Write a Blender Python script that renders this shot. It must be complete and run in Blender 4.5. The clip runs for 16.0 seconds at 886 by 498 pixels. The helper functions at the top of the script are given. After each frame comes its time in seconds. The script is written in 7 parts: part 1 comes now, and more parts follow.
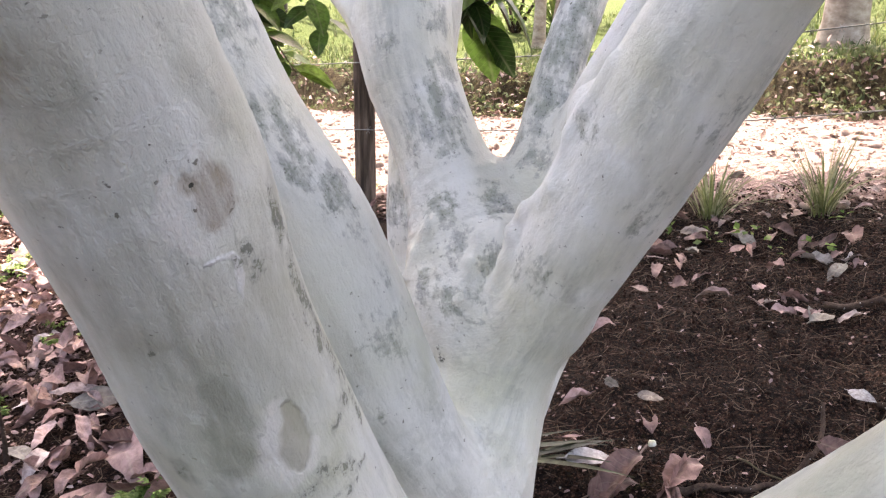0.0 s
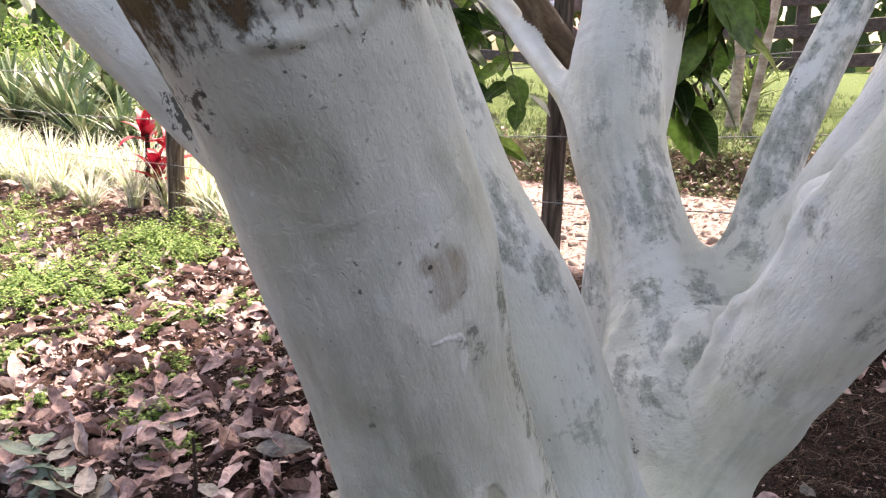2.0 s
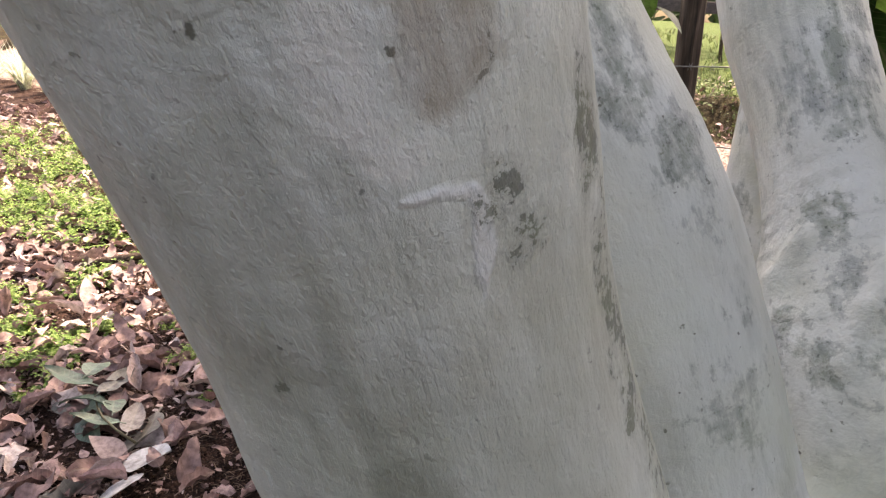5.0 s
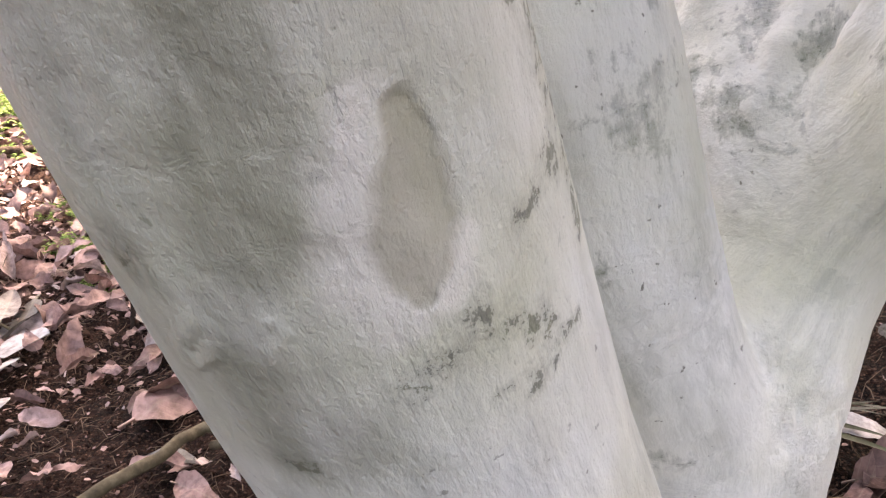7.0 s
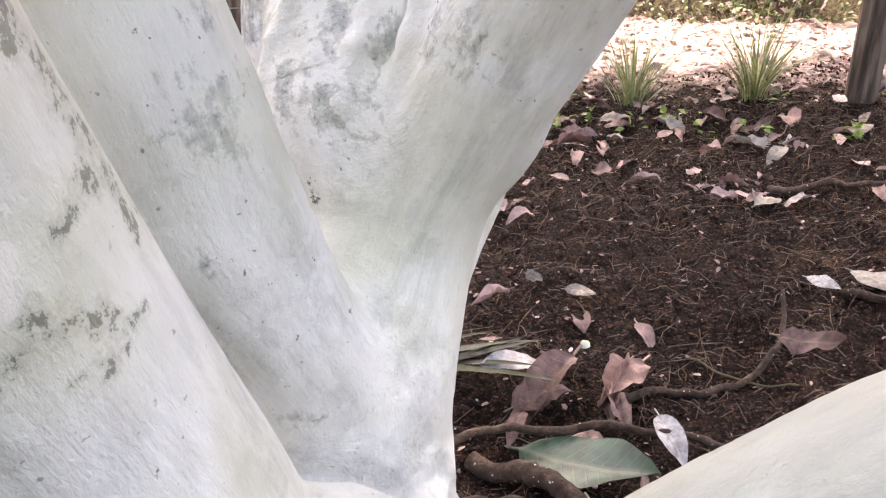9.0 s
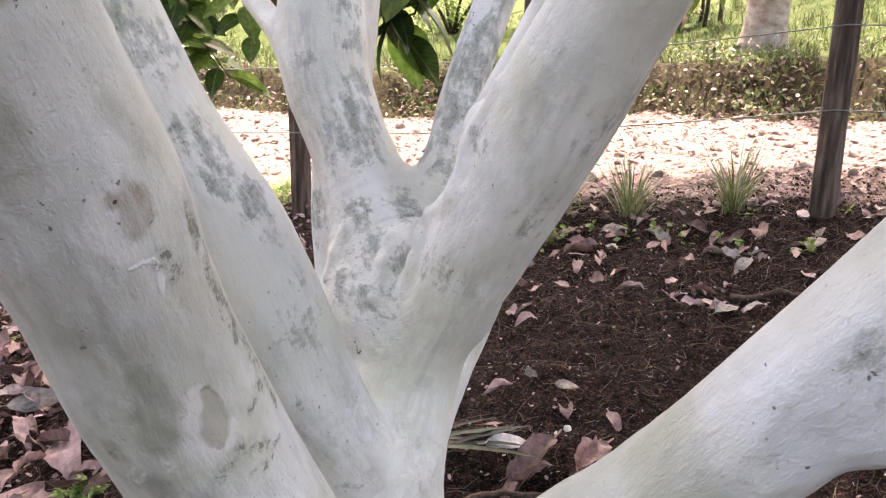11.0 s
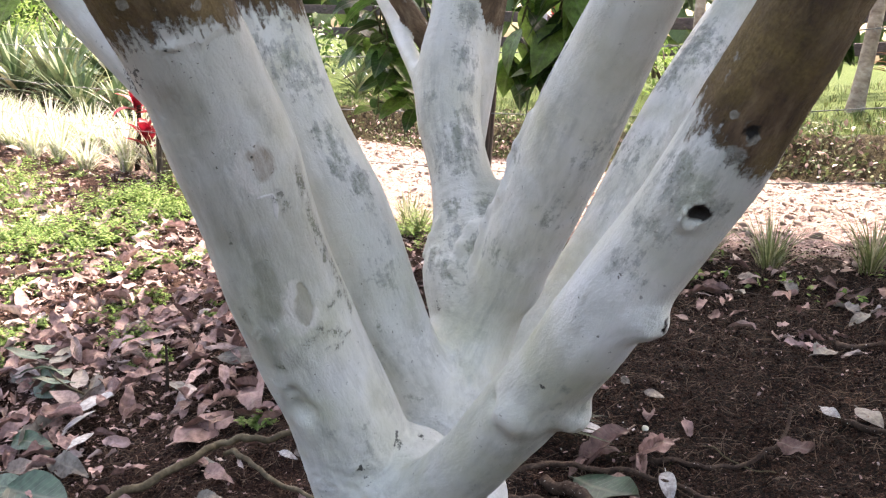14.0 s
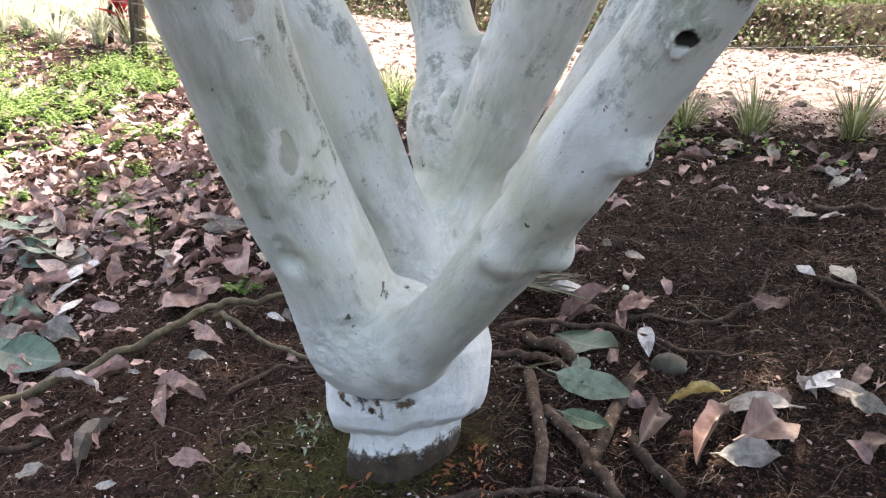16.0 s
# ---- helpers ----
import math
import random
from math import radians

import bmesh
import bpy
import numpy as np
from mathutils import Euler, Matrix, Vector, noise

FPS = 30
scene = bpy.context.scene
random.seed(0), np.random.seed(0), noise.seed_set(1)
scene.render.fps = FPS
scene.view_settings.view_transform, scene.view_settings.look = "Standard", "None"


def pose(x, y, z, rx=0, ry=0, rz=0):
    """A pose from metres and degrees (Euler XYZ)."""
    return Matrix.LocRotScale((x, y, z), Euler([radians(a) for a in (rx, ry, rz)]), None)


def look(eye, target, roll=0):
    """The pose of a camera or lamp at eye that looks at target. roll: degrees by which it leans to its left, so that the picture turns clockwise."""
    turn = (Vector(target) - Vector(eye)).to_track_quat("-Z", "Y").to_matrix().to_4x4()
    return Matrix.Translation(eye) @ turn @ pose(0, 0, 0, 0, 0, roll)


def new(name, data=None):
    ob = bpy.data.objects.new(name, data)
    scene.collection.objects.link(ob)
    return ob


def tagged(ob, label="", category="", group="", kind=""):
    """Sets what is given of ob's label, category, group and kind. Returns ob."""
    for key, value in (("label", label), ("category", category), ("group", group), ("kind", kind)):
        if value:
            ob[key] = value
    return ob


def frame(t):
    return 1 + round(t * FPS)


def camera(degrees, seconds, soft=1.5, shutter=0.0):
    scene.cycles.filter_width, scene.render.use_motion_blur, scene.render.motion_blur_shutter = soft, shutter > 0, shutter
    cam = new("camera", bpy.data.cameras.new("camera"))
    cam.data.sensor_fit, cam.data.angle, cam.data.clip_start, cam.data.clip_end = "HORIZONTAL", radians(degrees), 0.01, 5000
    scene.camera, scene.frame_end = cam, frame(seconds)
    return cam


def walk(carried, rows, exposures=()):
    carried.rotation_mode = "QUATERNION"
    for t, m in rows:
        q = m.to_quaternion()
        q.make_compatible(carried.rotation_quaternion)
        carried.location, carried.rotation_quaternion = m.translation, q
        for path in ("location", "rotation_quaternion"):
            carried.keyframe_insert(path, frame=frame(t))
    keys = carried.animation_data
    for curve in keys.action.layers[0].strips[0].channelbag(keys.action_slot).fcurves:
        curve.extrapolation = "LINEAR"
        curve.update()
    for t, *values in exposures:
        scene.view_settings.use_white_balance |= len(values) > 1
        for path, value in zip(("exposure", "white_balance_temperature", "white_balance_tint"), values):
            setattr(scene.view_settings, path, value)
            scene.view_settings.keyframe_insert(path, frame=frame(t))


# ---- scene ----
cam = camera(54.0, 16.0, 1.25)
PATH = [
    (0, (0.002, -0.004, 1.113), (-0.001, 1.919, 0.562), 0.5),
    (0.5, (-0.007, -0.02, 1.099), (-0.052, 1.902, 0.548), 1.0),
    (1, (-0.02, -0.03, 1.11), (-0.201, 1.904, 0.63), 0.7),
    (1.5, (-0.034, -0.027, 1.133), (-0.384, 1.898, 0.717), 1.2),
    (2, (-0.039, -0.004, 1.127), (-0.439, 1.913, 0.719), 1.9),
    (2.5, (-0.051, 0.067, 1.11), (-0.564, 1.952, 0.68), 1.8),
    (3, (-0.078, 0.184, 1.099), (-0.702, 2.022, 0.617), 2.2),
    (3.2, (-0.09, 0.221, 1.105), (-0.732, 2.048, 0.604), 2.8),
    (5.5, (-0.07, 0.364, 0.933), (-0.691, 2.192, 0.411), 3.7),
    (6, (-0.07, 0.39, 0.883), (-0.628, 2.207, 0.261), 4.0),
    (6.5, (-0.069, 0.398, 0.85), (-0.543, 2.221, 0.178), 4.6),
    (7, (-0.057, 0.404, 0.84), (-0.462, 2.239, 0.154), 3.4),
    (7.5, (-0.053, 0.41, 0.834), (-0.376, 2.257, 0.139), 2.5),
    (8, (-0.047, 0.403, 0.837), (-0.258, 2.268, 0.147), 2.7),
    (8.5, (-0.018, 0.378, 0.84), (-0.05, 2.255, 0.151), 2.7),
    (9, (0.021, 0.338, 0.869), (0.258, 2.204, 0.187), 2.0),
    (9.2, (0.038, 0.318, 0.899), (0.342, 2.189, 0.259), 1.3),
    (11.3, (0.05, -0.199, 1.162), (0.125, 1.726, 0.625), 1.7),
    (11.5, (0.057, -0.255, 1.165), (0.097, 1.678, 0.651), 2.4),
    (12, (0.096, -0.373, 1.178), (0.018, 1.582, 0.765), 2.1),
    (12.5, (0.17, -0.423, 1.158), (-0.013, 1.523, 0.735), 2.7),
    (13, (0.273, -0.488, 1.158), (-0.055, 1.442, 0.747), 4.7),
    (13.5, (0.328, -0.541, 1.155), (-0.064, 1.371, 0.718), 3.9),
    (14, (0.34, -0.568, 1.156), (-0.047, 1.342, 0.708), 3.2),
    (14.5, (0.33, -0.564, 1.158), (-0.076, 1.339, 0.694), 2.6),
    (15, (0.341, -0.584, 1.149), (-0.052, 1.293, 0.584), 2.4),
    (15.5, (0.342, -0.587, 1.126), (-0.004, 1.273, 0.477), 2.9),
    (16, (0.343, -0.587, 1.107), (0.024, 1.257, 0.402), 3.3),
]
# seconds, stops, kelvin, tint
EXPOSURES = [(0.0, 2.58, 7950, 20), (1.0, 2.54, 7900, 19), (2.0, 2.14, 7750, 17), (3.0, 2.02, 7700, 13), (5.5, 2.10, 8700, 19), (6.0, 2.28, 8850, 21), (6.5, 2.46, 8850, 22), (7.0, 2.72, 8850, 23), (8.0, 3.04, 8800, 25), (8.5, 3.10, 8650, 24), (9.0, 3.06, 8350, 22), (11.3, 2.52, 8150, 21), (12.0, 2.46, 7850, 18), (14.0, 2.32, 7700, 15), (16.0, 2.46, 7400, 10)]
walk(cam, [(t, look(eye, target, roll)) for t, eye, target, roll in PATH], exposures=EXPOSURES)

# ---- world and sun ----
SUN_UP, SUN_TURN = 60.0, 12.0      # degrees above the horizon; clockwise turn of the sun from +y
world = bpy.data.worlds.new("sky")
scene.world = world
world.use_nodes = True
wn = world.node_tree.nodes
sky = wn.new("ShaderNodeTexSky")
sky.sky_type = "NISHITA"
sky.sun_disc = False
sky.sun_elevation = radians(SUN_UP)
sky.sun_rotation = radians(SUN_TURN)
sky.dust_density = 5.0
sky.ozone_density = 0.6
wn["Background"].inputs["Strength"].default_value = 0.15
world.node_tree.links.new(sky.outputs[0], wn["Background"].inputs["Color"])

sun_data = bpy.data.lights.new("sun", "SUN")
sun_data.energy = 3.4
sun_data.angle = radians(0.6)
sun_data.color = (1.0, 0.98, 0.94)
sun = new("sun", sun_data)
sun_from = Vector((math.sin(radians(SUN_TURN)) * math.cos(radians(SUN_UP)), math.cos(radians(SUN_TURN)) * math.cos(radians(SUN_UP)), math.sin(radians(SUN_UP))))
sun.matrix_world = look(sun_from * 30, (0, 0, 0))


# ---- materials ----
class Mat:
    """A small wrapper round a node material."""

    def __init__(self, name, rough=0.7, metal=0.0):
        self.m = bpy.data.materials.new(name)
        self.m.use_nodes = True
        self.t = self.m.node_tree
        self.b = self.t.nodes["Principled BSDF"]
        self.b.inputs["Roughness"].default_value = rough
        self.b.inputs["Metallic"].default_value = metal

    def node(self, kind, **values):
        n = self.t.nodes.new("ShaderNode" + kind)
        for key, value in values.items():
            n.inputs[key].default_value = value
        return n

    def link(self, a, b):
        self.t.links.new(a, b)

    def coords(self, scale=(1, 1, 1)):
        c = self.t.nodes.new("ShaderNodeTexCoord")
        mp = self.node("Mapping")
        mp.inputs["Scale"].default_value = scale
        self.link(c.outputs["Object"], mp.inputs["Vector"])
        return mp.outputs[0]

    def noise(self, scale, detail=5, rough=0.55, stretch=(1, 1, 1)):
        n = self.node("TexNoise", Scale=scale, Detail=detail, Roughness=rough)
        self.link(self.coords(stretch), n.inputs["Vector"])
        return n.outputs["Fac"]

    def ramp(self, value, stops):
        r = self.t.nodes.new("ShaderNodeValToRGB")
        while len(r.color_ramp.elements) < len(stops):
            r.color_ramp.elements.new(0.5)
        for e, (p, c) in zip(r.color_ramp.elements, stops):
            e.position = p
            e.color = (*c, 1) if isinstance(c, tuple) else (c, c, c, 1)
        self.link(value, r.inputs[0])
        return r.outputs[0]

    def mix(self, f, a, b, blend="MIX"):
        n = self.t.nodes.new("ShaderNodeMix")
        n.data_type, n.blend_type = "RGBA", blend
        for s, i in ((f, 0), (a, 6), (b, 7)):
            if isinstance(s, (int, float)):
                n.inputs[i].default_value = s
            elif isinstance(s, tuple):
                n.inputs[i].default_value = (*s, 1)
            else:
                self.link(s, n.inputs[i])
        return n.outputs[2]

    def math(self, op, a, b=0.0, clamp=False):
        n = self.t.nodes.new("ShaderNodeMath")
        n.operation, n.use_clamp = op, clamp
        for s, i in ((a, 0), (b, 1)):
            if isinstance(s, (int, float)):
                n.inputs[i].default_value = s
            else:
                self.link(s, n.inputs[i])
        return n.outputs[0]

    def attr(self, name):
        n = self.t.nodes.new("ShaderNodeAttribute")
        n.attribute_name = name
        return n.outputs["Fac"]

    def bump(self, height, strength=0.4, distance=0.002, on=None):
        n = self.node("Bump", Strength=strength, Distance=distance)
        self.link(height, n.inputs["Height"])
        if on is not None:
            self.link(on, n.inputs["Normal"])
        return n.outputs[0]

    def done(self, colour=None, normal=None, rough=None):
        if colour is not None:
            if isinstance(colour, tuple):
                self.b.inputs["Base Color"].default_value = (*colour, 1)
            else:
                self.link(colour, self.b.inputs["Base Color"])
        if normal is not None:
            self.link(normal, self.b.inputs["Normal"])
        if rough is not None:
            self.link(rough, self.b.inputs["Roughness"])
        return self.m


def tree_skin_material():
    """Lime-washed bark, with bare bark where the wash ends, grime, and raw wood in the scars."""
    m = Mat("lime_wash_on_bark", 0.5)
    run = m.t.nodes.new("ShaderNodeAttribute")
    run.attribute_name = "grain"

    def along(scale, detail=5, rough=0.6):
        n = m.node("TexNoise", Scale=scale, Detail=detail, Roughness=rough)
        m.link(run.outputs["Vector"], n.inputs["Vector"])
        return n.outputs["Fac"]

    wide, streak, blot, fine = along(9, 4), along(34, 6, 0.65), along(70, 6, 0.7), m.noise(230, 4, 0.6)
    patch = m.noise(7, 4, 0.55)
    paint = m.ramp(patch, [(0.30, (0.58, 0.575, 0.46)), (0.45, (0.73, 0.725, 0.65)), (0.60, (0.80, 0.80, 0.775)), (0.75, (0.67, 0.685, 0.635))])
    paint = m.mix(m.ramp(streak, [(0.48, 0.0), (0.72, 0.6)]), paint, (0.49, 0.495, 0.44))
    paint = m.mix(m.ramp(m.noise(3.6, 3, 0.5), [(0.40, 0.0), (0.62, 0.55)]), paint, (0.52, 0.525, 0.46))
    paint = m.mix(m.ramp(m.math("MULTIPLY", m.ramp(wide, [(0.47, 0.0), (0.66, 1.0)]), m.ramp(blot, [(0.40, 0.0), (0.64, 1.0)])), [(0.0, 0.0), (1.0, 0.62)]), paint, (0.27, 0.29, 0.255))
    # grime: algae and mould showing through the wash
    mask = m.math("ADD", m.math("MULTIPLY", m.attr("grime"), 0.55), m.math("MULTIPLY", m.math("SUBTRACT", m.noise(48, 5, 0.65), 0.5), 1.5))
    mask = m.math("ADD", mask, m.math("MULTIPLY", m.math("SUBTRACT", blot, 0.5), 1.5))
    mask = m.math("ADD", mask, m.math("MULTIPLY", m.math("SUBTRACT", streak, 0.5), 0.8))
    grime = m.ramp(m.math("MULTIPLY", m.ramp(mask, [(0.30, 0.0), (0.42, 0.45), (0.72, 1.0)]), m.ramp(m.attr("grime"), [(0.0, 0.0), (0.25, 1.0)])), [(0.0, 0.0), (1.0, 0.70)])
    paint = m.mix(grime, paint, m.ramp(m.noise(25, 3), [(0.4, (0.19, 0.205, 0.20)), (0.6, (0.17, 0.195, 0.14))]))
    mould = m.math("MULTIPLY", grime, m.ramp(m.noise(210, 4, 0.6), [(0.56, 0.0), (0.64, 1.0)]))
    paint = m.mix(m.math("MULTIPLY", mould, 0.9), paint, (0.055, 0.07, 0.05))
    # dulled wash on the leaning limb: part dirt, part painted shade
    thin = m.math("MULTIPLY", m.attr("thin"), m.ramp(along(45, 6, 0.7), [(0.3, 0.35), (0.65, 1.0)]))
    paint = m.mix(thin, paint, (0.38, 0.36, 0.27))
    speck = m.math("MULTIPLY", m.ramp(m.noise(120, 3, 0.5), [(0.69, 0.0), (0.73, 0.9)]), m.ramp(patch, [(0.42, 0.15), (0.6, 1.0)]))
    paint = m.mix(speck, paint, (0.12, 0.115, 0.09))
    green = m.math("MULTIPLY", m.attr("green"), m.ramp(m.noise(18, 4), [(0.3, 0.0), (0.65, 1.0)]), True)
    paint = m.mix(m.math("MULTIPLY", green, 0.6), paint, (0.56, 0.58, 0.40))
    # whiter wash at the foot and knot lip, with bounced light painted in
    fresh = m.math("MULTIPLY", m.attr("fresh"), m.ramp(m.noise(20, 5, 0.6), [(0.3, 0.45), (0.55, 1.0)]))
    paint = m.mix(fresh, paint, m.ramp(m.noise(45, 5, 0.65), [(0.35, (0.74, 0.74, 0.73)), (0.6, (0.86, 0.86, 0.87))]))
    # smears of algae and painted shade along the grain, pale callus round the scar, spots of mould
    shade_smear = m.math("MULTIPLY", m.attr("shade_smear"), m.ramp(m.math("ADD", m.math("MULTIPLY", along(24, 5, 0.6), 0.6), m.math("MULTIPLY", blot, 0.4)), [(0.36, 0.2), (0.60, 0.68)]), True)
    paint = m.mix(shade_smear, paint, (0.27, 0.268, 0.205))
    paint = m.mix(m.math("MULTIPLY", m.attr("rim"), m.ramp(blot, [(0.35, 0.3), (0.6, 0.75)])), paint, (0.76, 0.72, 0.665))
    spots = m.math("ADD", m.math("MULTIPLY", m.attr("mould"), 0.85), m.math("MULTIPLY", m.math("SUBTRACT", m.noise(190, 5, 0.75), 0.5), 2.6))
    spots = m.math("ADD", spots, m.math("MULTIPLY", m.math("SUBTRACT", m.noise(55, 4, 0.6), 0.5), 2.2))
    spots = m.math("ADD", spots, m.math("MULTIPLY", m.math("SUBTRACT", blot, 0.5), 1.4))
    spots = m.math("MULTIPLY", m.ramp(spots, [(0.35, 0.0), (0.95, 0.28), (1.8, 0.80)]), m.ramp(m.attr("mould"), [(0.0, 0.0), (0.45, 1.0)]))
    paint = m.mix(spots, paint, m.ramp(m.noise(60, 3), [(0.4, (0.11, 0.11, 0.09)), (0.6, (0.16, 0.165, 0.105))]))
    pocks = m.math("MULTIPLY", m.ramp(m.noise(150, 4, 0.65), [(0.58, 0.0), (0.66, 1.0)]), m.attr("crust"), True)
    paint = m.mix(m.math("MULTIPLY", pocks, 0.4), paint, m.ramp(m.noise(30, 3), [(0.4, (0.20, 0.21, 0.13)), (0.6, (0.36, 0.36, 0.27))]))
    # stains, and raw wood in the scars
    stain = m.ramp(m.math("ADD", m.attr("stain"), m.math("MULTIPLY", m.math("SUBTRACT", blot, 0.5), 1.4)), [(0.25, 0.0), (0.85, 0.85)])
    paint = m.mix(stain, paint, (0.30, 0.225, 0.15))
    raw = m.ramp(m.math("ADD", m.attr("raw"), m.math("MULTIPLY", m.math("SUBTRACT", streak, 0.5), 0.9)), [(0.10, 0.0), (0.85, 1.0)])
    wood = m.ramp(streak, [(0.35, (0.235, 0.215, 0.135)), (0.65, (0.315, 0.29, 0.20))])
    paint = m.mix(m.math("MULTIPLY", raw, 0.62), paint, wood)
    crack = m.ramp(m.math("ADD", m.attr("crack"), m.math("MULTIPLY", m.math("SUBTRACT", m.noise(105, 4, 0.7), 0.5), 3.2)), [(0.72, 0.0), (0.95, 0.92)])
    paint = m.mix(crack, paint, (0.035, 0.038, 0.028))
    # bare bark beyond the painted length
    ragged = m.math("MULTIPLY", m.math("SUBTRACT", along(60, 6, 0.72), 0.5), 0.14)
    chipped = m.math("MULTIPLY", m.math("SUBTRACT", m.noise(95, 5, 0.75), 0.5), 0.07)
    bare = m.ramp(m.math("ADD", m.math("MULTIPLY", m.math("ADD", m.attr("bare"), m.math("ADD", ragged, chipped)), 30.0), 0.5), [(0.25, 0.0), (0.75, 1.0)])
    bark = m.ramp(along(30, 7, 0.75), [(0.34, (0.030, 0.018, 0.010)), (0.48, (0.13, 0.078, 0.042)), (0.56, (0.20, 0.125, 0.070)), (0.66, (0.32, 0.23, 0.14))])
    bark = m.mix(m.ramp(m.noise(8, 4, 0.6), [(0.45, 0.0), (0.65, 0.45)]), bark, (0.05, 0.036, 0.022))
    moss = m.math("MULTIPLY", m.attr("moss"), m.ramp(m.noise(12, 5, 0.7), [(0.4, 0.0), (0.62, 1.0)]), True)
    bark = m.mix(m.math("MULTIPLY", moss, 0.8), bark, m.ramp(fine, [(0.35, (0.15, 0.10, 0.025)), (0.65, (0.27, 0.185, 0.06))]))
    lich = m.node("TexVoronoi", Scale=26.0)
    m.link(m.mix(0.06, m.coords(), m.noise(40, 3)), lich.inputs["Vector"])
    lichen = m.math("MULTIPLY", m.ramp(m.math("ADD", lich.outputs["Distance"], m.math("MULTIPLY", m.math("SUBTRACT", m.noise(120, 3), 0.5), 0.25)), [(0.10, 1.0), (0.18, 0.0)]), m.ramp(m.noise(11, 2), [(0.52, 0.0), (0.58, 1.0)]))
    lichen = m.math("MAXIMUM", lichen, m.ramp(m.math("ADD", m.attr("lichen"), m.math("MULTIPLY", m.math("SUBTRACT", m.noise(90, 4), 0.5), 0.9)), [(0.35, 0.0), (0.5, 1.0)]))
    bark = m.mix(m.math("MULTIPLY", lichen, 0.75), bark, m.ramp(fine, [(0.35, (0.26, 0.25, 0.21)), (0.65, (0.46, 0.45, 0.39))]))
    colour = m.mix(bare, paint, bark)
    # near-black for the pits' shade and for bare bark at the foot
    colour = m.mix(m.attr("near_black"), colour, (0.012, 0.010, 0.008))
    # relief: soft folds, brushed runs, lips of old coats, grain
    coats = m.ramp(along(20, 6, 0.6), [(0.54, 0.0), (0.58, 1.0)])
    n = m.bump(m.noise(11, 3, 0.5), 0.4, 0.02)
    n = m.bump(m.attr("relief"), 1.0, 0.0028, n)
    n = m.bump(streak, 0.4, 0.005, n)
    n = m.bump(coats, 0.2, 0.0008, n)
    worn = m.math("SUBTRACT", 1.0, m.math("MULTIPLY", m.attr("raw"), 0.8))
    n = m.bump(m.math("MULTIPLY", along(110, 4, 0.6), worn), 0.3, 0.0032, n)
    n = m.bump(m.math("MULTIPLY", along(150, 5, 0.7), worn), 0.6, 0.0034, n)
    n = m.bump(m.math("MULTIPLY", m.noise(300, 5, 0.7), worn), 0.4, 0.0022, n)
    n = m.bump(m.math("MULTIPLY", m.attr("crust"), m.noise(85, 6, 0.75)), 1.0, 0.006, n)
    n = m.bump(m.noise(190, 4, 0.6), 0.45, 0.0022, n)
    n = m.bump(m.math("MULTIPLY", bare, m.math("SUBTRACT", along(45, 7, 0.75), 0.9)), 1.0, 0.012, n)
    rough = m.ramp(m.math("ADD", m.math("MULTIPLY", streak, 0.5), m.math("MULTIPLY", patch, 0.5)), [(0.38, 0.34), (0.6, 0.62)])
    rough = m.math("MAXIMUM", rough, m.math("MULTIPLY", bare, 0.75))
    return m.done(colour, n, rough)


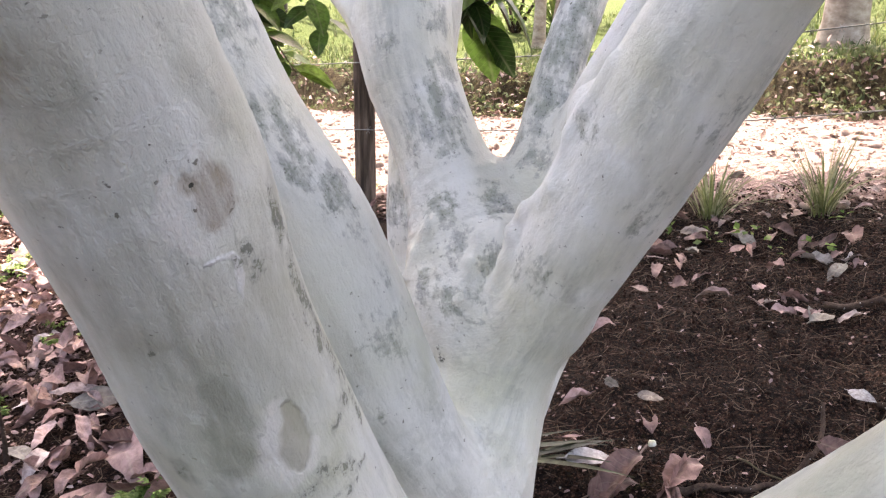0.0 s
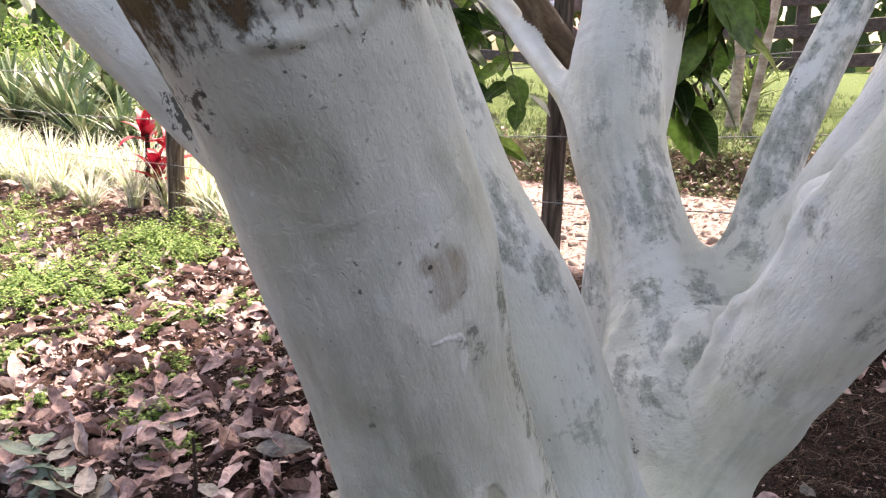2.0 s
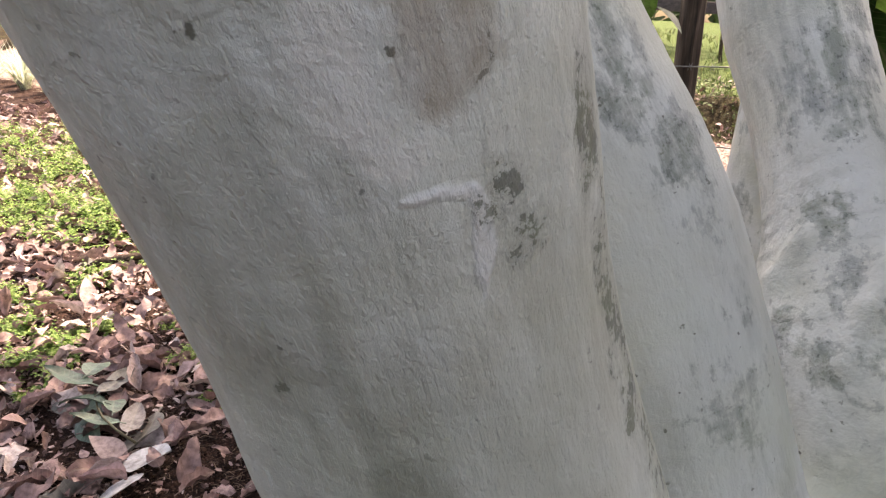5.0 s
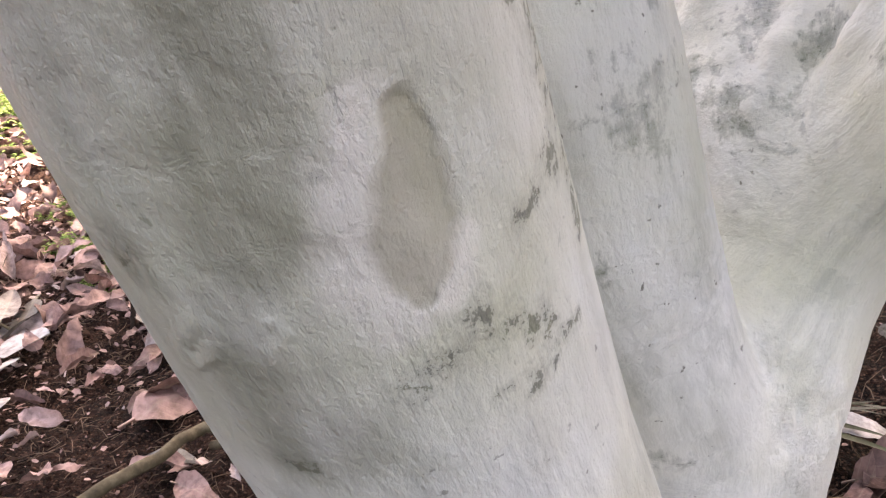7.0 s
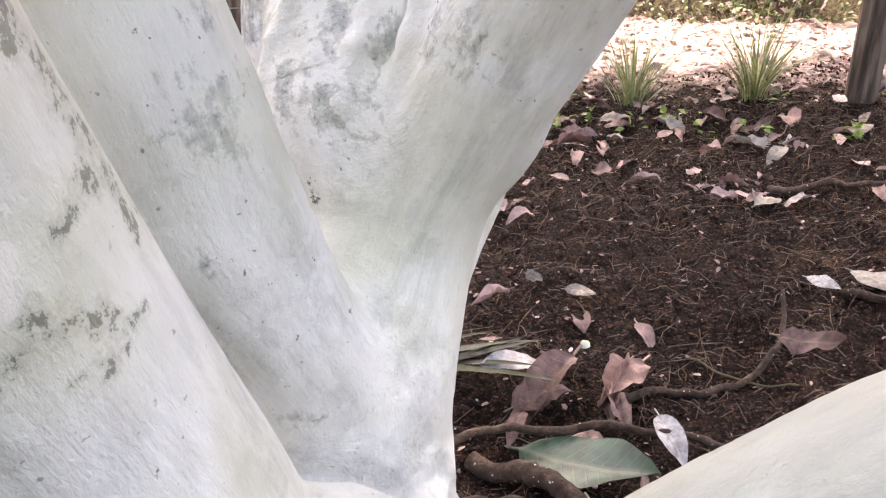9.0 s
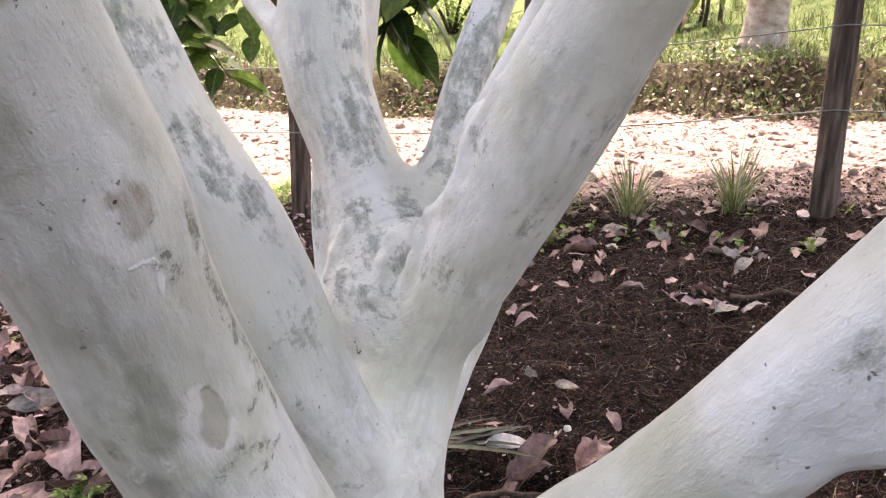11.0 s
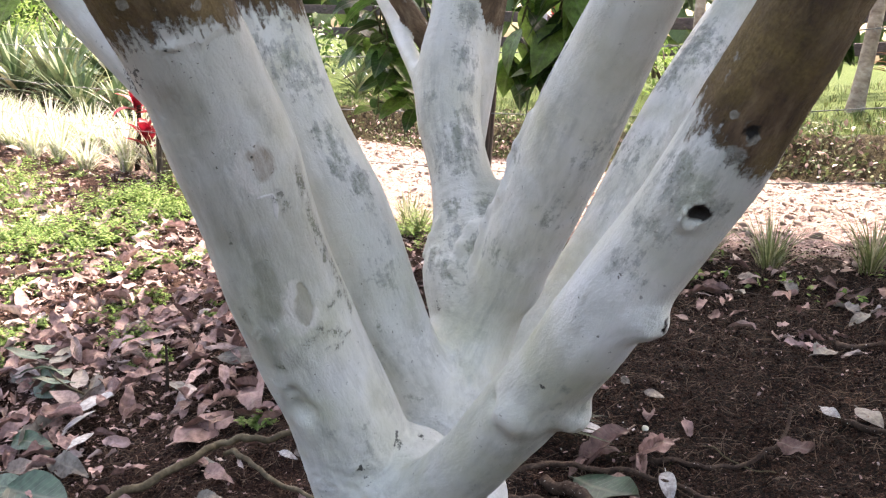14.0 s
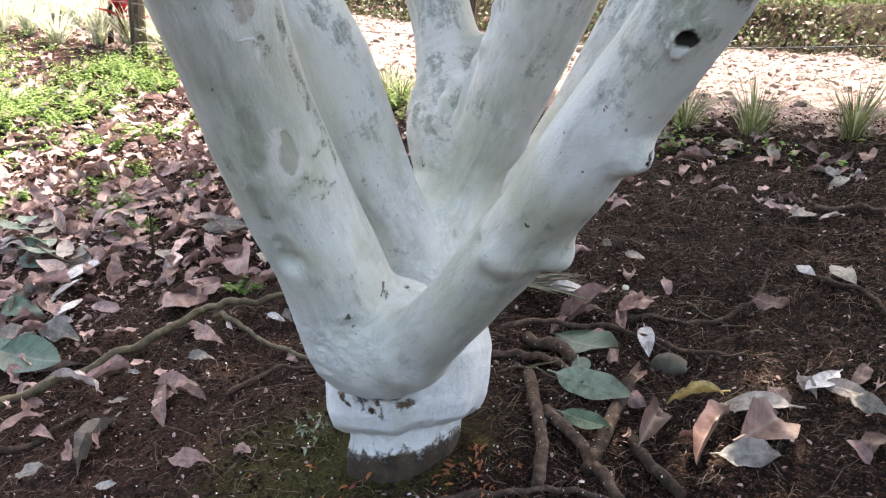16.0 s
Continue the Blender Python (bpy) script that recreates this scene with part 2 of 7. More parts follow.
def ground_material():
    """Dark crumbly humus, a littered path, and grass, by where they lie."""
    m = Mat("ground", 0.95)
    m.b.inputs["Specular IOR Level"].default_value = 0.12
    warp = m.mix(0.02, m.coords(), m.node("TexNoise", Scale=40.0, Detail=3.0).outputs["Color"])

    def crumbs(scale):
        v = m.node("TexVoronoi", Scale=scale)
        m.link(warp, v.inputs["Vector"])
        sep = m.t.nodes.new("ShaderNodeSeparateColor")
        m.link(v.outputs["Color"], sep.inputs[0])
        return sep.outputs[0], v.outputs["Distance"]

    big, big_d = crumbs(85)
    small, small_d = crumbs(230)
    soil = m.ramp(m.noise(38, 8, 0.75), [(0.3, (0.0026, 0.0012, 0.0009)), (0.5, (0.0098, 0.0047, 0.0035)), (0.64, (0.030, 0.0148, 0.0108)), (0.78, (0.09, 0.050, 0.037))])
    soil = m.mix(m.ramp(big, [(0.55, 0.0), (1.0, 0.75)]), soil, (0.062, 0.030, 0.021))
    soil = m.mix(m.ramp(small, [(0.72, 0.0), (0.98, 0.85)]), soil, (0.15, 0.088, 0.064))
    soil = m.mix(m.ramp(small_d, [(0.35, 0.0), (0.75, 0.8)]), soil, (0.003, 0.002, 0.0015))
    fibre = m.ramp(m.noise(120, 3, 0.6, (1, 0.22, 1)), [(0.62, 0.0), (0.70, 0.7)])
    soil = m.mix(fibre, soil, (0.095, 0.052, 0.037))
    soil = m.mix(m.math("MULTIPLY", m.attr("dry"), m.ramp(m.noise(60, 5, 0.7), [(0.35, 0.1), (0.65, 0.75)])), soil, (0.125, 0.070, 0.056))
    mossy = m.ramp(m.math("ADD", m.attr("moss"), m.math("MULTIPLY", m.math("SUBTRACT", m.noise(26, 6, 0.75), 0.5), 1.8)), [(0.45, 0.0), (0.75, 0.8)])
    soil = m.mix(mossy, soil, m.ramp(m.noise(160, 3), [(0.35, (0.016, 0.015, 0.004)), (0.65, (0.085, 0.078, 0.022))]))
    path = m.ramp(m.noise(30, 7, 0.7), [(0.3, (0.14, 0.088, 0.08)), (0.5, (0.34, 0.245, 0.225)), (0.72, (0.52, 0.42, 0.39))])
    path = m.mix(m.ramp(big, [(0.6, 0.0), (1.0, 0.6)]), path, (0.15, 0.085, 0.065))
    grass = m.ramp(m.noise(45, 6, 0.7), [(0.3, (0.035, 0.05, 0.015)), (0.5, (0.07, 0.105, 0.03)), (0.66, (0.13, 0.15, 0.055)), (0.8, (0.20, 0.17, 0.09))])
    bank = m.ramp(m.noise(22, 7, 0.7), [(0.3, (0.012, 0.010, 0.006)), (0.5, (0.045, 0.034, 0.020)), (0.7, (0.10, 0.085, 0.04))])
    broken = m.math("MULTIPLY", m.math("SUBTRACT", m.noise(9, 5, 0.7), 0.5), 0.9)

    def edge(name):
        return m.ramp(m.math("ADD", m.attr(name), broken), [(0.4, 0.0), (0.6, 1.0)])

    c = m.mix(edge("path"), soil, path)
    c = m.mix(edge("bank"), c, bank)
    c = m.mix(edge("lawn"), c, grass)
    n = m.bump(m.noise(34, 8, 0.75), 1.0, 0.022)
    n = m.bump(m.math("SUBTRACT", 1.0, big_d), 0.8, 0.006, n)
    n = m.bump(m.math("SUBTRACT", 1.0, small_d), 0.7, 0.0025, n)
    return m.done(c, n)


def simple(name, stops, scale=20, rough=0.7, detail=5, stretch=(1, 1, 1), bump=0.3, distance=0.002, per_object=0.0, metal=0.0, sheen=0.0):
    m = Mat(name, rough, metal)
    if rough >= 0.85:
        m.b.inputs["Specular IOR Level"].default_value = 0.15
    f = m.noise(scale, detail, 0.6, stretch)
    c = m.ramp(f, stops)
    if per_object:
        info = m.t.nodes.new("ShaderNodeObjectInfo")
        h = m.node("HueSaturation")
        m.link(m.math("ADD", m.math("MULTIPLY", info.outputs["Random"], per_object), 1 - per_object / 2), h.inputs["Value"])
        m.link(c, h.inputs["Color"])
        c = h.outputs[0]
    return m.done(c, m.bump(f, bump, distance))


def leaf_material(name, ramp, island=True, rough=0.5, glow_through=0.25):
    """Leaf: colour by island or object, veins left to the mesh, light through the blade."""
    m = Mat(name, rough)
    if island:
        r = m.t.nodes.new("ShaderNodeNewGeometry").outputs["Random Per Island"]
    else:
        r = m.t.nodes.new("ShaderNodeObjectInfo").outputs["Random"]
    c = m.ramp(r, ramp)
    c = m.mix(m.ramp(m.noise(60, 5, 0.65), [(0.40, 0.0), (0.68, 0.62)]), c, (0.12, 0.075, 0.055), "MULTIPLY")
    c = m.mix(m.ramp(m.noise(14, 4, 0.6), [(0.45, 0.0), (0.7, 0.45)]), c, (0.35, 0.30, 0.30), "MULTIPLY")
    relief = m.noise(90, 4)
    if not island:
        sep = m.t.nodes.new("ShaderNodeSeparateXYZ")
        m.link(m.coords(), sep.inputs[0])
        side = m.math("ABSOLUTE", sep.outputs["Y"])
        rows = m.math("FRACT", m.math("MULTIPLY", m.math("SUBTRACT", sep.outputs["X"], m.math("MULTIPLY", side, 0.8)), 82.0))
        vein = m.ramp(m.math("ABSOLUTE", m.math("SUBTRACT", rows, 0.5)), [(0.03, 1.0), (0.09, 0.0)])
        rib = m.ramp(side, [(0.0006, 1.0), (0.0016, 0.0)])
        lines = m.math("MAXIMUM", m.math("MULTIPLY", vein, 0.45), rib)
        c = m.mix(m.math("MULTIPLY", lines, 0.28), c, m.mix(0.5, c, (0.62, 0.56, 0.42)))
        relief = m.math("SUBTRACT", relief, m.math("MULTIPLY", lines, 0.8))
    tr = m.t.nodes.new("ShaderNodeBsdfTranslucent")
    m.link(c, tr.inputs["Color"])
    mx = m.t.nodes.new("ShaderNodeMixShader")
    mx.inputs[0].default_value = glow_through
    m.link(m.b.outputs[0], mx.inputs[1])
    m.link(tr.outputs[0], mx.inputs[2])
    m.link(mx.outputs[0], m.t.nodes["Material Output"].inputs["Surface"])
    return m.done(c, m.bump(relief, 0.5, 0.0015))


SKIN = tree_skin_material()
GROUND = ground_material()
POST = simple("weathered_post", [(0.3, (0.026, 0.020, 0.016)), (0.5, (0.088, 0.066, 0.052)), (0.7, (0.22, 0.17, 0.135))], 14, 0.9, 6, (3, 3, 0.3), 0.6, 0.004, 0.5)
WIRE = simple("galvanised_wire", [(0.3, (0.18, 0.18, 0.17)), (0.7, (0.36, 0.36, 0.35))], 50, 0.5, metal=0.8)


# ---- shared building helpers ----
def mesh_object(name, verts, faces, material, parent=None, label="", smooth=True):
    me = bpy.data.meshes.new(name)
    me.from_pydata([tuple(v) for v in verts], [], [tuple(f) for f in faces])
    me.materials.append(material)
    if smooth:
        me.polygons.foreach_set("use_smooth", [True] * len(me.polygons))
    ob = new(name, me)
    if parent is not None:
        ob.parent = parent
    if label:
        tagged(ob, label=label)
    return ob


def holder(name, at=(0, 0, 0), label="", category="", group="", kind=""):
    ob = new(name)
    ob.empty_display_size = 0.05
    ob.location = at
    return tagged(ob, label, category, group, kind)


def tube(path, radii, sides=8, closed=True):
    """Verts and faces of a tube along a path of points."""
    path = [Vector(p) for p in path]
    verts, faces = [], []
    up = Vector((0.13, 0.31, 0.94))
    for i, p in enumerate(path):
        d = (path[min(i + 1, len(path) - 1)] - path[max(i - 1, 0)]).normalized()
        a = d.cross(up)
        if a.length < 1e-3:
            a = d.cross(Vector((1, 0, 0)))
        a.normalize()
        b = d.cross(a)
        for k in range(sides):
            w = 2 * math.pi * k / sides
            verts.append(p + radii[i] * (math.cos(w) * a + math.sin(w) * b))
    for i in range(len(path) - 1):
        for k in range(sides):
            j = (k + 1) % sides
            faces.append((i * sides + k, i * sides + j, (i + 1) * sides + j, (i + 1) * sides + k))
    if closed:
        faces.append(tuple(range(sides))[::-1])
        n = (len(path) - 1) * sides
        faces.append(tuple(range(n, n + sides)))
    return verts, faces


# ---- ground ----
# the fence line: u runs along it, v away from the bed
def fence_uv(x, y):
    return (x + 0.34) * 0.894 - (y - 3.6) * 0.447, (x + 0.34) * 0.447 + (y - 3.6) * 0.894


def from_uv(u, v):
    return -0.34 + 0.894 * u + 0.447 * v, 3.6 - 0.447 * u + 0.894 * v


def smooth_step(a, b, x):
    t = np.clip((x - a) / (b - a), 0, 1)
    return t * t * (3 - 2 * t)


PATH_NEAR = 0.22


def bank_foot(u):
    """How far beyond the fence the path ends and the bank begins."""
    return 3.4 - 0.6 * np.clip(u - 0.5, 0, 3) - 1.65 * smooth_step(-4.2, -5.4, u)


def ground_z(x, y):
    x, y = np.asarray(x, float), np.asarray(y, float)
    u, v = fence_uv(x, y)
    su = np.where(u > -0.3, u, -0.3 - 0.9 * (1 - np.exp(np.minimum(u + 0.3, 0) / 0.9)))
    su = np.where(su > 2.6, 2.6 + 1.2 * (1 - np.exp(-np.maximum(su - 2.6, 0) / 1.2)), su)
    sv = np.where(v < PATH_NEAR, v, PATH_NEAR)
    sv = np.where(v < -4.0, -4.0 - 1.0 * (1 - np.exp(np.minimum(v + 4.0, 0))), sv)
    z = 0.2305 + 0.104 * su + 0.174 * sv
    wob = v + 0.07 * np.sin(u * 2.3) + 0.05 * np.sin(u * 5.7 + 1) + 0.03 * np.sin(u * 13 + 2)
    w = wob - bank_foot(u)
    z = z + 0.33 * smooth_step(0.0, 0.5, w) + np.interp(w, [0.5, 1.6, 3.6, 10.0, 50.0], [0.0, 0.06, 0.37, 0.65, 1.2])
    return z + 0.045 * np.exp(-((x - 0.02) ** 2 + (y - 1.02) ** 2) / 0.3 ** 2)


WAVES = []
wave_rng = np.random.default_rng(4)
for wave, amp in ((0.9, 0.012), (0.35, 0.008), (0.12, 0.005), (0.06, 0.003)):
    for _ in range(5):
        turn = wave_rng.uniform(0, 2 * math.pi)
        WAVES.append((math.cos(turn) * 2 * math.pi / wave, math.sin(turn) * 2 * math.pi / wave, wave_rng.uniform(0, 6.28), amp / 2))


def ground_full(x, y):
    """The ground's height with its small hollows and lumps."""
    x, y = np.asarray(x, float), np.asarray(y, float)
    rough = sum(amp * np.sin(x * a + y * b + c) for a, b, c, amp in WAVES)
    return ground_z(x, y) + rough * np.exp(-((x / 5) ** 2 + ((y - 2) / 6) ** 2))


def rise(x, y):
    return float(ground_full(x, y))


def build_ground():
    def axis(low, high, cell):
        far, step, p = [], cell * 1.3, 0.0
        while p < 400:
            p += step
            far.append(p)
            step *= 1.13
        far = np.array(far)
        return np.concatenate([low - far[::-1], np.arange(low, high + 1e-6, cell), high + far])

    xs, ys = axis(-4.6, 4.2, 0.034), axis(-0.6, 8.4, 0.034)
    X, Y = np.meshgrid(xs, ys)
    Z = ground_full(X, Y)
    u, v = fence_uv(X, Y)
    nx, ny = len(xs), len(ys)
    me = bpy.data.meshes.new("ground")
    idx = np.arange(nx * ny).reshape(ny, nx)
    quads = np.stack([idx[:-1, :-1], idx[:-1, 1:], idx[1:, 1:], idx[1:, :-1]], -1).reshape(-1, 4)
    me.from_pydata(np.stack([X, Y, Z], -1).reshape(-1, 3).tolist(), [], quads.tolist())
    me.polygons.foreach_set("use_smooth", [True] * len(me.polygons))
    masks = {
        "path": smooth_step(PATH_NEAR - 0.25, PATH_NEAR + 0.15, v) * (1 - smooth_step(-0.1, 0.1, v - bank_foot(u))),
        "bank": smooth_step(-0.08, 0.1, v - bank_foot(u)),
        "lawn": smooth_step(0.35, 0.85, v - bank_foot(u)),
        "dry": np.maximum(smooth_step(0.5, -1.3, u) * smooth_step(-3.2, -2.0, v), 0.5 * np.exp(-((X + 0.75) ** 2 + (Y - 1.1) ** 2) / 0.55 ** 2)),
        "moss": 0.5 * np.exp(-((X + 0.30) ** 2 + (Y - 0.95) ** 2) / 0.30 ** 2) + 0.62 * np.exp(-((X - 0.0) ** 2 + (Y - 0.98) ** 2) / 0.36 ** 2) + 0.35 * np.exp(-((X - 0.45) ** 2 + (Y - 1.6) ** 2) / 0.35 ** 2),
    }
    for name, values in masks.items():
        a = me.attributes.new(name, "FLOAT", "POINT")
        a.data.foreach_set("value", values.reshape(-1).astype(np.float32))
    me.materials.append(GROUND)
    return tagged(new("ground", me), "dark humus bed with leaf litter, beside a sunlit path", "ground", kind="structure")


build_ground()


# ---- the tree ----
# axis points (x, y, z) and radius along each limb
STEMS = {}
STEMS["T"] = [(0.004, 1.008, -0.12, 0.120), (0.004, 1.008, 0.06, 0.120), (0.006, 1.008, 0.10, 0.150), (0.006, 1.005, 0.16, 0.172), (0.006, 1.0, 0.25, 0.172), (0.0, 0.98, 0.31, 0.15)]
STEMS["A"] = [(-0.018, 0.868, 0.350, 0.113), (-0.048, 0.864, 0.362, 0.115), (-0.083, 0.854, 0.420, 0.104), (-0.115, 0.813, 0.537, 0.096), (-0.155, 0.768, 0.655, 0.095), (-0.186, 0.718, 0.772, 0.092), (-0.209, 0.672, 0.890, 0.089), (-0.227, 0.615, 1.008, 0.092), (-0.245, 0.540, 1.125, 0.085), (-0.274, 0.458, 1.243, 0.082), (-0.305, 0.376, 1.360, 0.083), (-0.329, 0.308, 1.460, 0.082)]
STEMS["B"] = [(0.022, 1.060, 0.330, 0.087), (0.012, 1.039, 0.460, 0.075), (-0.028, 0.994, 0.565, 0.064), (-0.079, 0.965, 0.670, 0.074), (-0.112, 0.949, 0.775, 0.070), (-0.151, 0.941, 0.880, 0.067), (-0.214, 0.940, 0.985, 0.064), (-0.267, 0.944, 1.090, 0.066), (-0.308, 0.948, 1.195, 0.064), (-0.348, 0.953, 1.300, 0.063), (-0.395, 0.960, 1.440, 0.062)]
STEMS["C"] = [(0.019, 0.996, 0.280, 0.099), (0.026, 1.043, 0.400, 0.088), (0.039, 1.110, 0.510, 0.087), (0.061, 1.166, 0.600, 0.090), (0.053, 1.198, 0.703, 0.108), (0.027, 1.240, 0.806, 0.079), (-0.013, 1.292, 0.909, 0.066), (-0.052, 1.345, 1.011, 0.071), (-0.065, 1.398, 1.114, 0.074), (-0.065, 1.449, 1.217, 0.063), (-0.073, 1.499, 1.320, 0.060), (-0.081, 1.551, 1.440, 0.058)]
STEMS["R"] = [(0.043, 1.050, 0.380, 0.064), (0.062, 1.092, 0.500, 0.066), (0.083, 1.128, 0.600, 0.067), (0.129, 1.108, 0.709, 0.069), (0.170, 1.055, 0.817, 0.074), (0.211, 0.992, 0.926, 0.077), (0.251, 0.930, 1.034, 0.077), (0.295, 0.862, 1.143, 0.068), (0.338, 0.790, 1.251, 0.062), (0.383, 0.720, 1.360, 0.059), (0.421, 0.668, 1.450, 0.057)]
STEMS["Q"] = [(0.120, 1.256, 0.740, 0.060), (0.182, 1.240, 0.850, 0.054), (0.214, 1.185, 0.952, 0.056), (0.256, 1.130, 1.054, 0.054), (0.300, 1.074, 1.156, 0.055), (0.342, 1.018, 1.258, 0.055), (0.384, 0.962, 1.360, 0.055), (0.420, 0.906, 1.450, 0.055)]
STEMS["G"] = [(0.05, 1.03, 0.24, 0.075), (0.07, 1.19, 0.33, 0.058), (0.115, 1.305, 0.432, 0.050), (0.200, 1.447, 0.565, 0.047), (0.274, 1.578, 0.698, 0.049), (0.340, 1.699, 0.830, 0.053), (0.404, 1.813, 0.963, 0.057), (0.472, 1.922, 1.095, 0.060), (0.548, 2.030, 1.228, 0.060), (0.631, 2.137, 1.360, 0.057), (0.69, 2.21, 1.45, 0.055)]
STEMS["D"] = [(0.014, 0.867, 0.378, 0.098), (0.049, 0.802, 0.378, 0.080), (0.085, 0.759, 0.420, 0.064), (0.150, 0.683, 0.524, 0.058), (0.211, 0.610, 0.629, 0.057), (0.270, 0.532, 0.733, 0.055), (0.324, 0.465, 0.838, 0.055), (0.377, 0.412, 0.942, 0.053), (0.426, 0.356, 1.047, 0.052), (0.467, 0.307, 1.151, 0.048), (0.505, 0.257, 1.256, 0.043), (0.545, 0.208, 1.360, 0.040), (0.578, 0.166, 1.450, 0.038)]
STEMS["M"] = [(0.10, 1.24, 0.78, 0.045), (0.132, 1.257, 0.90, 0.034), (0.168, 1.285, 1.015, 0.035), (0.208, 1.312, 1.13, 0.033), (0.254, 1.340, 1.245, 0.030), (0.300, 1.367, 1.36, 0.029), (0.33, 1.39, 1.45, 0.028)]
STEMS["L"] = [(-0.07, 1.36, 1.02, 0.035), (-0.128, 1.404, 1.08, 0.024), (-0.222, 1.57, 1.173, 0.022), (-0.316, 1.736, 1.267, 0.023), (-0.411, 1.901, 1.36, 0.024), (-0.49, 2.0, 1.45, 0.024)]
STEMS["E"] = [(-0.20, 0.66, 0.93, 0.055), (-0.243, 0.625, 1.01, 0.052), (-0.345, 0.640, 1.092, 0.052), (-0.470, 0.669, 1.187, 0.053), (-0.595, 0.698, 1.282, 0.053), (-0.72, 0.727, 1.377, 0.052)]
STEMS["I"] = [(-0.06, 1.48, 0.98, 0.032), (-0.10, 1.55, 1.06, 0.030), (-0.151, 1.60, 1.147, 0.028), (-0.239, 1.60, 1.262, 0.026), (-0.35, 1.60, 1.40, 0.025), (-0.39, 1.60, 1.45, 0.025)]
STEMS["H"] = [(0.02, 1.10, 0.30, 0.07), (-0.02, 1.36, 0.48, 0.055), (-0.045, 1.51, 0.62, 0.052), (-0.05, 1.510, 0.74, 0.050), (-0.047, 1.50, 0.86, 0.050), (-0.035, 1.49, 0.98, 0.050), (-0.02, 1.48, 1.10, 0.048), (-0.007, 1.475, 1.22, 0.046), (0.005, 1.47, 1.34, 0.045), (0.02, 1.47, 1.45, 0.045)]
VOX = 0.0045
LOW = np.array([-0.86, 0.06, -0.05])
HIGH = np.array([0.72, 2.18, 1.43])


def spline(points, n=6):
    """Catmull-Rom through the rows of (x, y, z, r), n steps a span."""
    p = np.array(points)
    p = np.vstack([2 * p[0] - p[1], p, 2 * p[-1] - p[-2]])
    rows = []
    for i in range(1, len(p) - 2):
        for k in range(n):
            t = k / n
            rows.append(0.5 * ((2 * p[i]) + (p[i + 1] - p[i - 1]) * t + (2 * p[i - 1] - 5 * p[i] + 4 * p[i + 1] - p[i + 2]) * t * t + (3 * p[i] - p[i - 1] - 3 * p[i + 1] + p[i + 2]) * t ** 3))
    rows.append(p[-2])
    return np.array(rows)


def sub_box(lo, hi, shape):
    a = np.maximum(np.floor((lo - LOW) / VOX).astype(int), 0)
    b = np.minimum(np.ceil((hi - LOW) / VOX).astype(int) + 1, shape)
    return a, b


def box_points(a, b):
    ax = [LOW[i] + VOX * np.arange(a[i], b[i], dtype=np.float32) for i in range(3)]
    return np.meshgrid(*ax, indexing="ij")


def smooth_min(a, b, k):
    h = np.maximum(k - np.abs(a - b), 0) / k
    return np.minimum(a, b) - h * h * k * 0.25


def tree_field():
    shape = np.ceil((HIGH - LOW) / VOX).astype(int) + 1
    field = np.full(shape, 1.0, np.float32)
    blends = {"D": 0.022, "A": 0.014, "B": 0.007, "G": 0.012, "H": 0.03, "L": 0.03, "M": 0.045, "Q": 0.014, "I": 0.015, "E": 0.03, "C": 0.035, "R": 0.04}
    for key, points in STEMS.items():
        rows = spline(points)
        lo, hi = (rows[:, :3] - rows[:, 3:] - 0.07).min(0), (rows[:, :3] + rows[:, 3:] + 0.07).max(0)
        a, b = sub_box(lo, hi, shape)
        local = np.full(b - a, 1.0, np.float32)
        if key == "T":
            # the foot: a bark neck, a leaning lip of thick wash, and the swollen collar over it
            X, Y, Z = box_points(a, b)
            h = Z - 0.24 * (X - 0.006) + 0.34 * (Y - 1.005)
            turn = np.arctan2(Y - 1.006, X - 0.005)
            wave = 0.004 * np.sin(3 * turn + 1) + 0.003 * np.sin(7 * turn) + 0.002 * np.sin(13 * turn + 2)
            reach = np.interp(h + wave, [-0.3, 0.0, 0.06, 0.096, 0.104, 0.118, 0.15, 0.20, 0.26, 0.31, 0.36], [0.150, 0.128, 0.119, 0.119, 0.140, 0.160, 0.170, 0.173, 0.172, 0.158, 0.11])
            local = ((np.sqrt((X - 0.005) ** 2 + (Y - 1.006) ** 2) - reach - wave * 0.5) * 0.8).astype(np.float32)
            local = np.maximum(local, Z - 0.40)
            rows = rows[:0]
        for p, q in zip(rows[:-1], rows[1:]):
            lo, hi = np.minimum(p[:3] - p[3], q[:3] - q[3]) - 0.07, np.maximum(p[:3] + p[3], q[:3] + q[3]) + 0.07
            c, d = sub_box(lo, hi, shape)
            c, d = np.maximum(c, a), np.minimum(d, b)
            if (d <= c).any():
                continue
            X, Y, Z = box_points(c, d)
            v = q[:3] - p[:3]
            t = np.clip(((X - p[0]) * v[0] + (Y - p[1]) * v[1] + (Z - p[2]) * v[2]) / (v @ v), 0, 1)
            dist = np.sqrt((X - p[0] - t * v[0]) ** 2 + (Y - p[1] - t * v[1]) ** 2 + (Z - p[2] - t * v[2]) ** 2) - (p[3] + t * (q[3] - p[3]))
            s = tuple(slice(i, j) for i, j in zip(c - a, d - a))
            local[s] = np.minimum(local[s], dist)
        s = tuple(slice(i, j) for i, j in zip(a, b))
        field[s] = smooth_min(field[s], local, blends.get(key, 0.03))
    return field


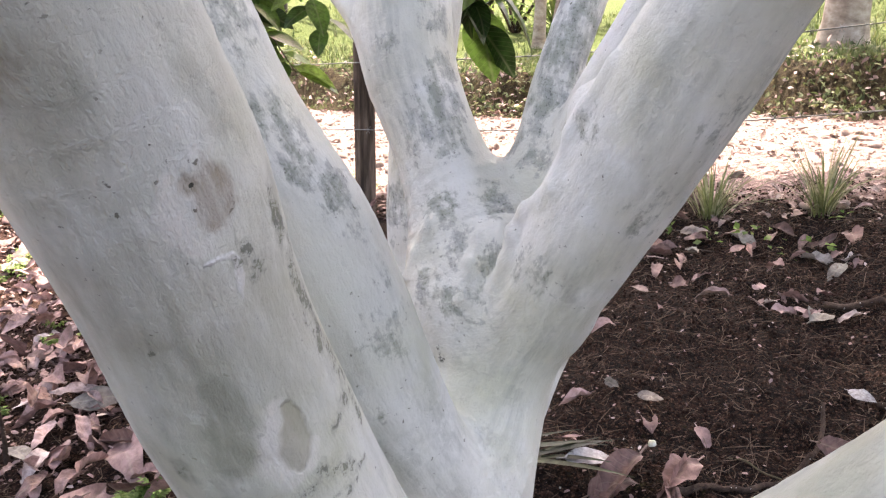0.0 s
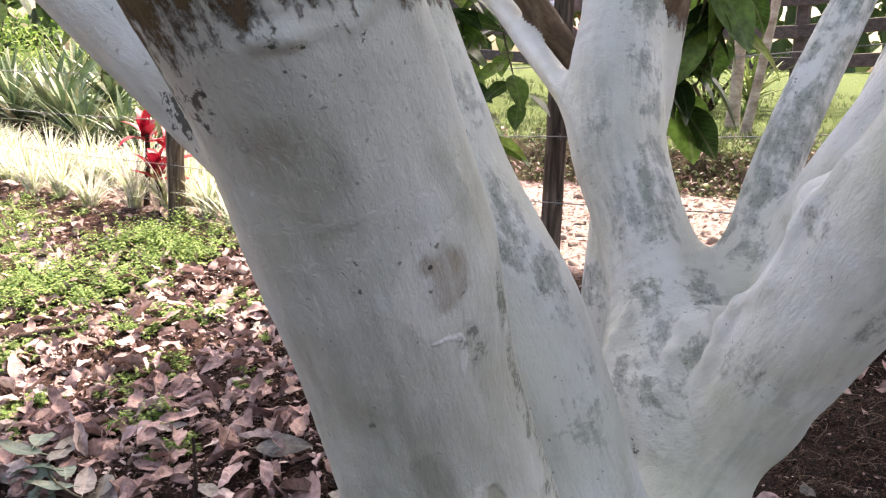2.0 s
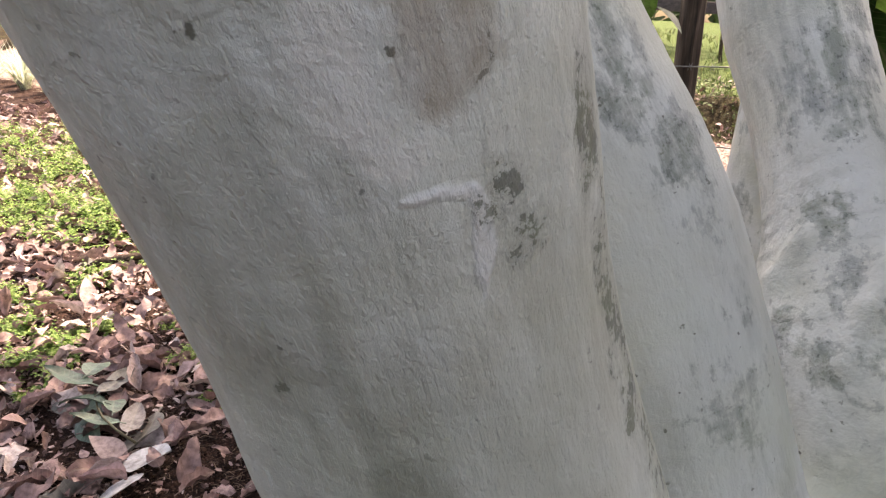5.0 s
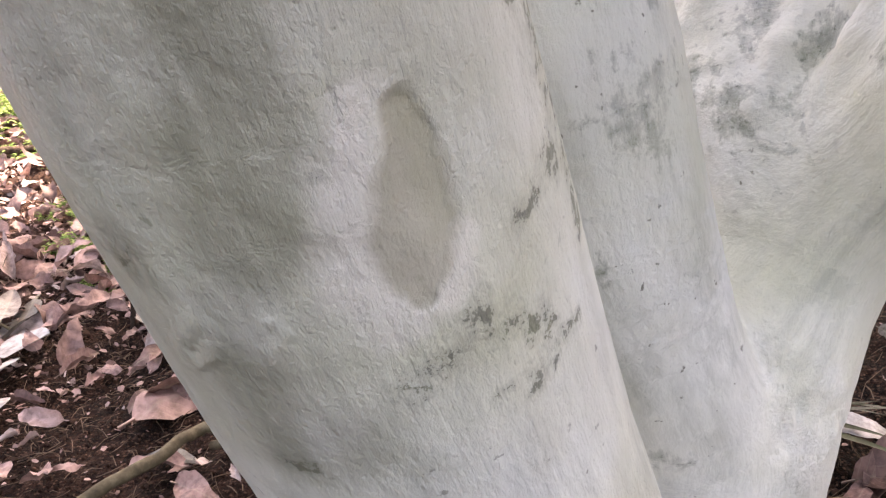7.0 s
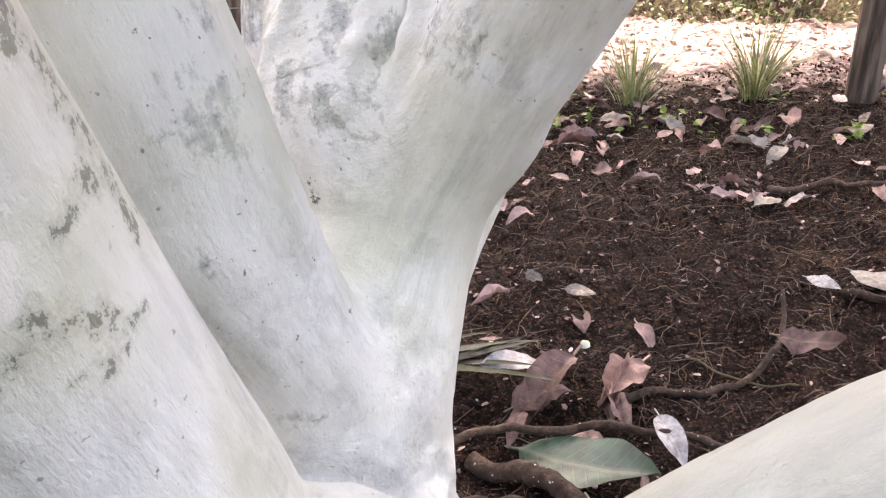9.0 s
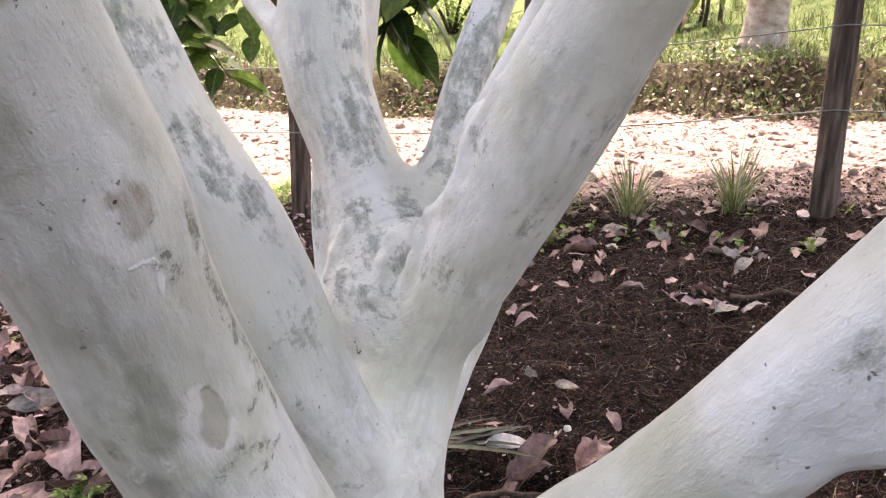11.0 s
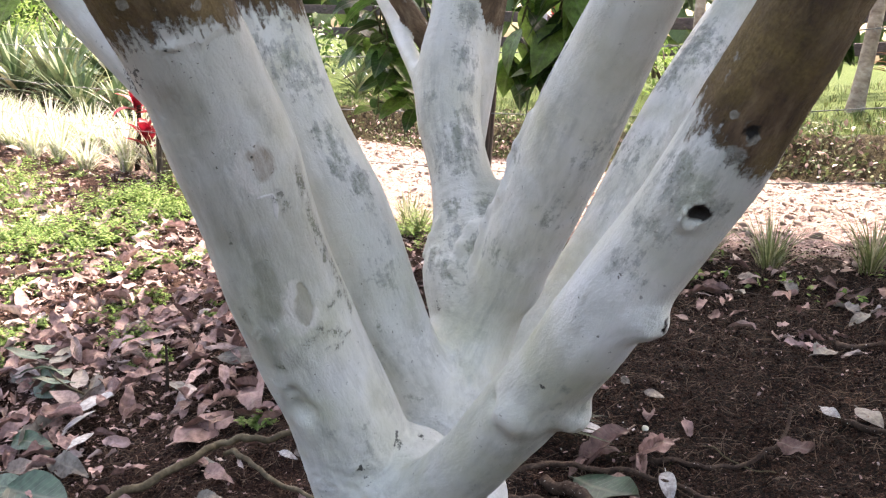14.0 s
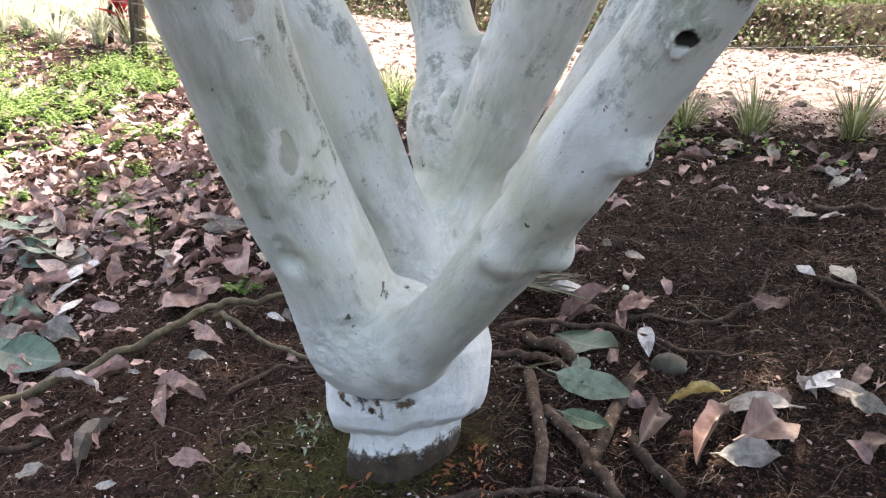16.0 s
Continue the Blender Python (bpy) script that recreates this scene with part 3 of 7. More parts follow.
# lumps (centre, radius, blend) that stand proud, and pits that go in
LUMPS = [
    ((0.384, 0.404, 0.866), 0.018, 0.03), ((0.397, 0.402, 0.868), 0.01, 0.01), ((0.312, 0.520, 0.692), 0.013, 0.045), ((0.233, 0.520, 0.683), 0.022, 0.03), ((0.163, 1.107, 0.701), 0.026, 0.05),
    ((0.165, 1.180, 0.860), 0.014, 0.04), ((0.164, 1.003, 1.001), 0.012, 0.05), ((0.073, 1.134, 0.801), 0.018, 0.03), ((0.099, 1.110, 0.758), 0.014, 0.03), ((0.020, 1.129, 0.720), 0.014, 0.03),
]
PITS = [
    ((0.4175, 0.315, 1.009), 0.0095, 0.003), ((0.411, 0.314, 1.000), 0.0075, 0.003), ((0.405, 0.394, 0.873), 0.0045, 0.003), ((0.401, 0.395, 0.863), 0.0035, 0.003), ((0.453, 0.276, 1.097), 0.006, 0.004),
    ((-0.150, 0.688, 0.590), 0.012, 0.015), ((-0.140, 0.704, 0.555), 0.016, 0.03), ((0.196, 0.540, 0.690), 0.008, 0.02),
]
# folds of callus that run down from the forks
RIDGES = [
    ([(0.401, 0.317, 1.000), (0.406, 0.312, 1.012), (0.415, 0.311, 1.022), (0.424, 0.315, 1.019), (0.425, 0.322, 1.006), (0.417, 0.327, 0.995), (0.406, 0.327, 0.991), (0.401, 0.317, 1.000)], 0.002, 0.007),
    ([(0.104, 1.162, 0.824), (0.082, 1.154, 0.820), (0.056, 1.137, 0.812)], 0.007, 0.014),
    ([(0.104, 1.054, 0.861), (0.090, 1.067, 0.828), (0.083, 1.075, 0.789), (0.072, 1.088, 0.744)], 0.010, 0.014),
    ([(0.054, 1.131, 0.808), (0.038, 1.113, 0.774), (0.026, 1.101, 0.726)], 0.009, 0.014),
]
LOW_RIDGES = [
    ([(0.074, 1.128, 0.819), (0.065, 1.117, 0.786)], 0.006, 0.012),
    ([(-0.016, 1.170, 0.815), (-0.033, 1.170, 0.769), (-0.046, 1.180, 0.735)], 0.009, 0.014),
    ([(0.108, 1.046, 0.865), (0.129, 0.992, 0.905), (0.147, 0.975, 0.970), (0.156, 0.956, 0.999), (0.178, 0.925, 1.051)], 0.009, 0.014),
    ([(0.120, 1.006, 0.880), (0.138, 0.978, 0.915)], 0.006, 0.010),
    ([(-0.235, 0.433, 1.138), (-0.217, 0.440, 1.142), (-0.191, 0.464, 1.150), (-0.175, 0.482, 1.168)], 0.003, 0.006),
]
RIDGES += LOW_RIDGES
DARK = 5  # so many of the pits get near-black colour for their shade


def sculpt(field):
    shape = np.array(field.shape)
    for (at, r, k) in LUMPS:
        at = np.array(at)
        a, b = sub_box(at - r - 0.06, at + r + 0.06, shape)
        X, Y, Z = box_points(a, b)
        s = tuple(slice(i, j) for i, j in zip(a, b))
        field[s] = smooth_min(field[s], np.sqrt((X - at[0]) ** 2 + (Y - at[1]) ** 2 + (Z - at[2]) ** 2) - r, k)
    for line, r, k in RIDGES:
        for p, q in zip(line[:-1], line[1:]):
            p, q = np.array(p), np.array(q)
            a, b = sub_box(np.minimum(p, q) - r - 0.03, np.maximum(p, q) + r + 0.03, shape)
            X, Y, Z = box_points(a, b)
            v = q - p
            t = np.clip(((X - p[0]) * v[0] + (Y - p[1]) * v[1] + (Z - p[2]) * v[2]) / (v @ v), 0, 1)
            s = tuple(slice(i, j) for i, j in zip(a, b))
            field[s] = smooth_min(field[s], np.sqrt((X - p[0] - t * v[0]) ** 2 + (Y - p[1] - t * v[1]) ** 2 + (Z - p[2] - t * v[2]) ** 2) - r, k)
    for (at, r, k) in PITS:
        at = np.array(at)
        a, b = sub_box(at - r - 0.05, at + r + 0.05, shape)
        X, Y, Z = box_points(a, b)
        s = tuple(slice(i, j) for i, j in zip(a, b))
        field[s] = -smooth_min(-field[s], np.sqrt((X - at[0]) ** 2 + (Y - at[1]) ** 2 + (Z - at[2]) ** 2) - r, k)
    return field


def surface_net(field):
    """Vertices and quads of the field's zero surface."""
    inside = field < 0
    cells = np.zeros(np.array(field.shape) - 1, np.uint8)
    corners = [(i, j, k) for i in (0, 1) for j in (0, 1) for k in (0, 1)]
    n = cells.shape
    for i, j, k in corners:
        cells += inside[i:i + n[0], j:j + n[1], k:k + n[2]]
    active = np.argwhere((cells > 0) & (cells < 8))
    ids = np.full(n, -1, np.int32)
    ids[tuple(active.T)] = np.arange(len(active))
    vals = np.stack([field[active[:, 0] + i, active[:, 1] + j, active[:, 2] + k] for i, j, k in corners], 1)
    total, count = np.zeros((len(active), 3)), np.zeros(len(active))
    for e in range(8):
        for g in range(e + 1, 8):
            d = np.array(corners[g]) - np.array(corners[e])
            if np.abs(d).sum() != 1:
                continue
            va, vb = vals[:, e], vals[:, g]
            cross = (va < 0) != (vb < 0)
            t = np.where(cross, va / np.where(cross, va - vb, 1), 0)
            total += cross[:, None] * (np.array(corners[e]) + t[:, None] * d)
            count += cross
    verts = LOW + VOX * (active + total / count[:, None])
    faces = []
    for axis in range(3):
        o = [x for x in range(3) if x != axis]
        hi = [slice(None)] * 3
        lo = [slice(None)] * 3
        hi[axis], lo[axis] = slice(1, None), slice(None, -1)
        cross = np.argwhere(inside[tuple(lo)] != inside[tuple(hi)])
        cross = cross[(cross[:, o[0]] > 0) & (cross[:, o[1]] > 0) & (cross[:, o[0]] < n[o[0]]) & (cross[:, o[1]] < n[o[1]])]
        quad = []
        for da, db in ((1, 1), (0, 1), (0, 0), (1, 0)):
            c = cross.copy()
            c[:, o[0]] -= da
            c[:, o[1]] -= db
            quad.append(ids[tuple(c.T)])
        quad = np.stack(quad, 1)
        flip = inside[tuple(cross.T)]
        if axis == 1:
            flip = ~flip
        quad = np.where(flip[:, None], quad, quad[:, ::-1])
        faces.append(quad[(quad >= 0).all(1)])
    return verts, np.concatenate(faces)


def limb_of(verts):
    """For each vertex: the nearest limb, and where its axis lies, eased from limb to limb at the forks."""
    near, axes = np.full((len(STEMS), len(verts)), 9.0), np.zeros((len(STEMS), len(verts), 3))
    for n, points in enumerate(STEMS.values()):
        rows = spline(points, 4)
        for p, q in zip(rows[:-1], rows[1:]):
            v = q[:3] - p[:3]
            t = np.clip((verts - p[:3]) @ v / (v @ v), 0, 1)
            foot = p[:3] + t[:, None] * v
            d = np.linalg.norm(verts - foot, axis=1) - (p[3] + t * (q[3] - p[3]))
            hit = d < near[n]
            near[n][hit], axes[n][hit] = d[hit], foot[hit]
    weight = np.exp(-(near - near.min(0)) / 0.012)
    return near.argmin(0), (weight[:, :, None] * axes).sum(0) / weight.sum(0)[:, None]


# grime by limb: (centre, reach, strength)
FORK_GRIME = [
    ((-0.011, 1.166, 0.827), 0.05, 1), ((0.023, 1.127, 0.793), 0.05, 1), ((0.058, 1.110, 0.778), 0.045, 1), ((0.074, 1.178, 0.841), 0.05, 0.9), ((-0.017, 1.123, 0.739), 0.05, 0.9),
    ((0.014, 1.096, 0.723), 0.05, 0.9), ((0.114, 1.015, 0.786), 0.05, 0.7), ((0.055, 1.103, 0.699), 0.06, 0.7), ((-0.048, 1.237, 0.913), 0.05, 0.6), ((-0.009, 1.234, 0.938), 0.07, 0.95),
    ((-0.002, 1.253, 0.980), 0.06, 1), ((-0.001, 1.291, 1.021), 0.05, 1), ((-0.012, 1.323, 1.082), 0.05, 1), ((-0.015, 1.353, 1.144), 0.05, 1), ((-0.033, 1.396, 1.234), 0.06, 1),
]
LOW_GRIME = [
    ((-0.085, 1.294, 1.054), 0.03, 0.8), ((0.157, 0.941, 0.989), 0.04, 0.7), ((0.231, 0.952, 0.801), 0.06, 0.5), ((0.293, 0.879, 0.999), 0.06, 0.5), ((0.232, 0.963, 0.899), 0.09, 0.4),
    ((0.282, 0.984, 1.102), 0.09, 0.6),
]
BACK_GRIME = [
    ((0.118, 1.236, 0.925), 0.06, 0.9), ((0.134, 1.221, 0.903), 0.06, 0.9), ((0.146, 1.244, 0.982), 0.07, 1), ((0.182, 1.258, 1.043), 0.07, 1), ((0.199, 1.269, 1.083), 0.08, 1),
    ((0.238, 1.315, 1.252), 0.1, 1), ((0.220, 1.290, 1.170), 0.09, 0.9), ((-0.091, 1.481, 0.758), 0.08, 0.9), ((-0.080, 1.480, 0.900), 0.08, 0.7), ((0.500, 1.950, 1.200), 0.14, 0.9),
    ((0.360, 1.750, 0.900), 0.1, 0.8), ((0.430, 1.880, 1.100), 0.08, 0.9),
]
OUTER_GRIME = [
    ((0.400, 0.314, 1.040), 0.05, 1), ((0.432, 0.317, 1.015), 0.04, 0.9), ((0.027, 0.789, 0.495), 0.05, 0.8), ((0.366, 0.348, 0.988), 0.05, 0.7), ((0.354, 0.365, 0.936), 0.05, 0.6),
    ((0.297, 0.465, 0.722), 0.08, 0.4),
]
FOOT_GRIME = [
    ((0.000, 0.860, 0.180), 0.06, 0.5),
]
TOP_GRIME = [
    ((-0.009, 0.780, 0.304), 0.08, 0.4), ((-0.042, 0.717, 0.502), 0.08, 0.55),
]
GRIME = LOW_GRIME + FORK_GRIME + BACK_GRIME + OUTER_GRIME + FOOT_GRIME + TOP_GRIME
GREEN = [((-0.200, 0.625, 0.703), 0.18, 0.7), ((-0.127, 0.665, 0.556), 0.14, 0.6), ((-0.050, 0.946, 0.718), 0.10, 0.6), ((0.062, 1.107, 0.549), 0.18, 0.7), ((0.136, 1.038, 0.722), 0.12, 0.5), ((0.183, 0.595, 0.620), 0.15, 0.5), ((-0.116, 0.801, 0.796), 0.12, 0.6), ((0.025, 0.793, 0.351), 0.12, 0.4), ((0.419, 0.282, 1.031), 0.06, 0.8), ((-0.042, 0.782, 0.419), 0.17, 0.75), ((0.104, 0.712, 0.461), 0.16, 0.8), ((0.201, 0.614, 0.582), 0.14, 0.7), ((0.005, 0.793, 0.341), 0.12, 0.7), ((0.297, 0.493, 0.751), 0.12, 0.5)]
# the leaning limb's near face: lines of (x, y, z, reach)
SCAR = [(-0.125, 0.646, 0.789, 0.0057), (-0.123, 0.649, 0.779, 0.0068), (-0.122, 0.651, 0.766, 0.0100), (-0.122, 0.655, 0.751, 0.0121), (-0.121, 0.658, 0.738, 0.0095), (-0.120, 0.660, 0.726, 0.0041)]
SCAR_RIM = [(-0.134, 0.637, 0.792, 0.0073), (-0.135, 0.639, 0.775, 0.0100), (-0.135, 0.643, 0.756, 0.0120), (-0.129, 0.652, 0.733, 0.0136), (-0.129, 0.656, 0.716, 0.0085), (-0.113, 0.666, 0.731, 0.0075), (-0.110, 0.668, 0.746, 0.0056)]
# algae streaks, darkened further for the limb's shaded side
ALGAE_SHADE = [
    [(-0.171, 0.610, 0.818, 0.0131), (-0.166, 0.618, 0.794, 0.0143), (-0.165, 0.626, 0.766, 0.0151), (-0.168, 0.632, 0.745, 0.0123)],
    [(-0.173, 0.653, 0.686, 0.0145), (-0.158, 0.664, 0.659, 0.0158)],
    [(-0.214, 0.635, 0.743, 0.0068), (-0.210, 0.641, 0.728, 0.0073)],
]
# grey-green smears; the first also carries the shade of a hollow
SHADE_SMEARS = [
    [(-0.172, 0.610, 0.817, 0.0092), (-0.166, 0.618, 0.794, 0.0111), (-0.166, 0.626, 0.766, 0.0134), (-0.169, 0.631, 0.745, 0.0106)],
    [(-0.215, 0.617, 0.786, 0.0159), (-0.210, 0.628, 0.757, 0.0166)],
    [(-0.178, 0.655, 0.682, 0.0208), (-0.157, 0.663, 0.662, 0.0193)],
    [(-0.253, 0.466, 1.084, 0.0129), (-0.237, 0.474, 1.070, 0.0162), (-0.220, 0.482, 1.062, 0.0129)],
    [(-0.157, 0.535, 1.071, 0.0059), (-0.148, 0.558, 1.051, 0.0075), (-0.144, 0.570, 1.034, 0.0052)],
    [(-0.211, 0.628, 0.755, 0.0268), (-0.193, 0.651, 0.696, 0.0229)],
    [(-0.159, 0.613, 0.828, 0.0301), (-0.133, 0.638, 0.798, 0.0218)],
]
MOULD = [
    [(-0.093, 0.730, 0.781, 0.0026), (-0.089, 0.735, 0.766, 0.0049), (-0.092, 0.701, 0.759, 0.0052), (-0.095, 0.690, 0.749, 0.0028)],
    [(-0.089, 0.883, 0.714, 0.0026), (-0.080, 0.741, 0.736, 0.0018)],
    [(-0.101, 0.682, 0.717, 0.0052), (-0.097, 0.686, 0.706, 0.0053)],
    [(-0.084, 0.705, 0.702, 0.0043), (-0.078, 0.716, 0.693, 0.0040), (-0.072, 0.736, 0.698, 0.0028)],
    [(-0.121, 0.667, 0.691, 0.0052), (-0.113, 0.671, 0.697, 0.0044)],
    [(-0.095, 0.691, 0.679, 0.0034), (-0.086, 0.702, 0.679, 0.0044), (-0.077, 0.716, 0.683, 0.0027)],
    [(-0.215, 0.636, 0.741, 0.0027), (-0.212, 0.640, 0.730, 0.0032)],
    [(-0.176, 0.669, 0.649, 0.0018), (-0.160, 0.669, 0.645, 0.0031)],
    [(-0.145, 0.633, 0.771, 0.0012)],
    [(-0.134, 0.647, 0.741, 0.0012)],
    [(-0.127, 0.651, 0.748, 0.0007), (-0.120, 0.656, 0.746, 0.0007)],
    [(-0.122, 0.657, 0.735, 0.0009)],
]
MOULD_UPPER = [
    [(-0.208, 0.531, 0.974, 0.0020)],
    [(-0.142, 0.598, 0.937, 0.0064)],
    [(-0.128, 0.638, 0.960, 0.0025), (-0.126, 0.646, 0.938, 0.0026)],
    [(-0.163, 0.519, 1.095, 0.0018)],
    # this row and the last: dark of the knot's pit, put into the colour
    [(-0.162, 0.550, 0.996, 0.0020)],
    [(-0.139, 0.606, 0.929, 0.0036), (-0.137, 0.611, 0.921, 0.0043), (-0.139, 0.611, 0.913, 0.0030)],
    [(-0.214, 0.583, 0.871, 0.0012), (-0.216, 0.589, 0.859, 0.0018)],
    [(-0.130, 0.627, 0.972, 0.0042), (-0.118, 0.680, 0.888, 0.0053), (-0.095, 0.729, 0.788, 0.0055), (-0.079, 0.749, 0.732, 0.0047)],
    [(-0.113, 0.679, 0.862, 0.0035), (-0.104, 0.696, 0.823, 0.0045)],
    [(-0.145, 0.577, 0.988, 0.0007), (-0.144, 0.583, 0.972, 0.0008), (-0.149, 0.578, 0.963, 0.0006)],
    [(-0.163, 0.549, 0.998, 0.0020), (-0.160, 0.552, 0.992, 0.0014)],
]
MOULD_BACK = [
    [(-0.069, 0.891, 0.663, 0.0034), (-0.064, 0.895, 0.648, 0.0027)],
    [(-0.014, 0.949, 0.500, 0.0075), (0.004, 0.950, 0.504, 0.0050)],
    [(-0.058, 0.894, 0.768, 0.0084), (-0.049, 0.896, 0.743, 0.0091)],
    [(-0.066, 0.886, 0.743, 0.0058)],
    [(-0.109, 0.893, 0.912, 0.0141)],
    [(-0.052, 0.898, 0.762, 0.0163)],
    [(-0.177, 0.887, 1.007, 0.0121), (-0.147, 0.880, 0.940, 0.0100)],
    [(-0.217, 0.890, 1.092, 0.0183), (-0.257, 0.883, 1.138, 0.0224)],
    [(-0.110, 0.895, 0.919, 0.0143), (-0.090, 0.897, 0.882, 0.0097)],
    [(-0.154, 0.895, 0.984, 0.0075), (-0.171, 0.898, 1.019, 0.0066)],
    [(-0.061, 0.906, 0.819, 0.0070)],
]
KNOT = [(-0.163, 0.548, 0.998, 0.0055), (-0.157, 0.555, 1.000, 0.0076), (-0.152, 0.565, 0.990, 0.0105), (-0.152, 0.570, 0.975, 0.0105)]
CALLUS = [(-0.173, 0.538, 0.999, 0.0054), (-0.176, 0.545, 0.976, 0.0061), (-0.173, 0.556, 0.956, 0.0059), (-0.162, 0.568, 0.948, 0.0055)]
KNOT_LIP = [(-0.165, 0.573, 0.935, 0.0016), (-0.157, 0.579, 0.938, 0.0018), (-0.150, 0.587, 0.938, 0.0020), (-0.147, 0.592, 0.932, 0.0024), (-0.146, 0.597, 0.918, 0.0024), (-0.146, 0.603, 0.902, 0.0010)]
LIPS = [
    [(-0.162, 0.692, 0.598, 0.0020), (-0.151, 0.686, 0.603, 0.0025), (-0.141, 0.692, 0.594, 0.0020)],
]
SWIRLS = [
    [(-0.192, 0.642, 0.716, 0.0016), (-0.185, 0.643, 0.710, 0.0016), (-0.188, 0.649, 0.698, 0.0016), (-0.200, 0.654, 0.692, 0.0017), (-0.206, 0.653, 0.698, 0.0017), (-0.192, 0.642, 0.716, 0.0016)],
    [(-0.165, 0.642, 0.718, 0.0011), (-0.161, 0.644, 0.712, 0.0011), (-0.167, 0.647, 0.702, 0.0012)],
]


FLAKES = [(-0.050, 0.237, 0.012, 0.018), (-0.002, 0.261, 0.009, 0.007), (0.021, 0.252, 0.008, 0.006), (0.039, 0.234, 0.014, 0.011), (-0.027, 0.212, 0.011, 0.008), (-0.003, 0.207, 0.005, 0.012), (-0.078, 0.209, 0.006, 0.006), (-0.096, 0.218, 0.008, 0.008), (-0.012, 0.238, 0.004, 0.012), (-0.062, 0.252, 0.007, 0.004)]
CRACKS = [
    # the first spot is no crack: it paints the knot's pit dark
    ((-0.162, 0.549, 0.996), 0.0036, 1.2), ((-0.039, 0.759, 0.420), 0.018, 0.7), ((-0.000, 0.811, 0.473), 0.018, 1), ((0.074, 0.868, 0.467), 0.022, 1), ((0.032, 0.857, 0.468), 0.018, 1), ((-0.001, 1.099, 0.640), 0.011, 1),
    ((-0.003, 1.102, 0.655), 0.010, 0.9), ((0.070, 0.716, 0.367), 0.012, 0.6), ((0.019, 0.878, 0.537), 0.022, 0.55), ((-0.366, 0.592, 1.089), 0.035, 0.95), ((-0.358, 0.590, 1.075), 0.03, 0.95),
    ((-0.332, 0.560, 1.060), 0.025, 0.9), ((-0.284, 0.465, 1.102), 0.025, 0.9), ((-0.304, 0.476, 1.105), 0.025, 0.9), ((-0.195, 0.462, 1.143), 0.02, 0.55), ((-0.220, 0.438, 1.135), 0.02, 0.55),
    ((0.054, 1.165, 0.859), 0.012, 0.7), ((-0.053, 0.893, 0.648), 0.015, 0.5),
]
FORK_CRACKS = [
    ((-0.002, 0.815, 0.490), 0.012, 1.1), ((0.010, 0.822, 0.482), 0.008, 1.1), ((-0.049, 0.753, 0.445), 0.014, 1.1), ((-0.040, 0.752, 0.452), 0.010, 1.0), ((0.267, 0.461, 0.750), 0.009, 1.1), ((0.038, 0.968, 0.456), 0.012, 1.0),
]
STAINS = [
    ((0.150, 1.150, 0.950), 0.03, 0.7), ((0.151, 1.068, 0.930), 0.03, 0.5), ((-0.244, 0.488, 1.090), 0.05, 0.5),
]
LICHEN = [((0.440, 0.289, 1.074), 0.017, 0.9), ((0.454, 0.280, 1.091), 0.010, 0.9), ((0.435, 0.279, 1.112), 0.008, 0.9), ((0.463, 0.275, 1.117), 0.007, 0.9), ((-0.191, 0.451, 1.192), 0.010, 0.9), ((-0.184, 0.466, 1.175), 0.007, 0.9), ((-0.219, 0.417, 1.195), 0.007, 0.9), ((-0.261, 0.400, 1.187), 0.012, 0.9), ((-0.245, 0.412, 1.160), 0.008, 0.9), ((-0.200, 0.443, 1.160), 0.012, 0.9)]
CRUST = [((0.099, 0.998, 0.419), 0.045, 1.5), ((0.109, 1.005, 0.389), 0.05, 1.5), ((0.043, 0.963, 0.433), 0.045, 1.2), ((0.062, 0.963, 0.421), 0.05, 1.3), ((0.060, 1.036, 0.551), 0.034, 1.2), ((0.077, 1.023, 0.513), 0.036, 1.5), ((0.089, 1.011, 0.474), 0.038, 1.5), ((0.091, 0.996, 0.438), 0.040, 1.4), ((0.105, 1.002, 0.403), 0.035, 1.3), ((-0.05, 0.76, 0.44), 0.06, 0.8), ((0.070, 1.059, 0.511), 0.06, 1.0), ((0.094, 1.055, 0.488), 0.06, 1.0), ((-0.043, 0.753, 0.379), 0.08, 0.7), ((-0.098, 0.753, 0.361), 0.09, 0.9), ((-0.015, 0.852, 0.458), 0.05, 0.7), ((-0.050, 0.840, 0.220), 0.07, 0.5), ((0.050, 0.840, 0.250), 0.06, 0.4), ((0.381, 0.394, 0.870), 0.03, 0.8), ((0.277, 0.591, 0.671), 0.03, 0.6), ((-0.174, 0.666, 0.577), 0.06, 0.6), ((0.409, 0.320, 1.020), 0.04, 0.5)]


def splash(verts, spots):
    value = np.zeros(len(verts))
    for at, reach, strength in spots:
        d = np.linalg.norm(verts - np.array(at), axis=1) / reach
        value = np.maximum(value, strength * np.clip(1.4 - d * 1.4, 0, 1))
    return value


def band(verts, lines, soft=0.6):
    """1 within the reach of each line of (x, y, z, reach), fading to 0 beyond it."""
    value = np.zeros(len(verts))
    for line in lines:
        rows = np.array(line)
        if len(rows) == 1:
            rows = np.vstack([rows, rows + np.array([1e-4, 0, 0, 0])])
        for p, q in zip(rows[:-1], rows[1:]):
            v = q[:3] - p[:3]
            t = np.clip((verts - p[:3]) @ v / (v @ v), 0, 1)
            d = np.linalg.norm(verts - p[:3] - t[:, None] * v, axis=1) / (p[3] + t * (q[3] - p[3]))
            value = np.maximum(value, np.clip(1 + (1 - d) / soft, 0, 1))
    return value


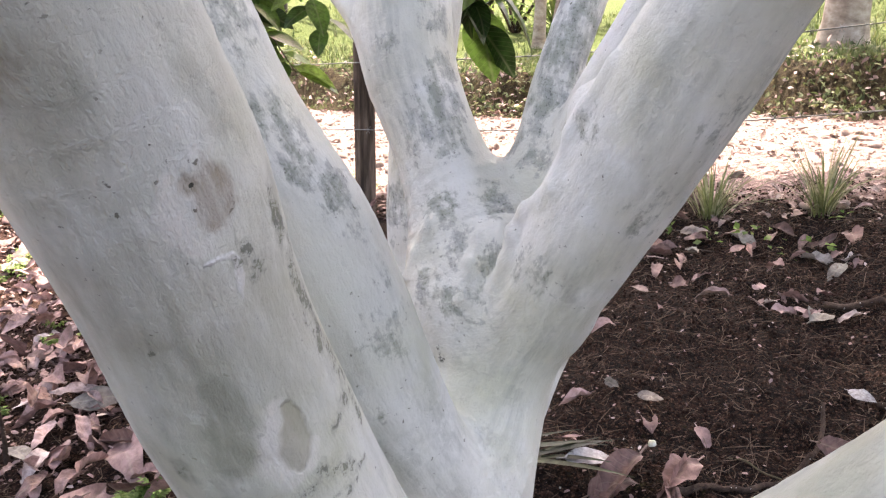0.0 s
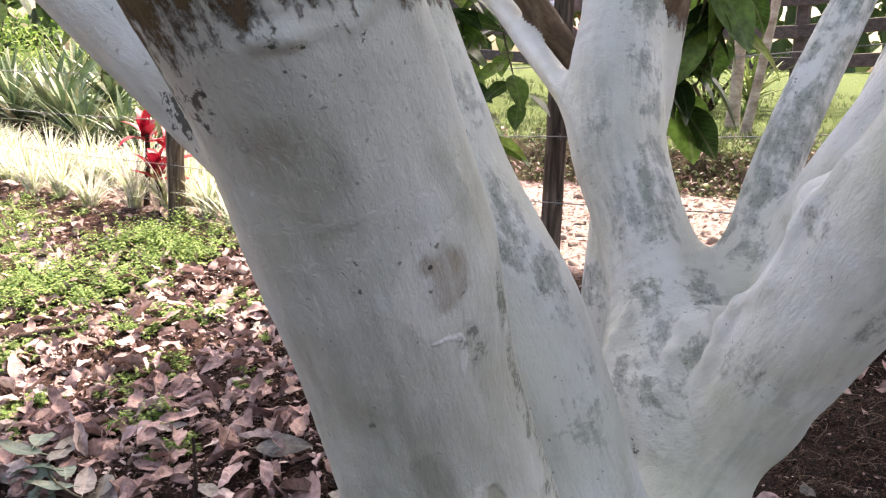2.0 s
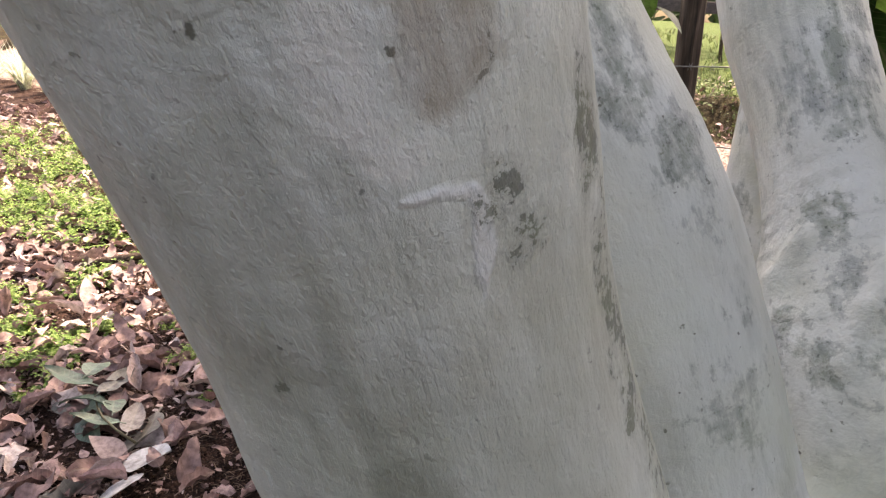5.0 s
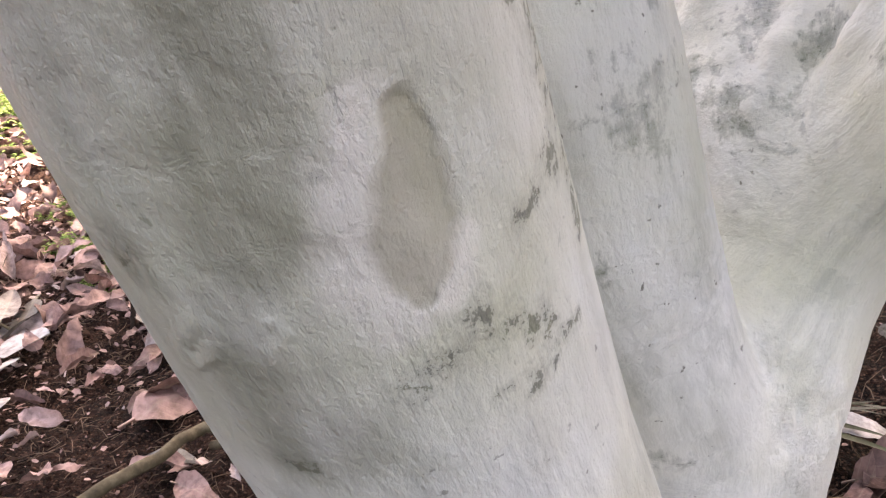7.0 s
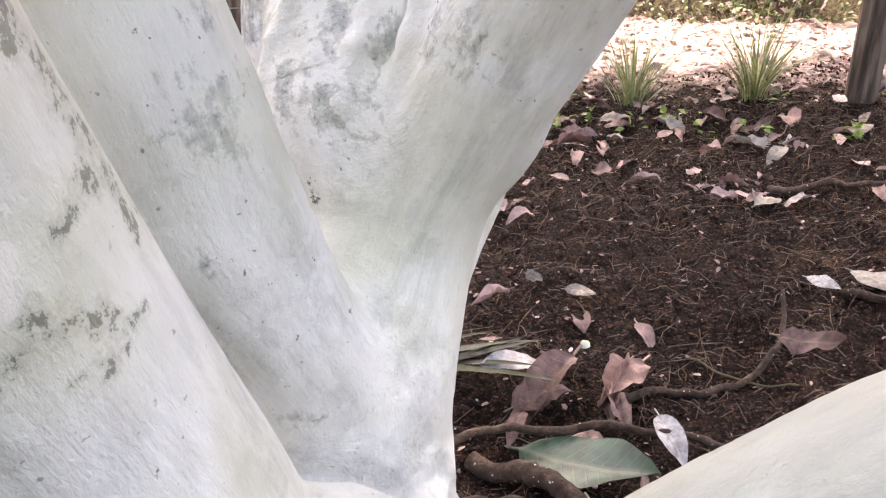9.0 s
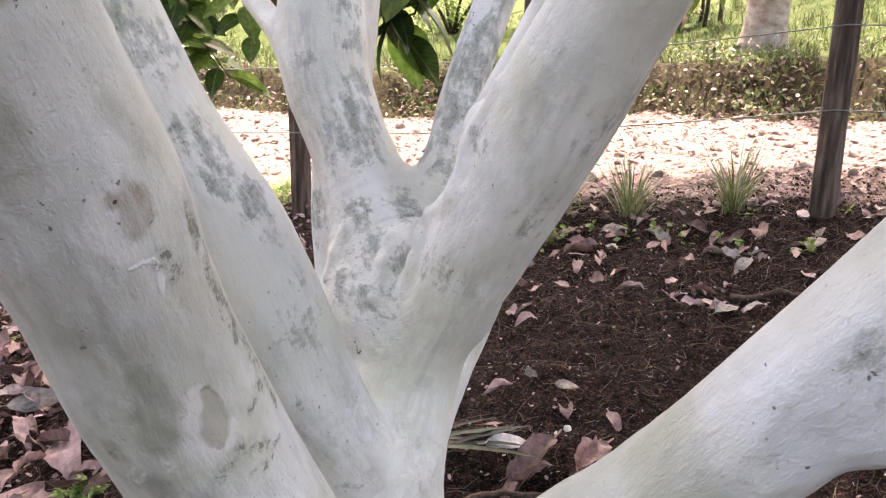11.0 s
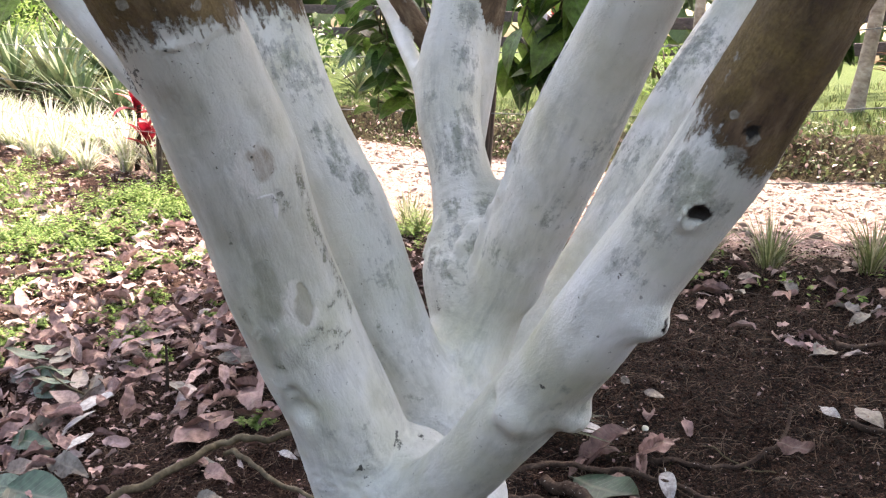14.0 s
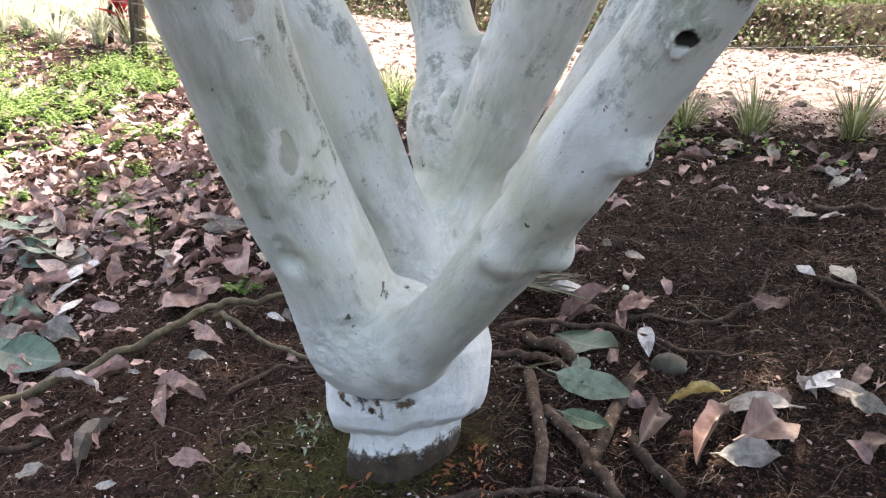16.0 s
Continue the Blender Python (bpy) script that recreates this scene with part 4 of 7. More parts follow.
def split_quads(faces, chosen, fields, n=4):
    """Cut the chosen quads into n x n. fields: arrays over the vertices, carried along by weights."""
    keep, cut = faces[~chosen], faces[chosen]
    w = np.linspace(0, 1, n + 1)
    grid = np.array([[(1 - u) * (1 - v), u * (1 - v), u * v, (1 - u) * v] for v in w for u in w])
    fine = [np.einsum("gk,fkc->fgc", grid, f[cut]).reshape(-1, f.shape[1]) for f in fields]
    _, first, back = np.unique(np.round(fine[0] * 1e6).astype(np.int64), axis=0, return_index=True, return_inverse=True)
    back = back.reshape(len(cut), -1) + len(fields[0])
    cell = np.array([[j * (n + 1) + i, j * (n + 1) + i + 1, (j + 1) * (n + 1) + i + 1, (j + 1) * (n + 1) + i] for j in range(n) for i in range(n)])
    small = back[:, cell].reshape(-1, 4)
    return np.concatenate([keep, small]), [np.concatenate([f, g[first]]) for f, g in zip(fields, fine)]


def tree_layers(verts, which):
    """Masks for the bark at each vertex: wash, grime, stains, scars, painted light and shade."""
    keys = list(STEMS)
    x, y, z = verts.T
    at = {k: which == keys.index(k) for k in keys}
    bare = np.full(len(verts), -0.5)
    bare[at["A"]] = (z - 1.135 - 0.35 * np.clip(x + 0.29, -0.05, 0.2))[at["A"]]
    bare[at["B"]] = (z - 1.20)[at["B"]]
    axis = np.array([0.5, -0.5, 0.72])
    axis /= np.linalg.norm(axis)
    bare[at["D"]] = ((verts - np.array([0.44, 0.30, 1.075])) @ axis)[at["D"]]
    bare[at["H"]] = (z - 1.20)[at["H"]]
    h = z - 0.24 * (x - 0.006) + 0.34 * (y - 1.005)
    bare = np.maximum(bare, np.where(z < 0.3, 0.042 + 0.35 * np.maximum(x - 0.06, 0) - h, -1.0))
    # flakes of wash gone from the root collar
    flake = np.full(len(verts), -1.0)
    for cx, cz, w, h in FLAKES:
        d = np.sqrt(((x - cx) / w) ** 2 + ((z - cz) / h) ** 2)
        flake = np.maximum(flake, np.where(y < 0.98, 0.028 * (0.95 - d), -1.0))
    bare = np.maximum(bare, flake)
    bare[at["I"]] = 0.5
    # bare bark at the foot is coloured near-black, as are the pits
    near_black = np.where((z < 0.2) & (bare > 0), 0.62, 0.0)
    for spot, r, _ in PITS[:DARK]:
        near_black = np.maximum(near_black, np.linalg.norm(verts - np.array(spot), axis=1) < r * 1.3)
    moss = np.where(at["A"], 0.75, 0) + np.where(at["D"], 0.9, 0) + np.where(at["B"], 0.9, 0)
    ridge = np.zeros(len(verts))
    for line, r, _ in RIDGES[:8]:
        for p, q in zip(line[:-1], line[1:]):
            p, v = np.array(p), np.array(q) - np.array(p)
            t = np.clip((verts - p) @ v / (v @ v), 0, 1)
            ridge = np.maximum(ridge, np.clip(1.9 - np.linalg.norm(verts - p - t[:, None] * v, axis=1) / r, 0, 1))
    # darker up the leaning limb: its overhang's shade goes into the colour
    thin = np.where(at["A"], 0.30 * np.clip((z - 0.60) / 0.3, 0, 1) + 0.42 * np.exp(-((z - 0.86) / 0.07) ** 2), 0.0) + np.where(at["D"], 0.05, 0.0)
    near = at["A"]
    bent = verts.copy()
    some = np.flatnonzero((near & (z > 0.5)) | at["B"])
    bent[some] += [0.005 * noise.noise_vector(p * 60) + 0.0016 * noise.noise_vector(p * 210) for p in map(Vector, verts[some].tolist())]
    eased = 0.5 * (verts + bent)
    scar, lips = np.where(near, band(eased, [SCAR], 0.7), 0), np.where(near, band(bent, LIPS, 2.6), 0)
    knot = np.where(near, band(bent, [KNOT], 1.6), 0)
    lip = np.where(near, band(eased, [KNOT_LIP], 1.0), 0)
    crusted = splash(verts, CRUST) * np.clip(0.3 + 1.6 * np.array([noise.noise(p * 34) for p in map(Vector, verts.tolist())]) + 0.5, 0, 1)
    return {
        "thin": thin, "crack": splash(verts, CRACKS + FORK_CRACKS), "stain": np.maximum(splash(verts, STAINS), 0.68 * knot), "lichen": splash(verts, LICHEN),
        "grime": np.maximum(splash(verts, GRIME), 0.85 * np.where(at["B"], band(bent, MOULD_BACK, 2.4), 0)) * (1 - 0.8 * ridge), "green": splash(verts, GREEN), "bare": bare, "moss": moss, "near_black": near_black,
        "raw": scar, "rim": np.where(near, np.maximum(band(bent, [SCAR_RIM, CALLUS], 0.9), lip), 0), "shade_smear": np.maximum(0.5 * band(bent, SHADE_SMEARS, 1.3), 1.3 * band(bent, ALGAE_SHADE, 1.3)) * near,
        "mould": np.where(near, band(bent, MOULD + MOULD_UPPER, 2.4), 0.4 * np.where(at["B"], band(bent, MOULD_BACK, 2.4), 0)),
        # paler towards the foot and on the knot lip, bounced light included
        "fresh": 0.8 * lip + np.clip((0.56 - z) / 0.28, 0, 1) * np.where(z > 0.29, 0.6, 1.0) + 0.4 * np.clip((0.31 - z) / 0.04, 0, 1) * (z > 0.29),
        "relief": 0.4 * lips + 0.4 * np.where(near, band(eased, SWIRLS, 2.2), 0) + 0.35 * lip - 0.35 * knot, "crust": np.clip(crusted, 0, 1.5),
    }


def build_tree():
    field = sculpt(tree_field())
    verts, faces = surface_net(field)
    which, axes = limb_of(verts)
    grain = verts - 0.70 * axes
    keys = list(STEMS)
    me = bpy.data.meshes.new("whole")
    me.from_pydata(verts.tolist(), [], faces.tolist())
    me.polygons.foreach_set("use_smooth", [True] * len(me.polygons))
    # uneven surface: swells along the grain, lumps of old wash at the forks and the foot
    normals = np.zeros(len(verts) * 3, np.float32)
    me.vertex_normals.foreach_get("vector", normals)
    normals = normals.reshape(-1, 3)
    crust = splash(verts, CRUST)
    swell = np.array([0.0035 * noise.noise(p * 16) + 0.0016 * noise.noise(p * 42) for p in map(Vector, grain.tolist())])
    lumps = np.array([noise.noise(p * 55) + 0.6 * noise.noise(p * 120) for p in map(Vector, verts.tolist())])
    verts = verts + normals * (swell + lumps * (0.0004 + 0.0032 * crust))[:, None]
    me.vertices.foreach_set("co", verts.astype(np.float32).reshape(-1))
    me.update()
    normals = np.zeros(len(verts) * 3, np.float32)
    me.vertex_normals.foreach_get("vector", normals)
    normals = normals.reshape(-1, 3)
    # a finer skin on the near face of the leaning limb, for its scars and small marks
    middle = verts[faces].mean(1)
    near = (which[faces[:, 0]] == keys.index("A")) & (middle[:, 2] > 0.52) & (middle[:, 2] < 1.10) & (normals[faces[:, 0], 1] < 0.35)
    limb = np.concatenate([which[faces[:, 0]][~near], np.full(near.sum() * 16, keys.index("A"))])
    faces, (verts, normals, grain) = split_quads(faces, near, [verts, normals, grain])
    which = np.concatenate([which, np.full(len(verts) - len(which), keys.index("A"))])
    layers = tree_layers(verts, which)
    verts = verts + normals * (0.0018 * layers["relief"])[:, None]
    tree = holder("tree", (0.02, 0.95, 0.0), "multi-stemmed tree with lime-washed white limbs and brown tops, on dark soil", "tree")
    for n, key in enumerate(keys):
        chosen = faces[limb == n]
        used, local = np.unique(chosen, return_inverse=True)
        part = bpy.data.meshes.new("trunk" if key == "T" else "limb")
        part.from_pydata(verts[used].tolist(), [], local.reshape(-1, 4).tolist())
        part.polygons.foreach_set("use_smooth", [True] * len(part.polygons))
        for name, values in layers.items():
            a = part.attributes.new(name, "FLOAT", "POINT")
            a.data.foreach_set("value", values[used].astype(np.float32))
        a = part.attributes.new("grain", "FLOAT_VECTOR", "POINT")
        a.data.foreach_set("vector", grain[used].astype(np.float32).reshape(-1))
        part.normals_split_custom_set_from_vertices(normals[used].tolist())
        part.materials.append(SKIN)
        ob = new("trunk" if key == "T" else "limb", part)
        ob.parent = tree
        ob.location = (-0.02, -0.95, 0.0)
    bpy.data.meshes.remove(me)
    return tree


tree = build_tree()


# ---- leaves: shapes shared by all foliage ----
def leaf_shape(length, width, fold=0.25, curl=0.6, wave=0.0, seed=0, tip=1.0, stalk=0.12, across=3, crumple=0.0):
    """A leaf blade along +x from its base, folded along the rib, curled and, when dead, crumpled."""
    r = random.Random(seed)
    n = 8 if across == 3 else 12
    verts, faces = [], []
    ph = [r.uniform(0, 6.28) for _ in range(4)]
    off = Vector((r.uniform(0, 50), r.uniform(0, 50), r.uniform(0, 50)))
    for i in range(n + 1):
        t = i / n
        half = width / 2 * (math.sin(math.pi * min(t ** 0.85, 1.0)) ** 0.8 if 0 < t < 1 else 0.0) * (1 - 0.25 * t * tip)
        half = max(half * (1 + crumple * 1.6 * math.sin(7 * t + ph[3]) + crumple * 1.6 * noise.noise(Vector((t * 6, 0, 0)) + off)), 0.0008)
        bend = curl * (t - 0.3)
        x = length * (math.sin(bend) / curl + math.sin(0.3 * curl) / curl) if abs(curl) > 1e-3 else length * t
        z = -length * (1 - math.cos(bend)) / curl if abs(curl) > 1e-3 else 0.0
        for k in range(across):
            s = 2 * k / (across - 1) - 1
            lift = abs(s) ** 1.3 * half * math.tan(fold)
            ripple = wave * width * math.sin(5 * t + ph[0 if s < 0 else 1]) * abs(s)
            y = s * half * math.cos(fold)
            at = Vector((x, y, 0)) / width
            dent = crumple * length * (noise.noise(at * 2.2 + off) + 0.45 * noise.noise(at * 5.5 + off))
            verts.append((x, y + dent * 0.4, z + lift + ripple + dent))
    for i in range(n):
        for k in range(across - 1):
            faces.append((i * across + k, i * across + k + 1, (i + 1) * across + k + 1, (i + 1) * across + k))
    if stalk:
        b = len(verts)
        w = width * 0.03
        for x, z in ((0.004, 0.0), (-length * stalk, -0.01 * length)):
            verts += [(x, w, z), (x, -w * 0.5, z + w), (x, -w * 0.5, z - w)]
        for k in range(3):
            j = (k + 1) % 3
            faces.append((b + k, b + j, b + 3 + j, b + 3 + k))
    return np.array(verts), faces


def leaf_mesh(name, shape, material):
    me = bpy.data.meshes.new(name)
    me.from_pydata(shape[0].tolist(), [], shape[1])
    me.polygons.foreach_set("use_smooth", [True] * len(me.polygons))
    me.materials.append(material)
    return me


def turned(rng, n, tilt):
    """n rotation matrices: a random turn about z after a tilt of up to that many radians."""
    a, b, c = rng.uniform(0, 2 * np.pi, n), rng.normal(0, tilt, n), rng.normal(0, tilt, n)
    m = np.zeros((n, 3, 3))
    ca, sa, cb, sb, cc, sc = np.cos(a), np.sin(a), np.cos(b), np.sin(b), np.cos(c), np.sin(c)
    m[:, 0, 0], m[:, 0, 1], m[:, 0, 2] = ca * cb, ca * sb * sc - sa * cc, ca * sb * cc + sa * sc
    m[:, 1, 0], m[:, 1, 1], m[:, 1, 2] = sa * cb, sa * sb * sc + ca * cc, sa * sb * cc - ca * sc
    m[:, 2, 0], m[:, 2, 1], m[:, 2, 2] = -sb, cb * sc, cb * cc
    return m


def scatter(name, shapes, at, turns, sizes, materials, rng, parent=None, mats=None):
    """One mesh of many small shapes: at (n,3), turns (n,3,3), sizes (n,)."""
    verts, faces, index, base = [], [], [], 0
    pick = rng.integers(0, len(shapes), len(at))
    slot = rng.integers(0, len(materials), len(at)) if mats is None else mats
    for i in range(len(at)):
        v, f = shapes[pick[i]]
        verts.append(v @ turns[i].T * sizes[i] + at[i])
        faces += [tuple(k + base for k in q) for q in f]
        index += [int(slot[i])] * len(f)
        base += len(v)
    me = bpy.data.meshes.new(name)
    me.from_pydata(np.concatenate(verts).tolist(), [], faces)
    for m in materials:
        me.materials.append(m)
    me.polygons.foreach_set("material_index", index)
    me.polygons.foreach_set("use_smooth", [True] * len(me.polygons))
    ob = new(name, me)
    if parent is not None:
        ob.parent = parent
    return ob


DRY = leaf_material("dry_leaf", [(0.0, (0.13, 0.074, 0.066)), (0.3, (0.38, 0.245, 0.23)), (0.55, (0.58, 0.41, 0.39)), (0.8, (0.25, 0.15, 0.135)), (1.0, (0.72, 0.62, 0.60))], True, 0.7, 0.08)
CHIP = leaf_material("path_chip", [(0.0, (0.20, 0.13, 0.11)), (0.4, (0.38, 0.28, 0.255)), (0.8, (0.54, 0.45, 0.41)), (1.0, (0.28, 0.185, 0.155))], True, 0.8, 0.05)
DRY_ONE = leaf_material("dry_leaf_single", [(0.0, (0.12, 0.066, 0.056)), (0.3, (0.30, 0.175, 0.155)), (0.65, (0.46, 0.295, 0.27)), (1.0, (0.19, 0.108, 0.09))], False, 0.6, 0.08)
PALE = leaf_material("pale_dead_leaf", [(0.0, (0.17, 0.15, 0.13)), (0.4, (0.26, 0.25, 0.225)), (0.7, (0.30, 0.245, 0.22)), (1.0, (0.42, 0.40, 0.38))], False, 0.6, 0.1)
WHITE = leaf_material("white_leaf_underside", [(0.0, (0.54, 0.53, 0.54)), (1.0, (0.66, 0.65, 0.66))], False, 0.6, 0.1)
FADED = leaf_material("fallen_green_leaf", [(0.0, (0.05, 0.10, 0.06)), (0.5, (0.12, 0.19, 0.13)), (1.0, (0.24, 0.31, 0.24))], False, 0.4, 0.1)
YELLOW = leaf_material("yellow_leaf", [(0.0, (0.55, 0.42, 0.15)), (1.0, (0.62, 0.48, 0.20))], False, 0.5, 0.15)
GREEN_LEAF = leaf_material("fresh_leaf", [(0.0, (0.03, 0.075, 0.02)), (0.4, (0.085, 0.19, 0.035)), (0.75, (0.17, 0.32, 0.06)), (1.0, (0.28, 0.44, 0.10))], False, 0.32, 0.5)
CROWN_LEAF = leaf_material("crown_leaf", [(0.0, (0.030, 0.070, 0.018)), (0.5, (0.055, 0.12, 0.025)), (1.0, (0.09, 0.18, 0.035))], True, 0.4, 0.3)
WEED = leaf_material("weed_leaf", [(0.0, (0.08, 0.17, 0.03)), (0.4, (0.20, 0.34, 0.07)), (0.75, (0.32, 0.46, 0.13)), (1.0, (0.44, 0.54, 0.22))], True, 0.75, 0.4)
TURF = leaf_material("turf_blade", [(0.0, (0.05, 0.09, 0.022)), (0.5, (0.10, 0.155, 0.042)), (0.85, (0.17, 0.21, 0.075)), (1.0, (0.26, 0.23, 0.12))], True, 0.6, 0.3)
STRIPED = leaf_material("cream_striped_blade", [(0.0, (0.10, 0.15, 0.045)), (0.45, (0.24, 0.29, 0.12)), (1.0, (0.55, 0.55, 0.38))], True, 0.5, 0.3)
CREAM = leaf_material("cream_blade", [(0.0, (0.30, 0.42, 0.16)), (0.3, (0.62, 0.68, 0.45)), (0.55, (0.80, 0.81, 0.70)), (1.0, (0.86, 0.86, 0.80))], True, 0.5, 0.4)
DARKBLADE = leaf_material("dark_blade", [(0.0, (0.014, 0.024, 0.012)), (0.5, (0.035, 0.055, 0.024)), (1.0, (0.09, 0.11, 0.055))], True, 0.5, 0.25)
AGAVE = leaf_material("striped_sword_leaf", [(0.0, (0.07, 0.13, 0.06)), (0.5, (0.14, 0.22, 0.11)), (0.8, (0.28, 0.33, 0.18)), (1.0, (0.50, 0.48, 0.30))], True, 0.4, 0.15)
RED = leaf_material("red_leaf", [(0.0, (0.16, 0.008, 0.02)), (0.5, (0.46, 0.012, 0.035)), (1.0, (0.55, 0.03, 0.06))], True, 0.4, 0.3)
MAROON = leaf_material("withered_red_leaf", [(0.0, (0.14, 0.05, 0.035)), (0.5, (0.28, 0.11, 0.07)), (1.0, (0.40, 0.22, 0.13))], True, 0.6, 0.15)
PINK = leaf_material("pink_leaf", [(0.0, (0.55, 0.06, 0.22)), (1.0, (0.70, 0.12, 0.32))], True, 0.45, 0.3)
def stick_material():
    m = Mat("dead_stick", 0.85)
    f = m.noise(45, 6, 0.7)
    c = m.ramp(f, [(0.3, (0.016, 0.0105, 0.008)), (0.52, (0.055, 0.036, 0.027)), (0.72, (0.13, 0.092, 0.07))])
    info = m.t.nodes.new("ShaderNodeObjectInfo")
    h = m.node("HueSaturation")
    m.link(m.math("ADD", m.math("MULTIPLY", info.outputs["Random"], 0.8), 0.7), h.inputs["Value"])
    m.link(c, h.inputs["Color"])
    c = m.mix(m.ramp(m.noise(130, 2, 0.5), [(0.70, 0.0), (0.72, 0.9)]), h.outputs[0], (0.66, 0.65, 0.62))
    m.b.inputs["Specular IOR Level"].default_value = 0.2
    n = m.bump(m.noise(70, 6, 0.7), 0.9, 0.008)
    return m.done(c, n)


STICK = stick_material()
BRANCH = simple("olive_brown_branch", [(0.3, (0.035, 0.026, 0.014)), (0.5, (0.085, 0.066, 0.036)), (0.7, (0.16, 0.13, 0.08))], 40, 0.8, 6, bump=0.6, distance=0.004)
TWIG = simple("green_brown_twig", [(0.3, (0.05, 0.045, 0.02)), (0.7, (0.12, 0.095, 0.05))], 60, 0.7)
STONE = simple("path_stone", [(0.3, (0.16, 0.12, 0.10)), (0.5, (0.29, 0.23, 0.20)), (0.7, (0.42, 0.36, 0.32))], 25, 0.9, 6, bump=0.6, distance=0.004, per_object=0.4)
PLANK = simple("dark_stained_plank", [(0.3, (0.030, 0.020, 0.022)), (0.55, (0.075, 0.052, 0.055)), (0.75, (0.13, 0.10, 0.10))], 9, 0.7, 6, (0.4, 4, 4), 0.4, 0.003, 0.3)

# ---- the tree's upper boughs, unseen shade crown and hanging shoots ----
BOUGH = simple("bare_bark", [(0.3, (0.035, 0.024, 0.014)), (0.55, (0.10, 0.068, 0.04)), (0.75, (0.20, 0.15, 0.09))], 30, 0.85, 6, (1, 1, 0.4), 0.6, 0.004)


def local_to(parent, ob):
    ob.parent = parent
    ob.location = -parent.location
    return ob


def build_shade_crown():
    r = random.Random(5)
    for key, rows in STEMS.items():
        if key == "T":
            continue
        a, b = Vector(rows[-2][:3]), Vector(rows[-1][:3])
        d = (b - a).normalized()
        start = a + (b - a) * (max(1.40 - a.z, 0) / max(b.z - a.z, 1e-3))
        path, radii, p = [start], [rows[-1][3] * 0.98], start.copy()
        for i in range(12):
            d = (d + Vector((r.uniform(-0.15, 0.15), r.uniform(-0.15, 0.15), 0.18))).normalized()
            p = p + d * 0.27
            path.append(p.copy())
            radii.append(rows[-1][3] * (1 - 0.07 * (i + 1)))
        v, f = tube(path, radii, 12)
        local_to(tree, mesh_object("bough", v, f, BOUGH))
    # unseen leaf mass, set back from the tree to keep sun off the bed
    rng = np.random.default_rng(11)
    n = 15000
    p = rng.normal(0, 1, (n * 2, 3))
    p /= np.linalg.norm(p, axis=1)[:, None]
    p *= rng.uniform(0.35, 1, (n * 2, 1)) ** 0.5
    p = p * np.array([2.55, 2.35, 0.8]) + np.array([0.60, 3.9, 4.6])
    # a second unseen mass overhead, added to cut skylight on the limbs
    over = rng.normal(0, 1, (8000, 3))
    over *= rng.uniform(0.35, 1, (8000, 1)) ** 0.5 / np.linalg.norm(over, axis=1)[:, None]
    p = np.concatenate([over * np.array([2.3, 1.9, 0.8]) + np.array([1.0, 1.3, 4.1]), p])
    n += 8000
    clump = np.sin(p[:, 0] * 3.1) + np.sin(p[:, 1] * 2.7 + 1) + np.sin(p[:, 2] * 4 + p[:, 0] * 2)
    p = p[clump > -1.9][:n]
    shapes = [leaf_shape(0.15, 0.062, 0.2, 0.6, 0.02, s) for s in range(3)]
    ob = scatter("crown", shapes, p, turned(rng, len(p), 0.7), rng.uniform(1.0, 1.5, len(p)), [CROWN_LEAF], rng)
    tagged(ob, label="crown of broad green leaves")
    local_to(tree, ob)


FRESH = [leaf_mesh("leaf", leaf_shape(0.135, 0.080, 0.14, c, 0.015, s), GREEN_LEAF) for s, c in enumerate((0.5, 0.8, 0.3, 1.0))]


def shoot(start, end, count, seed, droop=0.5, size=1.0):
    """A hanging twig with broad leaves set along it, part of the tree."""
    r = random.Random(seed)
    a, b = Vector(start), Vector(end)
    path = []
    for i in range(7):
        t = i / 6
        path.append(a.lerp(b, t) + Vector((math.sin(t * 3 + seed) * 0.03, math.cos(t * 4 + seed) * 0.03, -0.05 * math.sin(t * math.pi))))
    v, f = tube(path, [0.006 - 0.004 * i / 6 for i in range(7)], 6)
    twig = local_to(tree, mesh_object("twig", v, f, TWIG))
    d = (b - a).normalized()
    for i in range(count):
        t = 0.25 + 0.75 * (i + 0.5) / count
        p = a.lerp(b, t) + Vector((math.sin(t * 3 + seed) * 0.03, math.cos(t * 4 + seed) * 0.03, -0.05 * math.sin(t * math.pi)))
        w = r.uniform(0, 2 * math.pi)
        out = Vector((math.cos(w), math.sin(w) * 0.7, -droop + r.uniform(-0.3, 0.3))) + d * 0.3
        m = out.normalized().to_track_quat("X", "Z").to_matrix().to_4x4() @ Matrix.Rotation(r.uniform(-0.7, 0.7), 4, "X")
        ob = new("leaf", FRESH[r.randrange(4)])
        ob.parent = twig
        s = size * r.uniform(0.85, 1.35)
        ob.matrix_local = Matrix.Translation(p + out.normalized() * 0.018) @ m @ Matrix.Scale(s, 4)


build_shade_crown()
# behind the middle stems: one to each side, and one hanging by the outer limb
shoot((-0.72, 2.7, 1.75), (-0.60, 3.0, 1.00), 22, 1, 0.15)
shoot((-0.85, 2.9, 1.65), (-0.50, 3.1, 0.86), 22, 2, 0.0)
shoot((-0.60, 2.8, 1.70), (-0.72, 3.1, 0.88), 21, 3, 0.1)
shoot((-0.50, 2.8, 1.70), (-0.42, 2.9, 1.02), 13, 4, 0.2)
shoot((-0.90, 2.9, 1.60), (-0.80, 3.1, 1.15), 14, 5, 0.0)
shoot((0.16, 2.1, 1.75), (0.02, 2.35, 1.12), 19, 6, 0.6, size=1.05)
shoot((0.22, 2.2, 1.75), (0.13, 2.3, 1.10), 14, 7, 0.2, size=1.1)
